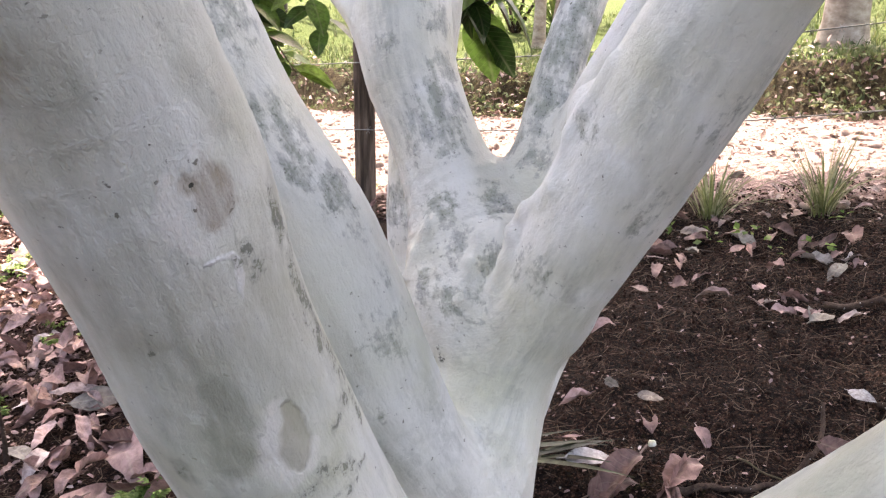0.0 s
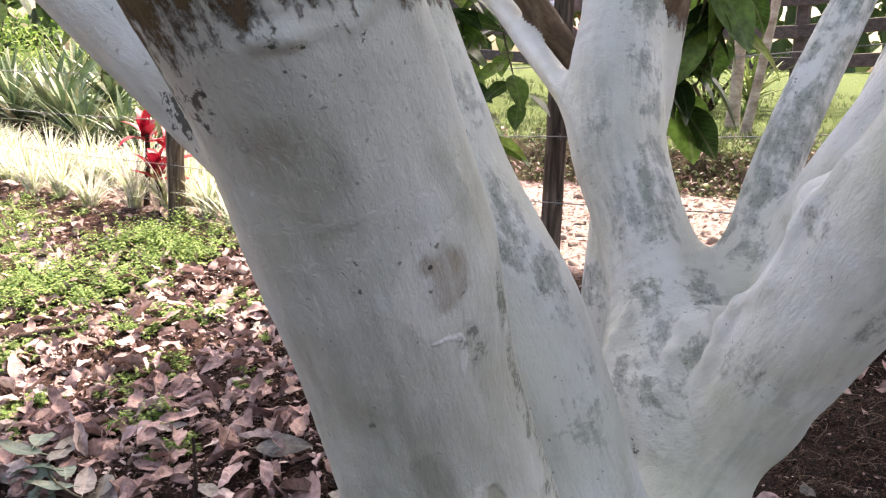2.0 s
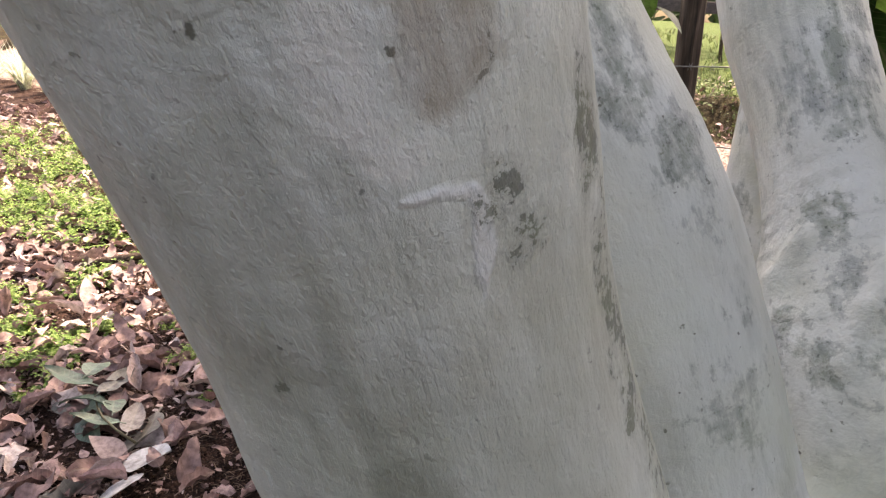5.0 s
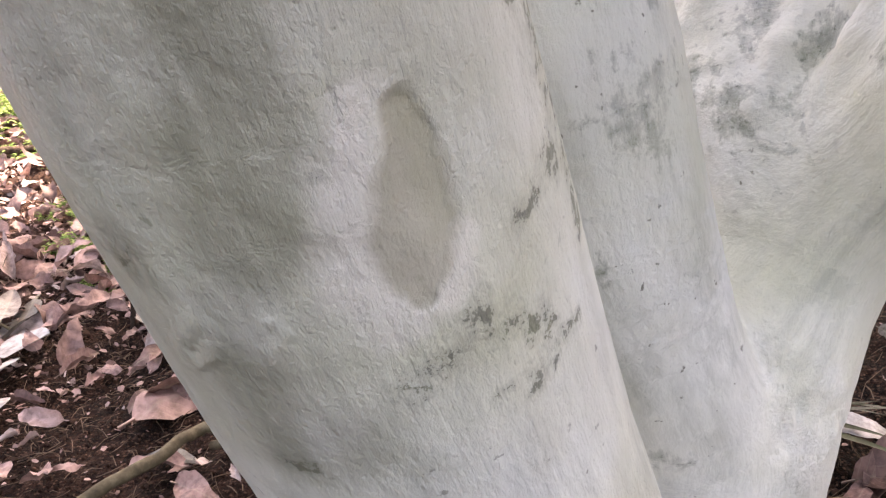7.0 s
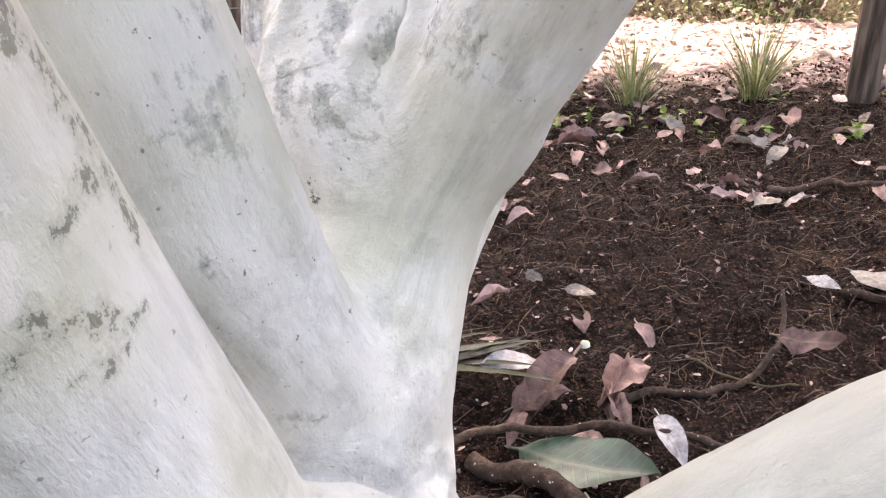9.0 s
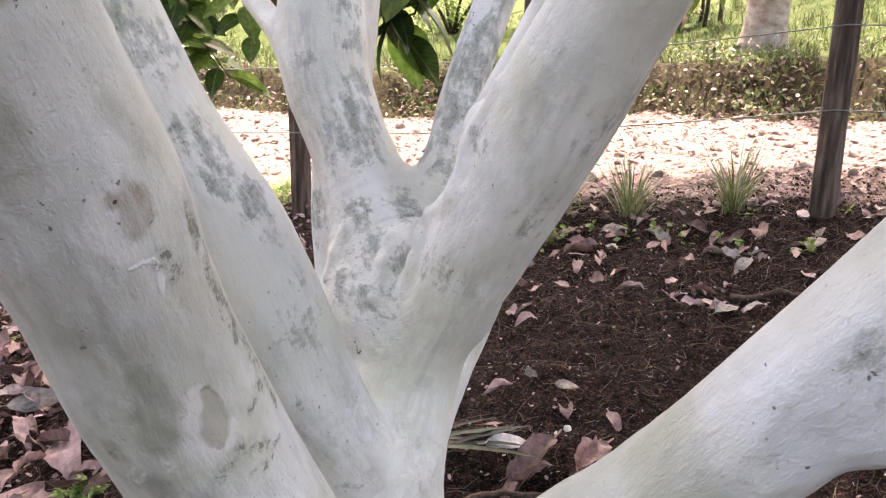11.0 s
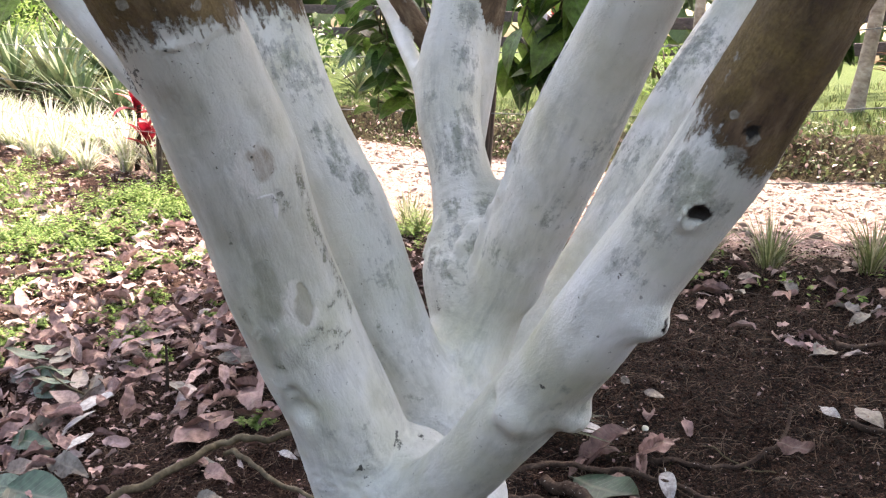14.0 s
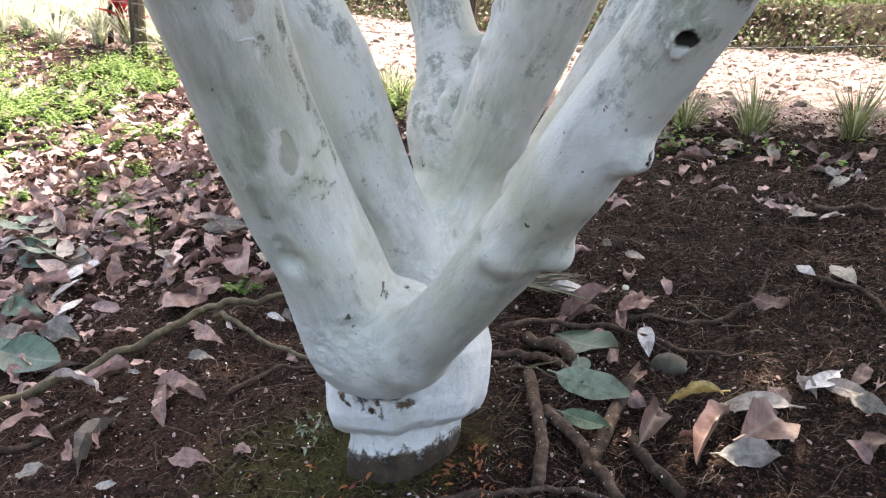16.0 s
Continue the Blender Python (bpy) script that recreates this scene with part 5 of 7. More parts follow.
shoot((0.02, 2.2, 1.60), (-0.03, 2.35, 1.10), 14, 8, 1.0, size=1.05)
shoot((0.75, 2.1, 1.75), (0.73, 2.2, 1.18), 16, 9, 1.4, size=1.1)
shoot((0.85, 2.1, 1.75), (0.86, 2.25, 1.26), 14, 10, 0.9, size=1.1)
shoot((0.12, 2.15, 1.70), (0.10, 2.3, 1.05), 10, 14, 0.9, size=1.5)
shoot((-1.60, 2.4, 1.70), (-1.68, 2.5, 1.05), 6, 12, 0.4)
shoot((-2.05, 2.4, 1.80), (-1.98, 2.5, 1.24), 8, 13, 0.4)

# ---- fallen leaves, sticks and litter ----
CURLS = ((0.25, 0.5, 0.10), (0.5, 1.2, 0.12), (0.15, -0.6, 0.12), (0.7, 0.4, 0.10), (0.3, -1.1, 0.12), (0.1, 0.3, 0.14), (0.45, 1.8, 0.12), (0.9, 0.7, 0.1))
FLATS = ((0.12, 0.3, 0.05), (0.22, -0.4, 0.07), (0.08, 0.7, 0.08), (0.3, 0.9, 0.06))
DRY_SHAPES = [leaf_shape(0.13, 0.066, f, c, w, s, across=5, crumple=0.125) for s, (f, c, w) in enumerate(CURLS)]
FLAT_SHAPES = [leaf_shape(0.14, 0.066, f, c, w, s + 20, across=5, crumple=0.03) for s, (f, c, w) in enumerate(FLATS)]
DRY_NEAR = [leaf_shape(0.135, 0.066, f, c, w, s + 40, across=7, crumple=0.11) for s, (f, c, w) in enumerate(CURLS)]
FLAT_NEAR = [leaf_shape(0.14, 0.068, f, c, w, s + 60, across=7, crumple=0.03) for s, (f, c, w) in enumerate(FLATS)]
ROUND_NEAR = [leaf_shape(0.085, 0.078, f, c, 0.04, s + 80, tip=0.2, across=7, crumple=0.02) for s, (f, c) in enumerate(((0.10, 0.3), (0.16, -0.4)))]
BROAD_NEAR = [leaf_shape(0.14, 0.088, f, c, 0.04, s + 90, across=7, crumple=0.02) for s, (f, c) in enumerate(((0.14, 0.4), (0.25, -0.3)))]


def litter_places(n, rng, low, high, keep):
    p = rng.uniform(low, high, (n, 2))
    p = p[keep(p[:, 0], p[:, 1])]
    return p


def near_tree(x, y):
    return (x - 0.02) ** 2 + (y - 1.02) ** 2 < 0.17 ** 2


def build_litter():
    rng = np.random.default_rng(21)

    def bed_left(x, y):
        u, v = fence_uv(x, y)
        dense = np.clip((0.75 - u) / 1.2, 0, 1) * np.clip((-0.1 - v) / 0.5, 0.15, 1) * np.clip(0.25 + (v + 3.1) / 1.4, 0.12, 1)
        return (rng.uniform(0, 1, len(x)) < dense) & (v < 0.1) & ~near_tree(x, y)

    p = litter_places(17000, rng, (-7.0, 0.3), (0.6, 7.4), bed_left)
    z = ground_full(p[:, 0], p[:, 1]) + rng.uniform(0.008, 0.045, len(p))
    at = np.column_stack([p, z])
    ob = scatter("fallen_leaf_litter", DRY_SHAPES + FLAT_SHAPES[:1], at, turned(rng, len(at), 0.36), 0.3 + 0.85 * rng.uniform(0, 1, len(at)) ** 1.2, [DRY], rng)
    tagged(ob, "pinkish-brown curled dead leaves covering the soil", "leaf litter", kind="stuff")

    # thin litter on the dark soil and along the fence line
    def bed_right(x, y):
        u, v = fence_uv(x, y)
        dense = np.where(v > -0.75, 0.34, 0.04) + 0.25 * np.clip((-1.9 - v) / 0.4, 0, 1)
        return (rng.uniform(0, 1, len(x)) < dense) & (v < 0.15) & ~near_tree(x, y)

    p = litter_places(1500, rng, (0.15, 0.2), (3.2, 3.6), bed_right)
    at = np.column_stack([p, ground_full(p[:, 0], p[:, 1]) + rng.uniform(0.005, 0.02, len(p))])
    ob = scatter("scattered_dead_leaves", DRY_SHAPES + FLAT_SHAPES, at, turned(rng, len(at), 0.3), rng.uniform(0.3, 0.8, len(at)), [DRY], rng)
    tagged(ob, "sparse brown dead leaves on dark soil", "leaf litter", kind="stuff")

    # leaves and chips on the path
    p = rng.uniform((-6, -0.05), (5, 3.4), (10500, 2))
    p = p[p[:, 1] < bank_foot(p[:, 0])]
    q = np.column_stack(from_uv(p[:, 0], p[:, 1]))
    at = np.column_stack([q, ground_full(q[:, 0], q[:, 1]) + rng.uniform(0.002, 0.015, len(q))])
    ob = scatter("path_litter", FLAT_SHAPES + DRY_SHAPES[:3], at, turned(rng, len(at), 0.2), rng.uniform(0.15, 0.5, len(at)), [CHIP], rng)
    tagged(ob, "dry leaves and chips strewn on the path", "leaf litter", kind="stuff")

    # fibres and rootlets on the soil
    p = litter_places(11000, rng, (-1.6, 0.3), (2.2, 3.2), lambda x, y: ~near_tree(x, y))
    verts, faces = [], []
    for i, (x, y) in enumerate(p):
        w, l = rng.uniform(0, 6.28), rng.uniform(0.008, 0.045) if rng.uniform() < 0.93 else rng.uniform(0.05, 0.10)
        d, s = np.array([math.cos(w), math.sin(w)]), rng.uniform(0.0004, 0.0010)
        k = rng.normal(0, 0.4)
        pts = [(x + d[0] * t * l - d[1] * k * l * t * t, y + d[1] * t * l + d[0] * k * l * t * t) for t in (0, 0.5, 1)]
        b = len(verts)
        for t, (px, py) in enumerate(pts):
            z = float(ground_full(px, py)) + 0.004 + (0.01 * rng.uniform() if t else 0)
            verts += [(px + d[1] * s, py - d[0] * s, z), (px - d[1] * s, py + d[0] * s, z), (px, py, z + s * 1.6)]
        for t in (0, 1):
            for k3 in range(3):
                j = (k3 + 1) % 3
                faces.append((b + t * 3 + k3, b + t * 3 + j, b + t * 3 + 3 + j, b + t * 3 + 3 + k3))
    tagged(mesh_object("soil_fibres", verts, faces, simple("pale_fibre", [(0.3, (0.05, 0.032, 0.024)), (0.7, (0.30, 0.22, 0.165))], 40, 0.9)), "fine rootlets and stalks on the soil", "soil fibres", kind="stuff")
    # crumbs of soil
    cube = (np.array([(a, b, c) for a in (-1, 1) for b in (-0.8, 0.9) for c in (-0.6, 0.7)]) * 0.5, [(0, 1, 3, 2), (4, 6, 7, 5), (0, 4, 5, 1), (2, 3, 7, 6), (0, 2, 6, 4), (1, 5, 7, 3)])
    p = litter_places(34000, rng, (-1.6, 0.25), (2.4, 3.3), lambda x, y: ~near_tree(x, y))
    at = np.column_stack([p, ground_full(p[:, 0], p[:, 1]) + 0.002])
    crumb = simple("soil_crumb", [(0.3, (0.005, 0.0024, 0.0018)), (0.5, (0.024, 0.0115, 0.008)), (0.7, (0.095, 0.055, 0.040))], 30, 0.95)
    ob = scatter("soil_crumbs", [cube], at, turned(rng, len(at), 1.0), rng.uniform(0.002, 0.008, len(at)) * rng.uniform(0.6, 1.3, len(at)), [crumb], rng)
    tagged(ob, "crumbs of dark humus", "soil", kind="stuff")
    # chips of bark and leaf, and splashes of lime near the trunk
    chip = (np.array([(-0.5, -0.2, 0), (0.1, -0.3, 0.08), (0.5, -0.05, 0), (0.2, 0.28, 0.10), (-0.35, 0.2, 0.03)]), [(0, 1, 4), (1, 3, 4), (1, 2, 3)])
    p = litter_places(9000, rng, (-1.6, 0.25), (2.2, 3.2), lambda x, y: ~near_tree(x, y))
    at = np.column_stack([p, ground_full(p[:, 0], p[:, 1]) + 0.004])
    ob = scatter("soil_chips", [chip], at, turned(rng, len(at), 0.4), rng.uniform(0.003, 0.016, len(at)), [DRY, crumb], rng)
    tagged(ob, "brown chips of leaf and bark on the soil", "leaf litter", kind="stuff")
    p = rng.normal(0, 0.36, (330, 2)) + (0.05, 0.95)
    p = p[~near_tree(p[:, 0], p[:, 1])]
    at = np.column_stack([p, ground_full(p[:, 0], p[:, 1]) + 0.003])
    lime = simple("lime_splash", [(0.3, (0.62, 0.61, 0.57)), (0.7, (0.80, 0.79, 0.76))], 60, 0.8)
    ob = scatter("lime_splashes", [cube], at, turned(rng, len(at), 1.0), rng.uniform(0.001, 0.0042, len(at)), [lime], rng)
    tagged(ob, "white specks of lime wash spilt round the trunk", "paint specks", kind="stuff")
    # broken leaf under the left litter
    def bed_frag(x, y):
        u, v = fence_uv(x, y)
        return (rng.uniform(0, 1, len(x)) < np.clip((0.5 - u) / 1.0, 0, 1) * np.clip((x + 3.6) / 1.2, 0, 1) * np.clip((y - 0.6) / 0.6, 0, 1)) & (v < 0.05) & ~near_tree(x, y)

    p = litter_places(42000, rng, (-3.6, 0.6), (0.4, 4.6), bed_frag)
    at = np.column_stack([p, ground_full(p[:, 0], p[:, 1]) + rng.uniform(0.002, 0.014, len(p))])
    ob = scatter("leaf_fragments", [chip], at, turned(rng, len(at), 0.45), rng.uniform(0.005, 0.028, len(at)), [DRY, DRY, crumb], rng)
    tagged(ob, "fine broken pinkish leaf between the fallen leaves", "leaf litter", kind="stuff")
    # stones on the path
    rocks = []
    for s in range(4):
        bm = bmesh.new()
        bmesh.ops.create_icosphere(bm, subdivisions=2, radius=0.6)
        for v in bm.verts:
            v.co *= 1 + 0.45 * noise.noise(v.co * 1.6 + Vector((7 * s, 0, 0)))
            v.co.z *= 0.55
        rocks.append((np.array([v.co[:] for v in bm.verts]), [tuple(v.index for v in f.verts) for f in bm.faces]))
        bm.free()
    p = rng.uniform((-6, 0.1), (5, 3.4), (2200, 2))
    p = p[p[:, 1] < bank_foot(p[:, 0])]
    q = np.column_stack(from_uv(p[:, 0], p[:, 1]))
    at = np.column_stack([q, ground_full(q[:, 0], q[:, 1]) + 0.004])
    ob = scatter("path_stones", rocks, at, turned(rng, len(at), 0.6), 0.008 + 0.06 * rng.uniform(0, 1, len(at)) ** 4, [STONE], rng)
    tagged(ob, "small pale stones bedded in the path", "stones", kind="stuff")


build_litter()

LABELS = {
    "dry": "curled pinkish-brown fallen leaf on the soil",
    "pale": "pale grey dead leaf lying on dark soil",
    "white": "fallen leaf showing its white underside",
    "green": "fallen grey-green leaf, still fresh, on the soil",
    "yellow": "small curled yellow leaf on dark soil",
    "round": "rounded fallen leaf, white side up, on the litter",
    "broad": "broad grey-green fallen leaf on dark soil",
}
LOOSE = {}
for key, mat, shapes in (("dry", DRY_ONE, DRY_NEAR), ("pale", PALE, DRY_NEAR[:4] + FLAT_NEAR), ("white", WHITE, FLAT_NEAR), ("green", FADED, FLAT_NEAR), ("yellow", YELLOW, DRY_NEAR), ("round", WHITE, ROUND_NEAR), ("broad", FADED, BROAD_NEAR)):
    LOOSE[key] = [leaf_mesh("fallen_leaf", s, mat) for s in shapes]


def fallen(kind, x, y, turn, size=1.0, tilt=0.0, seed=0, lift=0.012):
    """One leaf on the ground, lying with its slope."""
    r = random.Random(seed * 7 + 1)
    e = 0.05
    nrm = Vector((rise(x - e, y) - rise(x + e, y), rise(x, y - e) - rise(x, y + e), 2 * e)).normalized()
    m = nrm.to_track_quat("Z", "Y").to_matrix().to_4x4() @ Matrix.Rotation(radians(turn), 4, "Z") @ Matrix.Rotation(radians(tilt), 4, "X")
    ob = new("fallen_leaf", LOOSE[kind][r.randrange(len(LOOSE[kind]))])
    ob.matrix_basis = Matrix.Translation((x, y, rise(x, y) + lift)) @ m @ Matrix.Translation((-0.07 * size, 0, 0)) @ Matrix.Scale(size, 4)
    return tagged(ob, LABELS[kind], "leaf", "fallen leaves")


# leaves that stand out: kind, x, y, turn, size
BY_THE_STICKS = [
    ("green", 0.38, 1.39, 60, 1.60), ("green", 0.40, 1.17, -17, 1.15), ("green", 0.37, 1.24, -11, 0.86), ("green", 0.39, 1.06, -13, 0.72), ("dry", 0.36, 1.58, 62, 0.80),
    ("dry", 0.48, 1.57, -45, 1.03), ("dry", 0.45, 1.52, -56, 0.57), ("white", 0.52, 1.43, -70, 0.65), ("dry", 0.44, 1.33, 7, 0.60), ("dry", 0.49, 1.26, -21, 0.87),
    ("dry", 0.48, 1.18, -42, 0.64), ("dry", 0.53, 1.09, 44, 1.13), ("yellow", 0.62, 1.21, -63, 0.83), ("pale", 0.73, 1.15, -95, 1.06), ("dry", 0.78, 1.09, 29, 1.45),
    ("dry", 0.64, 1.03, -61, 1.14), ("pale", 0.72, 0.98, 20, 0.89), ("white", 0.89, 1.24, -98, 0.71), ("pale", 0.86, 1.23, -51, 0.49), ("pale", 0.94, 1.22, 18, 0.65),
    ("pale", 0.97, 1.16, 15, 0.67), ("dry", 0.94, 1.02, -53, 0.79), ("dry", 0.85, 1.63, 14, 0.80), ("white", 0.95, 1.80, 23, 0.44),
]
ON_THE_LITTER = [
    ("round", -1.29, 1.91, 83, 1.35), ("round", -1.31, 1.82, 148, 1.53), ("white", -1.22, 1.65, 111, 0.69), ("pale", -1.80, 2.14, 40, 0.56), ("green", -1.62, 2.03, 11, 1.30),
    ("green", -1.69, 2.12, 32, 1.51), ("pale", -1.44, 2.01, -38, 1.60), ("pale", -1.39, 1.78, 12, 0.63), ("pale", -1.42, 1.69, -3, 1.42), ("green", -1.38, 1.62, 36, 1.10),
    ("pale", -1.30, 1.51, 38, 0.76), ("pale", -1.18, 1.52, 10, 1.15), ("broad", -1.17, 1.38, 36, 1.55), ("broad", -1.29, 1.41, 22, 0.84), ("pale", -0.73, 0.98, -17, 1.28),
    ("dry", -0.76, 0.93, 17, 0.67), ("pale", -0.83, 0.89, 96, 0.59), ("dry", -0.77, 1.08, 14, 0.54), ("pale", -0.78, 1.17, 95, 0.34), ("dry", -0.91, 1.04, 52, 0.51),
    ("dry", -0.64, 1.24, 44, 0.75), ("dry", -0.65, 1.15, -27, 1.01),
]
BY_THE_BRANCH = [
    ("pale", -0.63, 1.35, 64, 0.50), ("dry", -0.66, 1.45, 45, 0.70), ("pale", -0.81, 1.30, 64, 0.30), ("pale", -0.78, 1.58, 87, 0.71), ("dry", -0.86, 1.77, 40, 1.56),
    ("dry", -0.61, 1.61, 60, 0.59), ("white", -0.51, 1.58, -38, 0.36), ("pale", -0.48, 1.59, -21, 0.38), ("dry", -0.47, 0.94, 50, 0.69), ("dry", -0.37, 0.98, 18, 0.40),
    ("pale", -0.62, 0.85, 40, 0.31), ("pale", -0.98, 2.27, 40, 1.10), ("dry", -0.79, 1.96, -21, 1.60), ("pale", -1.12, 2.05, 81, 0.78), ("dry", -0.98, 2.00, 85, 0.94),
    ("dry", -1.31, 2.18, 39, 0.81), ("dry", -1.17, 1.87, 85, 0.69), ("dry", -1.08, 1.85, 39, 0.40),
]
BY_THE_FORK = [
    ("dry", 0.36, 1.58, -84, 1.25), ("dry", 0.48, 1.58, -33, 0.82), ("dry", 0.46, 1.50, -67, 0.59), ("dry", 0.30, 1.53, -87, 0.56), ("pale", 0.49, 1.87, 13, 0.39), ("pale", 0.41, 1.92, -11, 0.35),
]
for n, (kind, x, y, turn, size) in enumerate(BY_THE_STICKS + ON_THE_LITTER + BY_THE_BRANCH + BY_THE_FORK):
    fallen(kind, x, y, turn, size * 1.15, 26 * math.cos(radians(turn)), n, 0.036 if x < -0.9 else 0.026)
for n, (kind, x, y, turn, size) in enumerate([
    ("pale", 0.985, 2.745, -20, 0.95), ("pale", 1.02, 2.19, -8, 1.1), ("pale", 1.04, 1.77, 10, 0.9), ("pale", 1.15, 2.55, 30, 0.95), ("dry", 1.28, 2.62, -15, 1.0), ("pale", 1.42, 2.50, 60, 0.9), ("pale", 0.86, 2.86, 5, 0.9), ("dry", 0.70, 2.72, 12, 1.0),
]):
    fallen(kind, x, y, turn, size, 0, n + 80, 0.012)


fallen("white", 0.33, 1.64, 15, 1.0, 0, 5, 0.055)


def strew(n, seed, low, high, kinds, size):
    """More leaves of one stretch of the bed, each a thing of its own."""
    r = random.Random(seed)
    made = 0
    while made < n:
        x, y = r.uniform(low[0], high[0]), r.uniform(low[1], high[1])
        if near_tree(x, y) or fence_uv(x, y)[1] > -0.02:
            continue
        fallen(r.choice(kinds), x, y, r.uniform(0, 360), r.uniform(*size), r.uniform(-25, 25), r.randrange(999), r.uniform(0.015, 0.05) if x < -0.4 else 0.012)
        made += 1


strew(78, 31, (-1.9, 1.72), (-0.35, 2.9), ["dry"] * 8 + ["pale"], (0.7, 1.2))
strew(55, 32, (-3.0, 2.2), (-0.6, 4.0), ["dry"] * 10 + ["pale"], (0.7, 1.2))
strew(7, 33, (-1.2, 0.75), (-0.25, 1.45), ["dry", "dry", "dry", "pale"], (0.4, 0.9))
strew(24, 36, (-2.3, 1.5), (-1.2, 2.5), ["dry", "dry", "dry", "pale"], (0.6, 1.1))
strew(5, 34, (0.35, 0.75), (1.2, 1.5), ["dry"], (0.3, 0.7))
strew(20, 35, (0.6, 2.4), (2.0, 3.1), ["dry", "dry", "dry", "pale"], (0.4, 0.85))


def stick(path, radius, label, name="stick", end=0.6, sides=8, mat=None):
    """A stick lying on the ground along a path of (x, y, height above the soil)."""
    rows = spline([(x, y, h, 1.0) for x, y, h in path], 9)
    r = random.Random(len(path) * 31 + int(abs(path[0][0]) * 1000))
    pts = [(x + r.uniform(-1, 1) * radius * 0.09, y + r.uniform(-1, 1) * radius * 0.09, rise(x, y) + h + radius * 0.6) for x, y, h, _ in rows]
    radii = [radius * (1 - (1 - end) * i / (len(pts) - 1)) * (r.uniform(0.94, 1.06) + (0.22 if r.random() < 0.06 else 0.0)) for i in range(len(pts))]
    v, f = tube(pts, radii, sides)
    c = Vector(pts[0])
    ob = mesh_object(name, [Vector(p) - c for p in v], f, mat or STICK)
    ob.location = c
    return tagged(ob, label, "stick", "sticks on the soil")


stick([(-1.207, 1.136, 0.022), (-1.111, 1.149, 0.032), (-0.988, 1.269, 0.034), (-0.850, 1.413, 0.042), (-0.765, 1.523, 0.047), (-0.732, 1.610, 0.052), (-0.604, 1.599, 0.042), (-0.518, 1.650, 0.037), (-0.434, 1.715, 0.012)], 0.0135, "long crooked fallen branch lying on dark soil", "fallen_branch", 0.65, 10, BRANCH)
stick([(-0.713, 1.600, 0.03), (-0.541, 1.488, 0.02), (-0.438, 1.438, 0.015), (-0.327, 1.374, 0.01), (-0.255, 1.371, 0)], 0.008, "thin forked twig of a fallen branch", "fallen_twig", 0.6, 8, BRANCH)
stick([(-0.504, 1.214, 0), (-0.479, 1.263, 0.005), (-0.422, 1.314, 0.01), (-0.340, 1.344, 0.008), (-0.267, 1.358, 0)], 0.007, "thin curved twig beside the trunk", "fallen_twig")
stick([(0.245, 1.30, 0.0), (0.28, 1.099, 0.005), (0.304, 0.972, 0.005), (0.307, 0.86, 0.0)], 0.0145, "thick brown stick spattered with lime wash", "stick", 0.9, 10)
stick([(0.15, 1.474, 0.02), (0.261, 1.508, 0.03), (0.407, 1.462, 0.03), (0.532, 1.442, 0.015), (0.651, 1.411, 0.01), (0.753, 1.399, 0.0)], 0.008, "grey-brown twig across the soil")
stick([(0.45, 1.56, 0.0), (0.66, 1.575, 0.005), (0.763, 1.62, 0.01), (0.82, 1.692, 0.02), (0.84, 1.75, 0.05)], 0.007, "curved dark twig with a curled leaf at its end")
stick([(0.12, 1.38, 0.0), (0.275, 1.354, 0.01), (0.337, 1.253, 0.01), (0.40, 1.15, 0.0)], 0.010, "brown root crossing the soil", "surface_root", 0.8)
stick([(0.48, 1.22, 0.02), (0.467, 1.176, 0.02), (0.434, 1.048, 0.01), (0.40, 0.93, 0.0)], 0.0155, "short broken brown stick", "stick", 0.95, 10)
stick([(0.173, 1.268, 0.02), (0.239, 1.296, 0.03), (0.281, 1.259, 0.035), (0.325, 1.292, 0.03)], 0.0022, "thin green stalk between fallen leaflets", "stalk", 0.7, 5, TWIG)
stick([(0.239, 1.292, 0.03), (0.277, 1.227, 0.035), (0.325, 1.185, 0.03)], 0.0022, "thin green stalk between fallen leaflets", "stalk", 0.7, 5, TWIG)
stick([(0.49, 1.05, 0.0), (0.525, 0.946, 0.01), (0.58, 0.87, 0.0)], 0.013, "short brown stick end", "stick", 0.9, 10)
stick([(0.30, 1.10, 0.0), (0.352, 1.029, 0.01), (0.415, 0.943, 0.0), (0.47, 0.85, 0.0)], 0.0135, "dark damp stick on the soil", "stick", 0.9, 10)
stick([(1.05, 2.26, 0.0), (1.17, 2.205, 0.01), (1.33, 2.11, 0.0)], 0.010, "pale brown stick lying on the soil")
stick([(0.98, 1.78, 0.0), (1.063, 1.63, 0.01), (1.10, 1.48, 0.0)], 0.009, "dark twig on bare soil")
stick([(0.62, 1.68, 0.0), (0.70, 1.60, 0.005), (0.79, 1.55, 0.0)], 0.0025, "thin yellow-green stalk on bare soil", "stalk", 0.7, 5, TWIG)
stick([(-1.05, 1.0, 0.0), (-0.92, 1.03, 0.01), (-0.86, 1.16, 0.0)], 0.010, "short dark twig in the litter")
stick([(-1.14, 2.03, 0.0), (-1.15, 2.05, 0.08), (-1.16, 2.06, 0.17)], 0.007, "dead stem standing up from the litter", "dead_stem")
stick([(0.07, 0.80, 0.0), (0.192, 0.84, 0.0), (0.36, 0.86, 0.0), (0.5, 0.83, 0.0)], 0.009, "dark stick half sunk in the soil")
stick([(-2.62, 3.15, 0.0), (-2.45, 3.22, 0.03), (-2.3, 3.32, 0.02), (-2.1, 3.33, 0.0)], 0.02, "bleached crooked branch in the litter", "fallen_branch", 0.5)
stick([(0.22, 1.48, 0.0), (0.30, 1.40, 0.02), (0.36, 1.30, 0.0)], 0.016, "short grey-brown log piece", "stick", 0.95, 10)


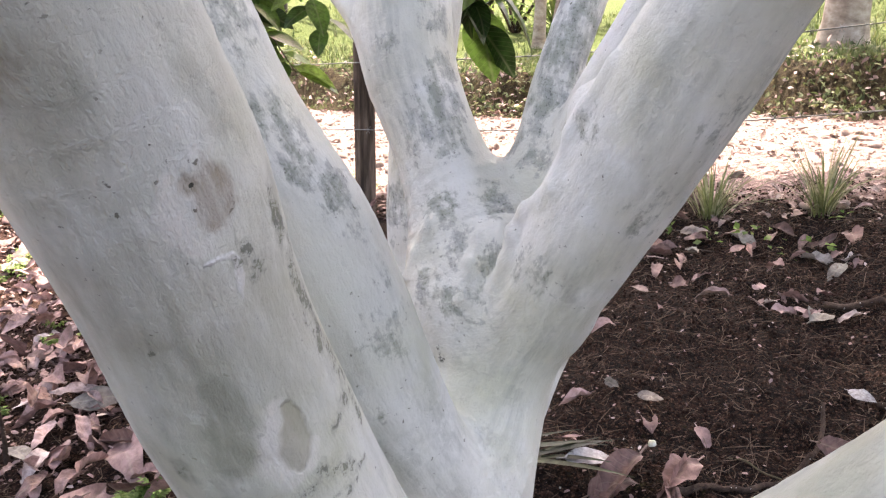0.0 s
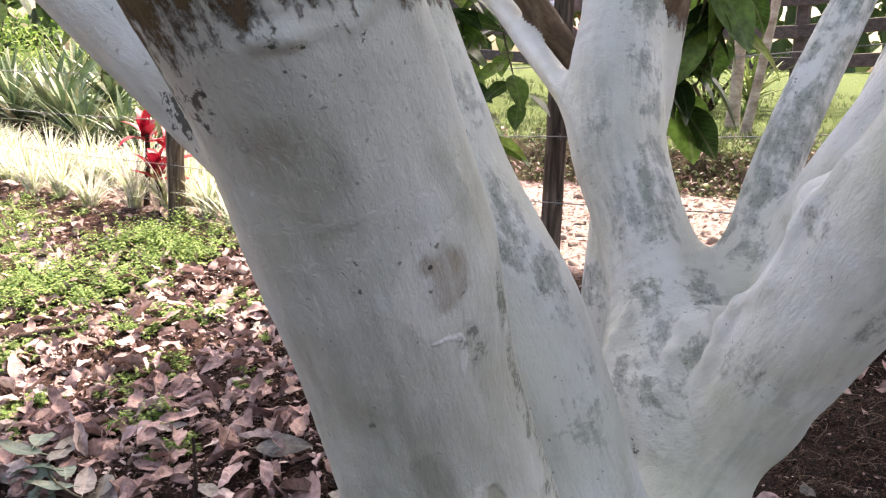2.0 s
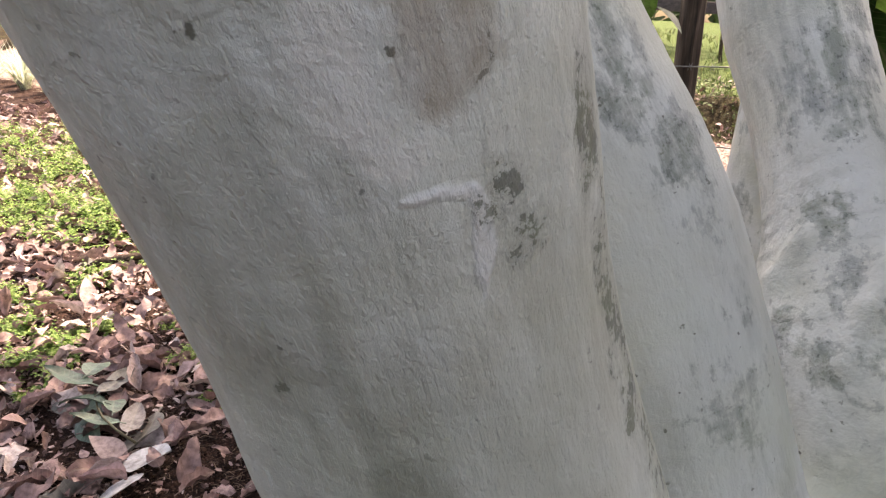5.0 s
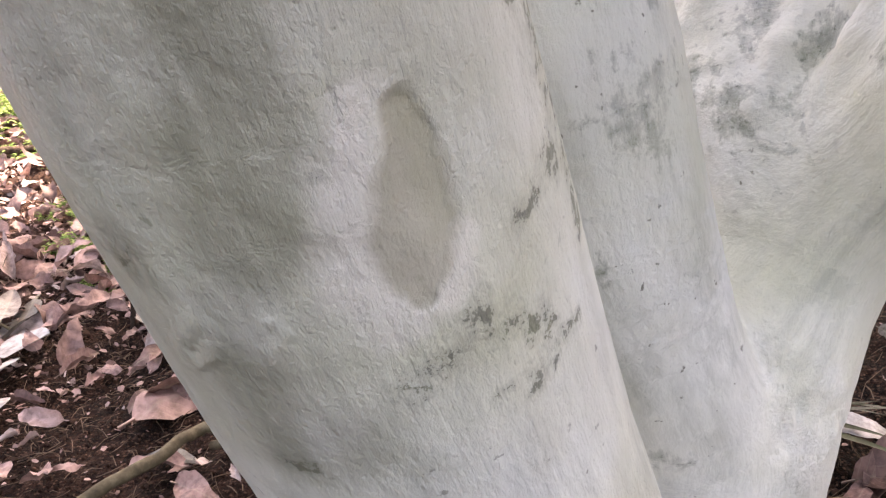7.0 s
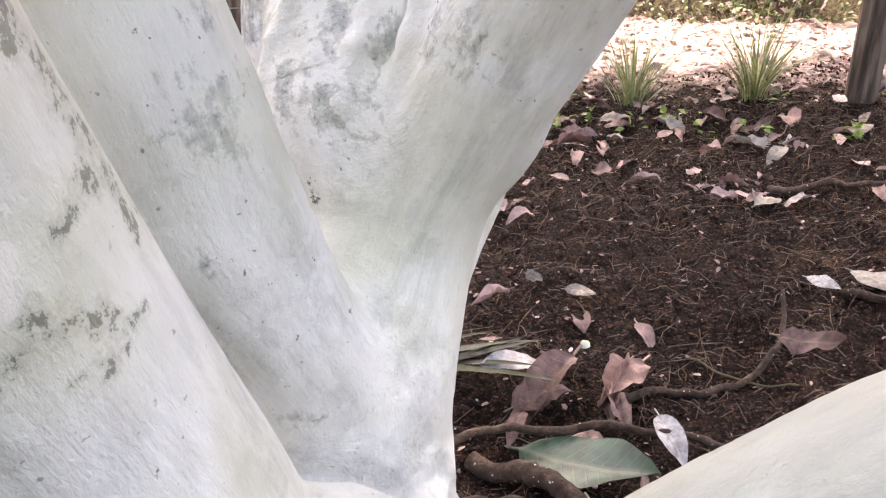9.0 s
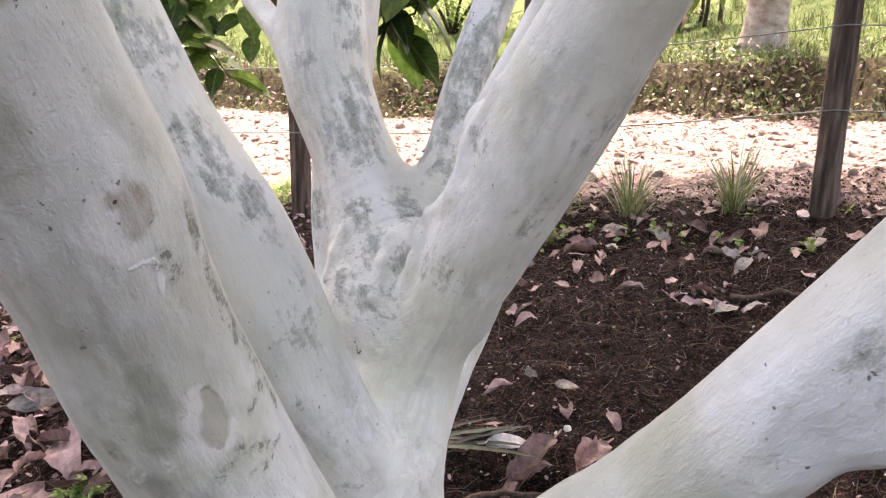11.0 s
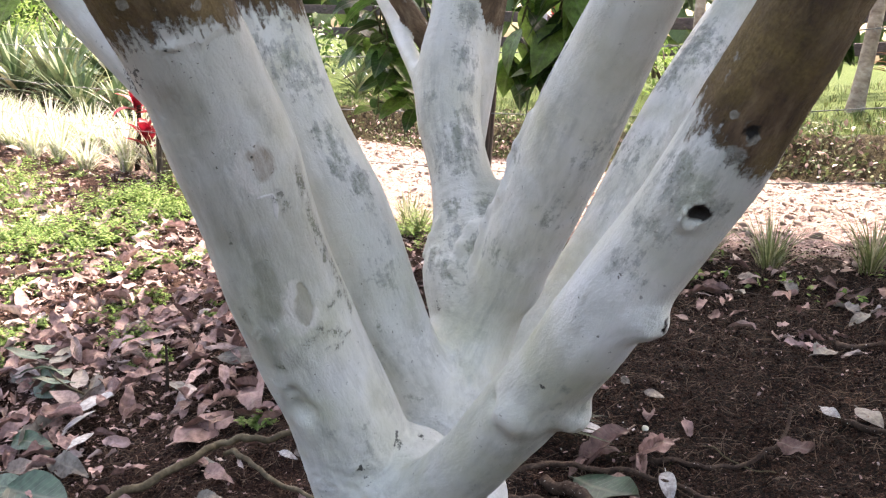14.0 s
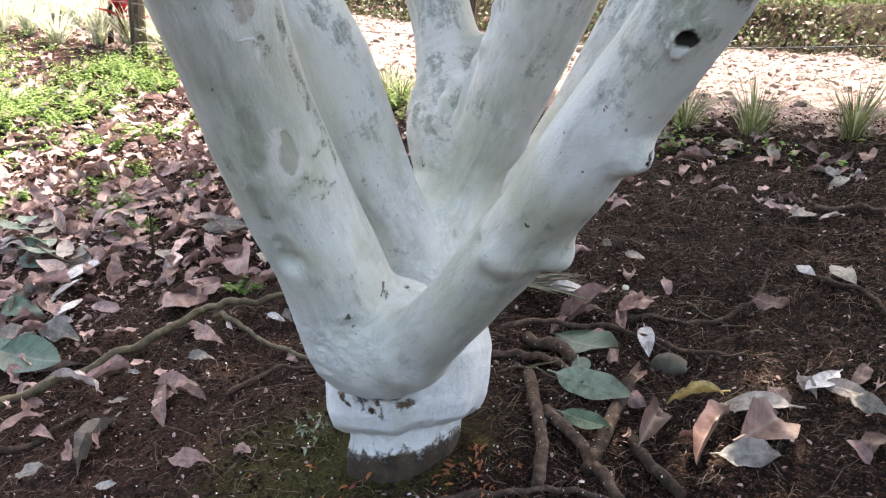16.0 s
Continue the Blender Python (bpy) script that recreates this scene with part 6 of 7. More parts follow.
def leafy_twig(at, turn, seed):
    """A green twig broken off the tree, its leaves spread on the litter."""
    r = random.Random(seed)
    x, y = at
    ob = holder("fallen_leafy_twig", (x, y, rise(x, y)), "broken green twig with grey-green leaves lying on litter", "twig")
    ob.rotation_euler = (0, 0, radians(turn))
    pts = [(0.36 * t - 0.18, 0.03 * math.sin(4 * t), 0.045 + 0.02 * math.sin(3 * t)) for t in (0, 0.2, 0.4, 0.6, 0.8, 1.0)]
    v, f = tube(pts, [0.004, 0.0035, 0.003, 0.0028, 0.0025, 0.002], 6)
    mesh_object("stem", v, f, TWIG, ob)
    for i in range(7):
        t = 0.15 + 0.85 * i / 6
        leaf = new("leaf", LOOSE["green"][i % 4] if i % 4 else LOOSE["pale"][5])
        leaf.parent = ob
        side = 1 if i % 2 else -1
        leaf.matrix_local = Matrix.Translation((0.36 * t - 0.18, 0.0, 0.05 + 0.008 * i)) @ Matrix.Rotation(side * r.uniform(0.4, 1.1), 4, "Z") @ Matrix.Rotation(r.uniform(-0.3, 0.3), 4, "X") @ Matrix.Scale(r.uniform(0.95, 1.3), 4)


leafy_twig((-1.58, 2.06), 150, 3)


def pebble(name, at, size, material, label, category, seed):
    bm = bmesh.new()
    bmesh.ops.create_icosphere(bm, subdivisions=3, radius=1.0)
    r = random.Random(seed)
    off = Vector((r.uniform(0, 9), r.uniform(0, 9), r.uniform(0, 9)))
    for v in bm.verts:
        v.co *= 1 + 0.22 * noise.noise(v.co * 1.3 + off) + 0.06 * noise.noise(v.co * 4 + off)
        v.co = Vector((v.co.x * size[0], v.co.y * size[1], v.co.z * size[2]))
    me = bpy.data.meshes.new(name)
    bm.to_mesh(me)
    bm.free()
    me.materials.append(material)
    me.polygons.foreach_set("use_smooth", [True] * len(me.polygons))
    ob = new(name, me)
    ob.location = (at[0], at[1], rise(*at) + size[2] * 0.5)
    return tagged(ob, label, category)


pebble("stone", (0.577, 1.368), (0.045, 0.03, 0.026), simple("dull_stone", [(0.3, (0.05, 0.045, 0.035)), (0.7, (0.13, 0.12, 0.095))], 30, 0.85), "dull olive-brown stone half sunk in soil", "stone", 3)
pebble("seed_pod", (0.674, 1.143), (0.016, 0.014, 0.014), simple("pod", [(0.3, (0.16, 0.09, 0.05)), (0.7, (0.28, 0.17, 0.10))], 60, 0.6), "small round brown seed pod", "seed pod", 4)
pebble("fallen_flower", (0.470, 1.745), (0.010, 0.009, 0.010), simple("petal", [(0.3, (0.55, 0.50, 0.25)), (0.6, (0.78, 0.76, 0.66))], 60, 0.7), "withered white and yellow flower on bare soil", "flower", 5)


# ---- the wire fence ----
def build_post(u, v, height, width, seed, lean=(0, 0)):
    """A rough square fence post with worn edges, sunk into the ground."""
    x, y = from_uv(u, v)
    r = random.Random(seed)
    bm = bmesh.new()
    rings = []
    for i in range(9):
        t = i / 8
        z = -0.15 + t * (height + 0.15)
        ring = []
        for k in range(8):
            a = math.pi / 8 + k * math.pi / 4
            w = width / 2 * (1.12 + r.uniform(-0.05, 0.05)) * (0.93 if i == 8 else 1.0)
            ring.append(bm.verts.new((math.copysign(min(abs(math.cos(a)), 0.88), math.cos(a)) * w + lean[0] * t, math.copysign(min(abs(math.sin(a)), 0.88), math.sin(a)) * w + lean[1] * t, z + (r.uniform(-0.008, 0.008) if i == 8 else 0))))
        rings.append(ring)
    for a, b in zip(rings[:-1], rings[1:]):
        for k in range(8):
            bm.faces.new((a[k], a[(k + 1) % 8], b[(k + 1) % 8], b[k]))
    bm.faces.new(rings[-1])
    bm.faces.new(rings[0][::-1])
    me = bpy.data.meshes.new("fence_post")
    bm.to_mesh(me)
    bm.free()
    me.materials.append(POST)
    ob = new("fence_post", me)
    ob.location = (x, y, rise(x, y))
    ob.rotation_euler = (0, 0, r.uniform(-0.4, 0.1))
    return tagged(ob, "weathered square wooden fence post carrying barbed wire", "fence post", "wire fence posts")


POSTS = [(-8.6, 0.03), (-6.10, 0.02), (-2.76, 0.08), (0.01, 0.0), (2.07, 0.03), (4.3, 0.0)]
for n, (u, v) in enumerate(POSTS):
    build_post(u, v, 1.18, 0.085 if n > 2 else 0.10, n, (0.02 if n == 1 else 0.0, 0.0))


build_post(-12.80, 2.14, 0.95, 0.11, 9)


def barbed_wire(height):
    """One strand from post to post, sagging a little, with twisted barbs."""
    pts = []
    for (ua, va), (ub, vb) in zip(POSTS[:-1], POSTS[1:]):
        za = rise(*from_uv(ua, va)) + height
        zb = rise(*from_uv(ub, vb)) + height
        for i in range(12):
            t = i / 12
            x, y = from_uv(ua + (ub - ua) * t, va + (vb - va) * t - 0.045)
            pts.append((x, y, za + (zb - za) * t - 0.03 * math.sin(math.pi * t)))
    v, f = tube(pts, [0.0026] * len(pts), 5)
    wire = mesh_object("barbed_wire", v, f, WIRE)
    tagged(wire, "thin grey barbed wire strand between the posts", "barbed wire", "strands of barbed wire")
    bv, bf = [], []
    for i in range(len(pts) - 1):
        for k in (0.25, 0.75):
            p = Vector(pts[i]).lerp(Vector(pts[i + 1]), k)
            for d in (Vector((0.008, 0.004, 0.014)), Vector((-0.006, 0.008, 0.013))):
                a, b = tube([p - d, p + d], [0.0011, 0.0007], 4)
                bf += [tuple(q + len(bv) for q in face) for face in b]
                bv += a
    tagged(mesh_object("barbs", bv, bf, WIRE, wire), kind="stuff")


for height in (0.36, 0.63, 0.91):
    barbed_wire(height)


# ---- grass clumps, weeds and turf ----
def blade(length, width, lean, bend, turn, base):
    """A grass blade: a bent tapering strip with a shallow keel."""
    n = 6
    verts, faces = [], []
    c, s = math.cos(turn), math.sin(turn)
    x = z = 0.0
    a = lean
    for i in range(n + 1):
        t = i / n
        w = width / 2 * (1 - t ** 2.2) * (0.6 + 0.4 * min(1, t * 4)) + 0.0003
        for k, (o, dz) in enumerate(((-w, 0.0), (0.0, -w * 0.4), (w, 0.0))):
            verts.append((base[0] + x * c - o * s, base[1] + x * s + o * c, base[2] + z + dz))
        x += math.sin(a) * length / n
        z += math.cos(a) * length / n
        a += bend / n
    for i in range(n):
        for k in (0, 1):
            faces.append((i * 3 + k, i * 3 + k + 1, i * 3 + k + 4, i * 3 + k + 3))
    return verts, faces


def grass_clump(u, v, blades, height, seed, material, label, width=0.009, name="grass_clump", category="grass clump", group="striped grass clumps", spread=0.7):
    r = random.Random(seed)
    x, y = from_uv(u, v)
    verts, faces = [], []
    for _ in range(blades):
        a = r.uniform(0, 2 * math.pi)
        d = r.uniform(0, 0.045)
        vv, ff = blade(height * r.uniform(0.55, 1.15), width * r.uniform(0.7, 1.2), abs(r.gauss(0.15, 0.28)) * spread + 0.05, r.uniform(0.2, 1.5) * spread, a, (d * math.cos(a), d * math.sin(a), -0.01))
        faces += [tuple(k + len(verts) for k in q) for q in ff]
        verts += vv
    ob = mesh_object(name, verts, faces, material)
    ob.location = (x, y, rise(x, y))
    return tagged(ob, label, category, group)


# along the fence by the dark soil
for n, (u, v, h) in enumerate(((1.14, 0.02, 0.24), (1.42, 0.03, 0.27), (1.78, 0.06, 0.30), (2.35, 0.08, 0.26), (-0.60, 0.18, 0.22), (-0.42, 0.06, 0.2), (2.75, 0.05, 0.28), (0.3, 0.12, 0.16))):
    grass_clump(u, v, 85, h, 50 + n, STRIPED, "thin striped grass clump growing at the path's edge", 0.0065, spread=1.0)
# the bright row beyond the left bed
r_row = random.Random(3)
for n in range(46):
    u = -2.2 - 6.0 * (n / 46) + r_row.uniform(-0.1, 0.1)
    v = 0.12 + (n % 3) * 0.32 + r_row.uniform(-0.12, 0.12)
    grass_clump(u, v, 95, r_row.uniform(0.30, 0.48), 80 + n, CREAM, "dense cream-striped grass clump in full sun", 0.015, spread=0.9)


def build_weeds():
    """Low ferny weeds in clumps: each plant a tuft of arching fronds set with small leaflets."""
    rng = np.random.default_rng(8)
    leaflet = [(np.array([(0, 0, 0), (0.45, -0.5, 0.10), (0.5, 0, -0.02), (0.45, 0.5, 0.10), (1, 0, -0.08)]) * np.array([0.022, 0.013, 0.02]), [(0, 1, 2), (0, 2, 3), (1, 4, 2), (2, 4, 3)])]
    # x, y, reach, plants, height
    patches = [(-2.85, 3.72, 0.34, 95, 0.15), (-3.25, 3.72, 0.30, 70, 0.14), (-2.50, 3.78, 0.22, 46, 0.13), (-2.62, 4.40, 0.30, 75, 0.20), (-2.35, 4.25, 0.20, 34, 0.15), (-3.95, 4.65, 0.45, 90, 0.16), (-4.7, 4.8, 0.5, 70, 0.16), (-3.7, 3.9, 0.35, 60, 0.14),
               (-4.6, 3.7, 0.5, 70, 0.15), (-3.3, 4.35, 0.25, 26, 0.12), (-1.90, 3.45, 0.20, 22, 0.09), (-1.62, 3.6, 0.16, 14, 0.08), (-2.05, 3.22, 0.12, 8, 0.07), (-2.22, 2.48, 0.13, 12, 0.09), (-2.5, 2.85, 0.14, 9, 0.07), (-1.6, 2.48, 0.09, 6, 0.06),
               (-1.33, 2.30, 0.08, 6, 0.06), (-1.75, 2.75, 0.14, 6, 0.05), (-2.3, 2.15, 0.14, 7, 0.06), (-1.95, 2.2, 0.10, 4, 0.05)]
    corner = [(-0.66, 3.72, 0.14, 18, 0.14), (-0.5, 3.9, 0.16, 18, 0.14), (-0.70, 1.80, 0.05, 7, 0.07), (-1.3, 2.75, 0.12, 4, 0.05), (-1.2, 3.2, 0.15, 6, 0.06), (-5.4, 4.6, 0.6, 60, 0.16), (-5.2, 3.6, 0.6, 50, 0.14)]
    litter = [(-2.14, 2.42, 0.12, 14, 0.08), (-2.49, 2.60, 0.12, 14, 0.08), (-1.77, 2.96, 0.10, 10, 0.08), (-1.59, 2.51, 0.09, 8, 0.08), (-2.80, 2.81, 0.14, 16, 0.08), (-2.37, 3.29, 0.20, 22, 0.08), (-2.10, 2.70, 0.08, 5, 0.08), (-2.52, 3.06, 0.14, 12, 0.08)]
    places, turns, sizes = [], [], []
    for x, y, reach, count, tall in patches + corner + litter:
        for px, py in rng.normal(0, reach * 0.55, (count, 2)) + (x, y):
            g, high = rise(px, py), tall * rng.uniform(0.5, 1.1)
            for _ in range(rng.integers(5, 8)):
                a, lean, long = rng.uniform(0, 6.28), rng.uniform(0.25, 1.1), high * rng.uniform(0.7, 1.2)
                out = np.array([math.cos(a), math.sin(a)])
                for k in range(5):
                    t = 0.35 + 0.65 * k / 4
                    reach_out, up = long * math.sin(lean) * t, long * (math.cos(lean) * t - 0.35 * t * t * math.sin(lean))
                    for side in (-1, 1) if k < 4 else (0,):
                        w = a + side * rng.uniform(0.7, 1.1)
                        c, s, p = math.cos(w), math.sin(w), rng.uniform(-0.5, 0.3)
                        places.append((px + out[0] * reach_out, py + out[1] * reach_out, g + 0.008 + max(up, 0)))
                        turns.append(((c * math.cos(p), -s, -c * math.sin(p)), (s * math.cos(p), c, -s * math.sin(p)), (math.sin(p), 0, math.cos(p))))
                        sizes.append(rng.uniform(0.7, 1.3) * (1.15 - 0.4 * t) * (0.75 + 2.5 * tall))
    at = np.array(places)
    tagged(scatter("low_weeds", leaflet, at, np.array(turns), np.array(sizes), [WEED], rng), "low bright green weeds with small divided leaves", "weeds", kind="stuff")
    # seedlings at the path's edge
    p = np.column_stack(from_uv(rng.uniform(0.4, 3.0, 70), rng.uniform(-0.35, 0.1, 70)))
    q = np.repeat(p, 6, 0) + rng.normal(0, 0.015, (420, 2))
    at = np.column_stack([q, ground_full(q[:, 0], q[:, 1]) + rng.uniform(0.01, 0.05, len(q))])
    tagged(scatter("edge_seedlings", leaflet, at, turned(rng, len(at), 0.5), rng.uniform(0.9, 1.6, len(at)), [WEED], rng), "small green seedlings along the path's edge", "weeds", kind="stuff")


build_weeds()


def build_turf():
    rng = np.random.default_rng(9)
    shapes = []
    for s in range(5):
        v, f = [], []
        r = random.Random(s)
        for _ in range(5):
            a, b = blade(r.uniform(0.04, 0.10), 0.006, r.uniform(0.1, 0.7), r.uniform(0.2, 1.2), r.uniform(0, 6.28), (r.uniform(-0.02, 0.02), r.uniform(-0.02, 0.02), 0))
            f += [tuple(k + len(v) for k in q) for q in b]
            v += a
        shapes.append((np.array(v), f))
    p = np.concatenate([rng.uniform((-5.0, 2.1), (5.0, 5.4), (5200, 2)), rng.uniform((-8.0, 5.2), (7.0, 8.5), (2200, 2))])
    p = p[p[:, 1] > bank_foot(p[:, 0]) + 0.42]
    q = np.column_stack(from_uv(p[:, 0], p[:, 1]))
    at = np.column_stack([q, ground_full(q[:, 0], q[:, 1]) - 0.004])
    tagged(scatter("lawn_grass", shapes, at, turned(rng, len(at), 0.1), rng.uniform(0.6, 1.4, len(at)), [TURF], rng), "short uneven lawn grass above the bank", "grass", kind="stuff")
    # creepers, ferns and dead leaves on the bank
    leaflet = [leaf_shape(0.05, 0.026, 0.15, 0.6, 0.03, s, stalk=0.1) for s in range(3)]
    n = 13000
    p = np.column_stack([rng.uniform(-9.0, 5.5, n), rng.uniform(0, 1, n)])
    p[:, 1] = bank_foot(p[:, 0]) - 0.05 + 0.75 * p[:, 1]
    p = p[np.sin(p[:, 0] * 5.1) + np.sin(p[:, 0] * 11 + p[:, 1] * 9) + rng.normal(0, 0.8, n) > -0.8]
    q = np.column_stack(from_uv(p[:, 0], p[:, 1]))
    at = np.column_stack([q, ground_full(q[:, 0], q[:, 1]) + rng.uniform(0.0, 0.12, len(q))])
    mats = np.where(rng.uniform(0, 1, len(at)) < 0.74, 0, 1)
    tagged(scatter("bank_creepers", leaflet, at, turned(rng, len(at), 0.7), rng.uniform(0.5, 1.2, len(at)), [WEED_DULL, DRY], rng, mats=mats), "dull green creepers and dead leaves on the earth bank", "creepers", kind="stuff")


WEED_DULL = leaf_material("creeper_leaf", [(0.0, (0.05, 0.075, 0.03)), (0.5, (0.12, 0.165, 0.065)), (0.85, (0.20, 0.235, 0.11)), (1.0, (0.30, 0.31, 0.17))], True, 0.8, 0.25)
build_turf()


# ---- beyond the path: sword plants, red plants, plank fence, palm ----
def sword_plant(u, v, leaves, length, width, seed, material, label, category="plant", name="sword_plant", group="", lift=0.0, droop=0.5):
    r = random.Random(seed)
    x, y = from_uv(u, v)
    verts, faces = [], []
    for i in range(leaves):
        t = i / leaves
        vv, ff = blade(length * r.uniform(0.75, 1.1), width * r.uniform(0.8, 1.1), 0.12 + 1.15 * t * r.uniform(0.8, 1.1), droop * r.uniform(0.3, 1.2), i * 2.4 + r.uniform(-0.2, 0.2), (0, 0, lift + 0.10 * (1 - t)))
        faces += [tuple(k + len(verts) for k in q) for q in ff]
        verts += vv
    if not lift:
        ob = mesh_object(name, verts, faces, material)
        ob.location = (x, y, rise(x, y))
        return tagged(ob, label, category, group)
    ob = holder(name, (x, y, rise(x, y)), label, category, group)
    mesh_object("leaves", verts, faces, material, ob)
    path = [(0.02 * math.sin(3 * t + seed), 0.02 * math.cos(2 * t), t * (lift + 0.1) - 0.03) for t in (0, 0.25, 0.5, 0.75, 1.0)]
    sv, sf = tube(path, [0.022, 0.020, 0.018, 0.017, 0.015], 8)
    mesh_object("stem", sv, sf, STICK, ob)
    return ob


for n, (u, v, size) in enumerate(((-7.4, 1.9, 0.75), (-8.1, 2.1, 0.85), (-6.9, 1.8, 0.6), (-8.8, 2.0, 0.8), (-9.6, 2.3, 0.8), (-7.8, 2.7, 0.9), (-6.3, 1.9, 0.55), (-9.0, 2.9, 0.95), (-5.7, 1.95, 0.5), (-10.4, 2.2, 0.8))):
    sword_plant(u, v, 46, size, 0.085, 200 + n, AGAVE, "large sword-leaved plant with cream-striped leaves", "plant", "sword_plant", "striped sword plants", 0.0, 0.6)
for n, (u, v, size) in enumerate(((-4.6, 4.6, 0.72), (-4.0, 4.4, 0.6), (-5.2, 4.7, 0.66), (-4.9, 4.2, 0.5))):
    sword_plant(u, v, 30, size, 0.045, 230 + n, AGAVE, "grey-green sword-leaved plant on the lawn's edge", "plant", "sword_plant", "striped sword plants", 0.0, 0.5)
sword_plant(-1.45, 6.3, 26, 0.75, 0.045, 240, TURF, "bright green sword-leaved plant on the lawn", "plant", "sword_plant", "striped sword plants", 0.08, 0.7)
for n, (u, v, lift) in enumerate(((-3.30, 0.22, 0.42), (-3.12, 0.30, 0.30), (-3.02, 0.12, 0.22))):
    sword_plant(u, v, 9, 0.24, 0.095, 250 + n, RED, "red-leaved plant with a thin stem by the fence", "plant", "red_leaved_plant", "red plants", lift, 1.6)
sword_plant(-5.72, 0.16, 12, 0.21, 0.08, 260, PINK, "small pink-leaved plant by the fence post", "plant", "pink_leaved_plant", "red plants", 0.13, 1.0)
sword_plant(-3.2, 6.0, 14, 0.45, 0.06, 261, RED, "red-leaved plant before the plank fence", "plant", "red_leaved_plant", "red plants", 0.7, 0.6)
for n, (u, v, lift) in enumerate(((0.72, 5.8, 0.10), (0.55, 5.9, 0.28), (0.85, 6.1, 0.22))):
    sword_plant(u, v, 18, 0.30, 0.06, 262 + n, MAROON, "withered reddish-brown leafy plant on the lawn", "plant", "red_leaved_plant", "withered plants", lift, 1.8)
for n, (u, v, lift) in enumerate(((0.95, 5.7, 0.62), (1.05, 5.9, 0.5), (0.62, 6.2, 0.75))):
    sword_plant(u, v, 8, 0.36, 0.14, 270 + n, WEED, "young plant with broad light green leaves on the lawn", "plant", "broad_leaved_plant", "broad-leaved plants", lift, 1.1)


def plank_fence():
    """Three rails on posts behind the lawn."""
    fence = holder("plank_fence", (*from_uv(-2.0, 7.0), rise(*from_uv(-2.0, 7.0))), "dark-stained three-rail plank fence behind the lawn", "fence")
    base = fence.location
    r = random.Random(12)
    us = [-14.3, -11.9, -9.5, -7.6, -5.65, -3.3, -1.2, 0.5, 2.6, 4.8, 7.0]

    def box(name, a, b, h, thick, parent):
        """A sawn board from a to b (world), h high and thick, with worn ends."""
        a, b = Vector(a), Vector(b)
        d = (b - a).normalized()
        side = d.cross(Vector((0, 0, 1))).normalized() * thick / 2
        up = Vector((0, 0, h / 2))
        bm = bmesh.new()
        vs = [bm.verts.new(p + s * side + k * up - base) for p in (a, (a + b) / 2 + Vector((0, 0, r.uniform(-0.012, 0.012))), b) for s, k in ((-1, -1), (1, -1), (1, 1), (-1, 1))]
        for i in (0, 4):
            for k in range(4):
                j = (k + 1) % 4
                bm.faces.new((vs[i + k], vs[i + j], vs[i + 4 + j], vs[i + 4 + k]))
        bm.faces.new(vs[3::-1])
        bm.faces.new(vs[8:])
        bmesh.ops.bevel(bm, geom=list(bm.edges), offset=0.006, segments=1, affect="EDGES")
        me = bpy.data.meshes.new(name)
        bm.to_mesh(me)
        bm.free()
        me.materials.append(PLANK)
        ob = new(name, me)
        ob.parent = parent

    spots = [(*from_uv(u, 7.0), u) for u in us]
    for x, y, u in spots:
        g = rise(x, y)
        me_path = [(x - base.x, y - base.y, g - 0.3 - base.z), (x - base.x, y - base.y, g + 0.6 - base.z), (x - base.x, y - base.y, g + 1.28 - base.z)]
        v, f = tube(me_path, [0.085, 0.08, 0.078], 8)
        mesh_object("post", v, f, PLANK, fence, smooth=False)
    for (xa, ya, _), (xb, yb, _) in zip(spots[:-1], spots[1:]):
        for h in (0.42, 0.76, 1.10):
            nx, ny = 0.447 * -0.10, 0.894 * -0.10
            box("rail", (xa + nx, ya + ny, rise(xa, ya) + h), (xb + nx, yb + ny, rise(xb, yb) + h), 0.14, 0.035, fence)


plank_fence()


def palm_trunk(u, v, radius, height, label, seed, name="palm_trunk", lean=0.0):
    r = random.Random(seed)
    x, y = from_uv(u, v)
    path, radii = [], []
    for i in range(26):
        t = i / 25
        path.append((lean * t + 0.02 * math.sin(t * 5), 0, -0.1 + t * height))
        radii.append(radius * (1 + 0.55 * math.exp(-t * height / 0.16)) * (1 - 0.25 * t) * (1 + 0.03 * (i % 2)))
    vv, ff = tube(path, radii, 16)
    ob = mesh_object(name, vv, ff, PALM)
    ob.location = (x, y, rise(x, y))
    return tagged(ob, label, "tree trunk")


PALM = simple("mottled_palm_bark", [(0.3, (0.16, 0.12, 0.10)), (0.5, (0.34, 0.28, 0.24)), (0.72, (0.55, 0.49, 0.44))], 9, 0.85, 7, (1, 1, 1.6), 0.5, 0.01)
palm_trunk(1.58, 4.1, 0.15, 3.5, "pale mottled palm trunk flaring at its base on the lawn", 1)
palm_trunk(0.30, 5.6, 0.07, 3.0, "slim pale trunk on the lawn before the plank fence", 2, "slim_trunk", 0.15)
palm_trunk(-1.05, 5.1, 0.045, 3.0, "slim leaning tree trunk on the lawn", 3, "slim_trunk", 0.35)
palm_trunk(-1.35, 5.6, 0.06, 3.2, "slim grey tree trunk on the lawn", 4, "slim_trunk", -0.05)
palm_trunk(-12.6, 3.2, 0.05, 3.0, "thin pale trunk beside a light green shrub", 5, "slim_trunk", 0.1)


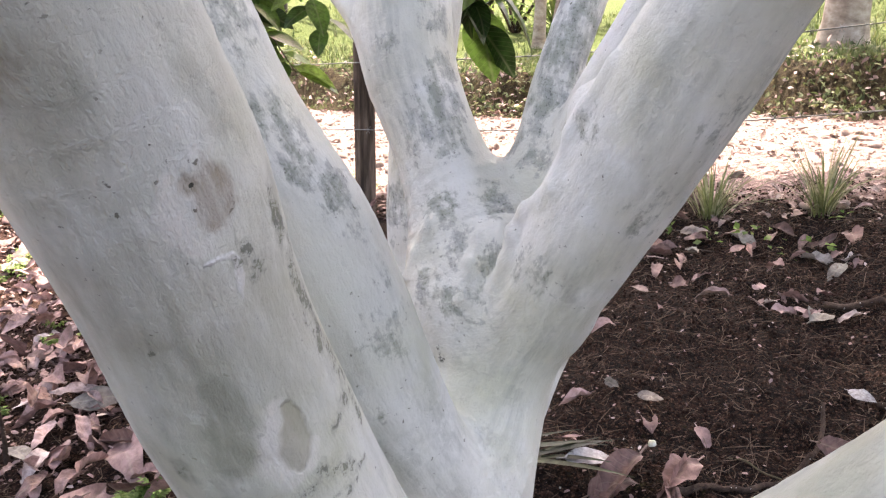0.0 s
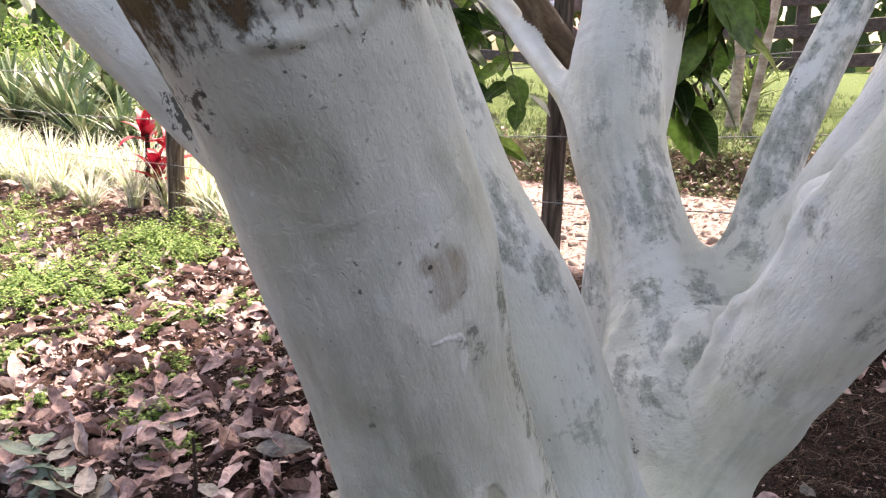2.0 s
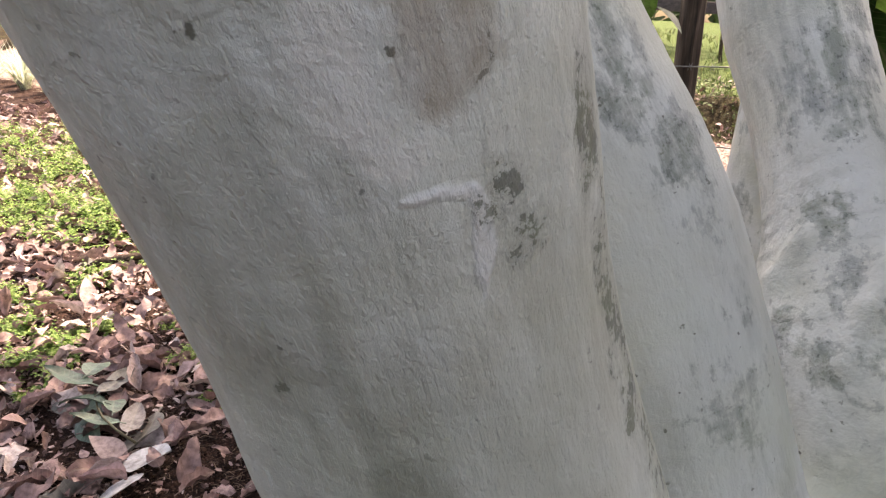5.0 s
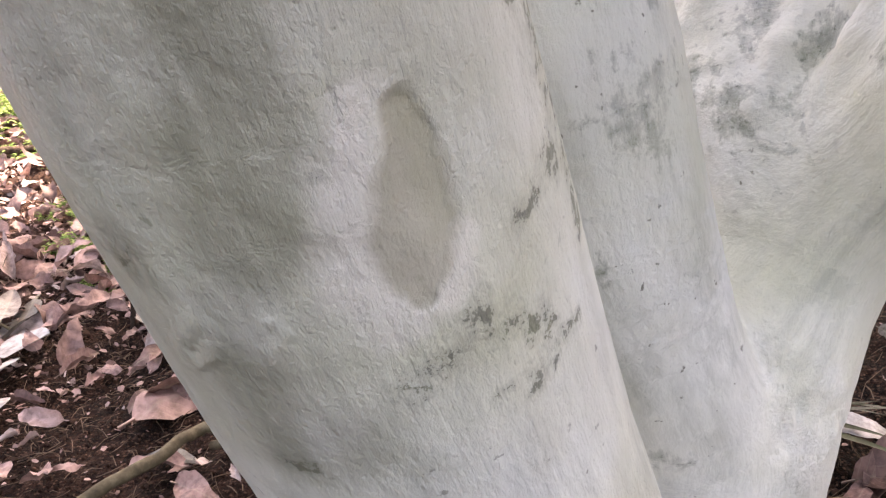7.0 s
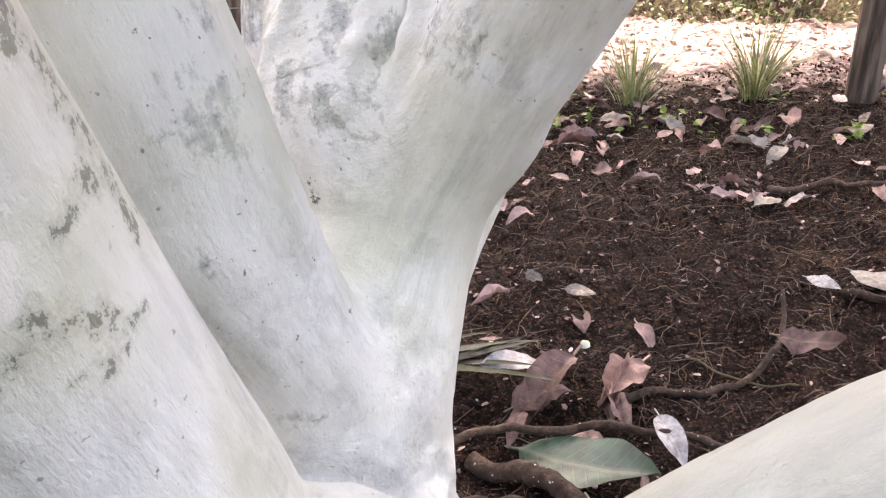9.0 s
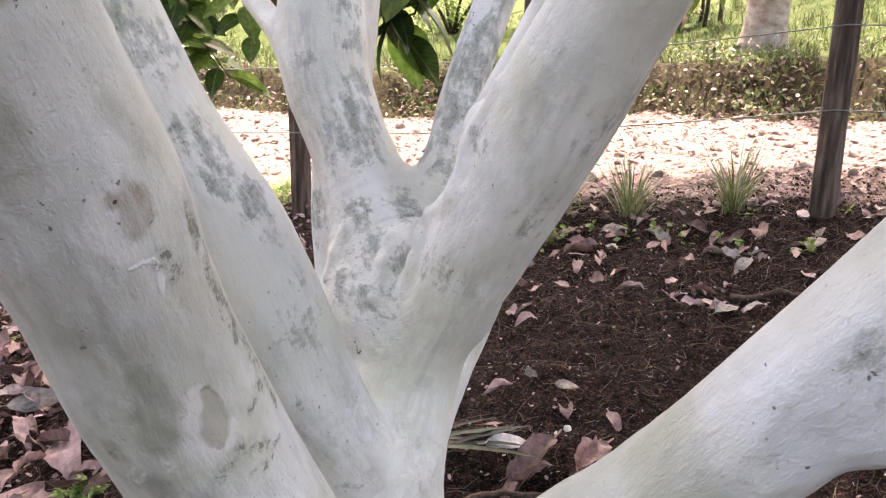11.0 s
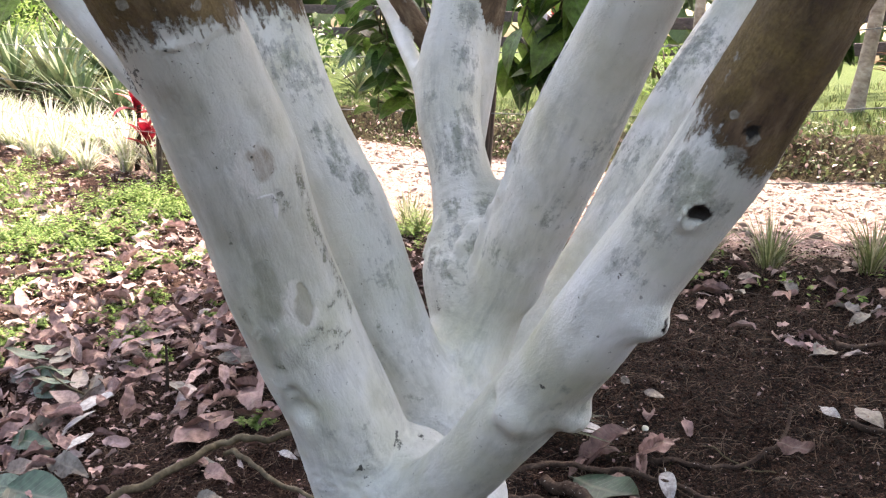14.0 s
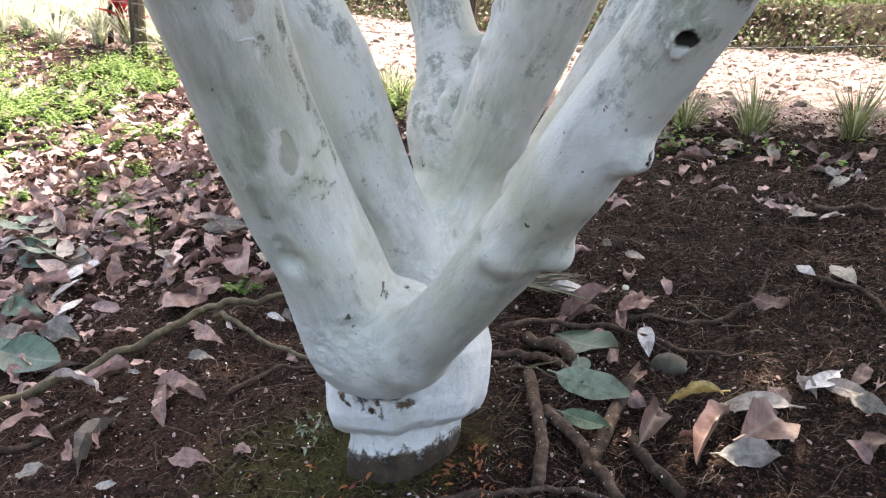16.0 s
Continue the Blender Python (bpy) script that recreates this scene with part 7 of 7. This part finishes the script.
def shrub(u, v, size, count, seed, material, label, leaf=0.09, name="shrub"):
    """A leafy bush: a few stems and a loose, uneven crown of leaves."""
    rng = np.random.default_rng(seed)
    x, y = from_uv(u, v)
    ob = holder(name, (x, y, rise(x, y)), label, "shrub", "shrubs")
    p = rng.normal(0, 1, (count, 3))
    p /= np.linalg.norm(p, axis=1)[:, None]
    lump = 1 + 0.25 * np.sin(p[:, 0] * 5 + seed) + 0.25 * np.sin(p[:, 1] * 6 + 2 * seed) + 0.2 * np.sin(p[:, 2] * 7)
    p = p * (rng.uniform(0.3, 1, (count, 1)) ** 0.5) * lump[:, None] * np.array(size) / 2
    p[:, 2] = np.abs(p[:, 2] + size[2] * 0.45)
    scatter("crown", [leaf_shape(leaf, leaf * 0.45, 0.2, 0.6, 0.02, s, stalk=0.0) for s in range(2)], p, turned(rng, count, 0.7), rng.uniform(0.6, 1.3, count), [material], rng, ob)
    for k in range(4):
        a = k * 1.6 + seed
        pts = [(0, 0, -0.05), (0.12 * size[0] * math.cos(a), 0.12 * size[1] * math.sin(a), 0.3 * size[2]), (0.3 * size[0] * math.cos(a), 0.3 * size[1] * math.sin(a), 0.75 * size[2])]
        v3, f3 = tube(pts, [0.03, 0.02, 0.008], 6)
        mesh_object("stem", v3, f3, STICK, ob)
    return ob


shrub(-15.5, 4.8, (2.0, 1.6, 1.5), 900, 1, WEED, "light yellow-green shrub in the sun", 0.12)
shrub(-18.0, 5.2, (2.4, 1.6, 1.2), 800, 2, WEED, "light yellow-green shrub in the sun", 0.12)
shrub(-11.5, 4.2, (1.8, 1.4, 1.0), 700, 3, WEED, "light green shrub behind the sword plants", 0.10)
shrub(-6.6, 4.6, (1.8, 1.2, 0.9), 700, 4, CROWN_LEAF, "dark green shrub on the lawn's edge", 0.09)
shrub(-1.9, 6.3, (1.2, 0.8, 0.7), 500, 5, WEED, "low green shrub at the plank fence", 0.08)
shrub(2.6, 6.2, (1.4, 0.9, 0.9), 500, 6, CROWN_LEAF, "green shrub at the plank fence", 0.09)


def far_woods():
    """A ring of far trees that closes the view."""
    rng = np.random.default_rng(15)
    n = 9000
    a = rng.uniform(0, 2 * np.pi, n)
    d = rng.uniform(38, 52, n)
    top = 8 + 2.5 * np.sin(a * 9) + 1.8 * np.sin(a * 23 + 1)
    h = top * rng.uniform(0, 1, n) ** 0.8
    x, y = d * np.cos(a), d * np.sin(a) + 2
    at = np.column_stack([x, y, ground_z(x, y) + h])
    clump = [leaf_shape(1.7, 1.1, 0.3, 0.8, 0.1, s, stalk=0.0) for s in range(3)]
    tagged(scatter("far_woods", clump, at, turned(rng, n, 0.8), rng.uniform(0.6, 1.4, n), [WOODS], rng), "far belt of green trees", "woods", kind="stuff")


WOODS = leaf_material("far_foliage", [(0.0, (0.05, 0.09, 0.035)), (0.5, (0.08, 0.14, 0.05)), (1.0, (0.14, 0.20, 0.08))], True, 0.8, 0.2)
far_woods()

# a tub, a cloth and a carton behind the plank fence
BLUE = simple("blue_plastic", [(0.3, (0.01, 0.16, 0.55)), (0.7, (0.02, 0.22, 0.70))], 8, 0.4)
CLOTH = simple("pale_lilac_cloth", [(0.3, (0.50, 0.44, 0.56)), (0.7, (0.72, 0.68, 0.76))], 6, 0.9, 4, (8, 1, 1))


def tub():
    x, y = from_uv(-3.45, 8.5)
    rings = [(0.0, 0.0), (0.20, 0.0), (0.22, 0.03), (0.27, 0.42), (0.30, 0.43), (0.30, 0.46), (0.26, 0.46), (0.20, 0.06), (0.0, 0.06)]
    verts, faces, n = [], [], 24
    for rad, z in rings:
        for k in range(n):
            verts.append((max(rad, 0.001) * math.cos(2 * math.pi * k / n), max(rad, 0.001) * math.sin(2 * math.pi * k / n), z))
    for i in range(len(rings) - 1):
        for k in range(n):
            j = (k + 1) % n
            faces.append((i * n + k, i * n + j, (i + 1) * n + j, (i + 1) * n + k))
    ob = mesh_object("plastic_tub", verts, faces, BLUE)
    g = rise(x, y)
    # it stands on a trestle of two logs
    ob.location = (x, y, g + 0.75)
    tagged(ob, "bright blue plastic tub on a wooden trestle", "tub")
    stand = holder("trestle", (x, y, g), "rough wooden trestle under a blue tub", "trestle")
    for dx in (-0.22, 0.22):
        for dy in (-0.18, 0.18):
            v, f = tube([(dx * 1.2, dy * 1.2, -0.05), (dx, dy, 0.72)], [0.035, 0.03], 8)
            mesh_object("leg", v, f, POST, stand)
    v, f = tube([(-0.4, 0, 0.72), (0.4, 0, 0.72)], [0.03, 0.03], 8)
    mesh_object("beam", v, f, POST, stand)
    v, f = tube([(0, -0.3, 0.72), (0, 0.3, 0.72)], [0.03, 0.03], 8)
    mesh_object("beam", v, f, POST, stand)


tub()


def hung_cloth():
    verts, faces = [], []
    nx, nz = 22, 12
    for i in range(nx):
        for k in range(nz):
            s, t = i / (nx - 1), k / (nz - 1)
            verts.append((s * 0.36, 0.02 * math.sin(s * 19) * (0.3 + t) - 0.06, -t * 0.5))
    for i in range(nx - 1):
        for k in range(nz - 1):
            faces.append((i * nz + k, (i + 1) * nz + k, (i + 1) * nz + k + 1, i * nz + k + 1))
    ob = mesh_object("hung_cloth", verts, faces, CLOTH)
    x, y = from_uv(-4.35, 6.88)
    ob.location = (x, y, rise(x, y) + 1.17)
    ob.rotation_euler = (0, 0, math.atan2(-0.447, 0.894))
    mod = ob.modifiers.new("thickness", "SOLIDIFY")
    mod.thickness = 0.006
    tagged(ob, "pale lilac cloth hung over the top rail", "cloth")


hung_cloth()


# ---- small things round the trunk ----
def strap_heap():
    """A heap of long dark leaves behind the trunk."""
    r = random.Random(77)
    verts, faces = [], []
    for i in range(11):
        vv, ff = blade(r.uniform(0.14, 0.26), r.uniform(0.014, 0.024), r.uniform(1.05, 1.5), r.uniform(-0.1, 0.35), r.uniform(-0.5, 0.5), (r.uniform(-0.10, 0.02), r.uniform(-0.05, 0.05), r.uniform(0.0, 0.03)))
        faces += [tuple(k + len(verts) for k in q) for q in ff]
        verts += vv
    ob = mesh_object("heap_of_strap_leaves", verts, faces, DARKBLADE)
    ob.location = (0.20, 1.70, rise(0.20, 1.70) + 0.012)
    tagged(ob, "heap of long dark green strap leaves behind the trunk", "leaves")


strap_heap()


def seedling(x, y, seed):
    r = random.Random(seed)
    rng = np.random.default_rng(seed)
    p = np.column_stack([rng.normal(0, 0.03, 40), rng.normal(0, 0.03, 40), rng.uniform(0.005, 0.05, 40)])
    ob = holder("seedling", (x, y, rise(x, y)), "pale grey-green seedling beside the trunk", "seedling")
    scatter("leaves", [leaf_shape(0.018, 0.007, 0.1, 0.6, 0, s, stalk=0.0) for s in range(2)], p, turned(rng, 40, 0.6), rng.uniform(0.6, 1.3, 40), [SAGE], rng, ob)
    for k in range(5):
        v, f = tube([(0, 0, -0.01), (r.uniform(-0.03, 0.03), r.uniform(-0.03, 0.03), 0.05)], [0.0015, 0.001], 5)
        mesh_object("stem", v, f, TWIG, ob)


SAGE = leaf_material("sage_leaf", [(0.0, (0.16, 0.22, 0.14)), (1.0, (0.32, 0.38, 0.28))], True, 0.7, 0.2)
seedling(-0.20, 1.03, 5)
rng_o = np.random.default_rng(6)
bits = np.column_stack([rng_o.normal(0.17, 0.05, 60), rng_o.normal(0.90, 0.045, 60)])
bits = np.vstack([bits, np.column_stack([rng_o.uniform(-0.4, 0.0, 14), rng_o.uniform(0.82, 0.95, 14)])])
at_o = np.column_stack([bits, ground_full(bits[:, 0], bits[:, 1]) + 0.006])
ORANGE = leaf_material("orange_husk", [(0.0, (0.22, 0.06, 0.02)), (1.0, (0.42, 0.15, 0.05))], True, 0.7, 0.1)
tagged(scatter("orange_husks", [leaf_shape(0.022, 0.008, 0.6, 1.6, 0.1, s, stalk=0.0) for s in range(3)], at_o, turned(rng_o, len(at_o), 0.5), rng_o.uniform(0.5, 1.3, len(at_o)), [ORANGE], rng_o), "small curled orange husks at the trunk's foot", "husks", kind="stuff")
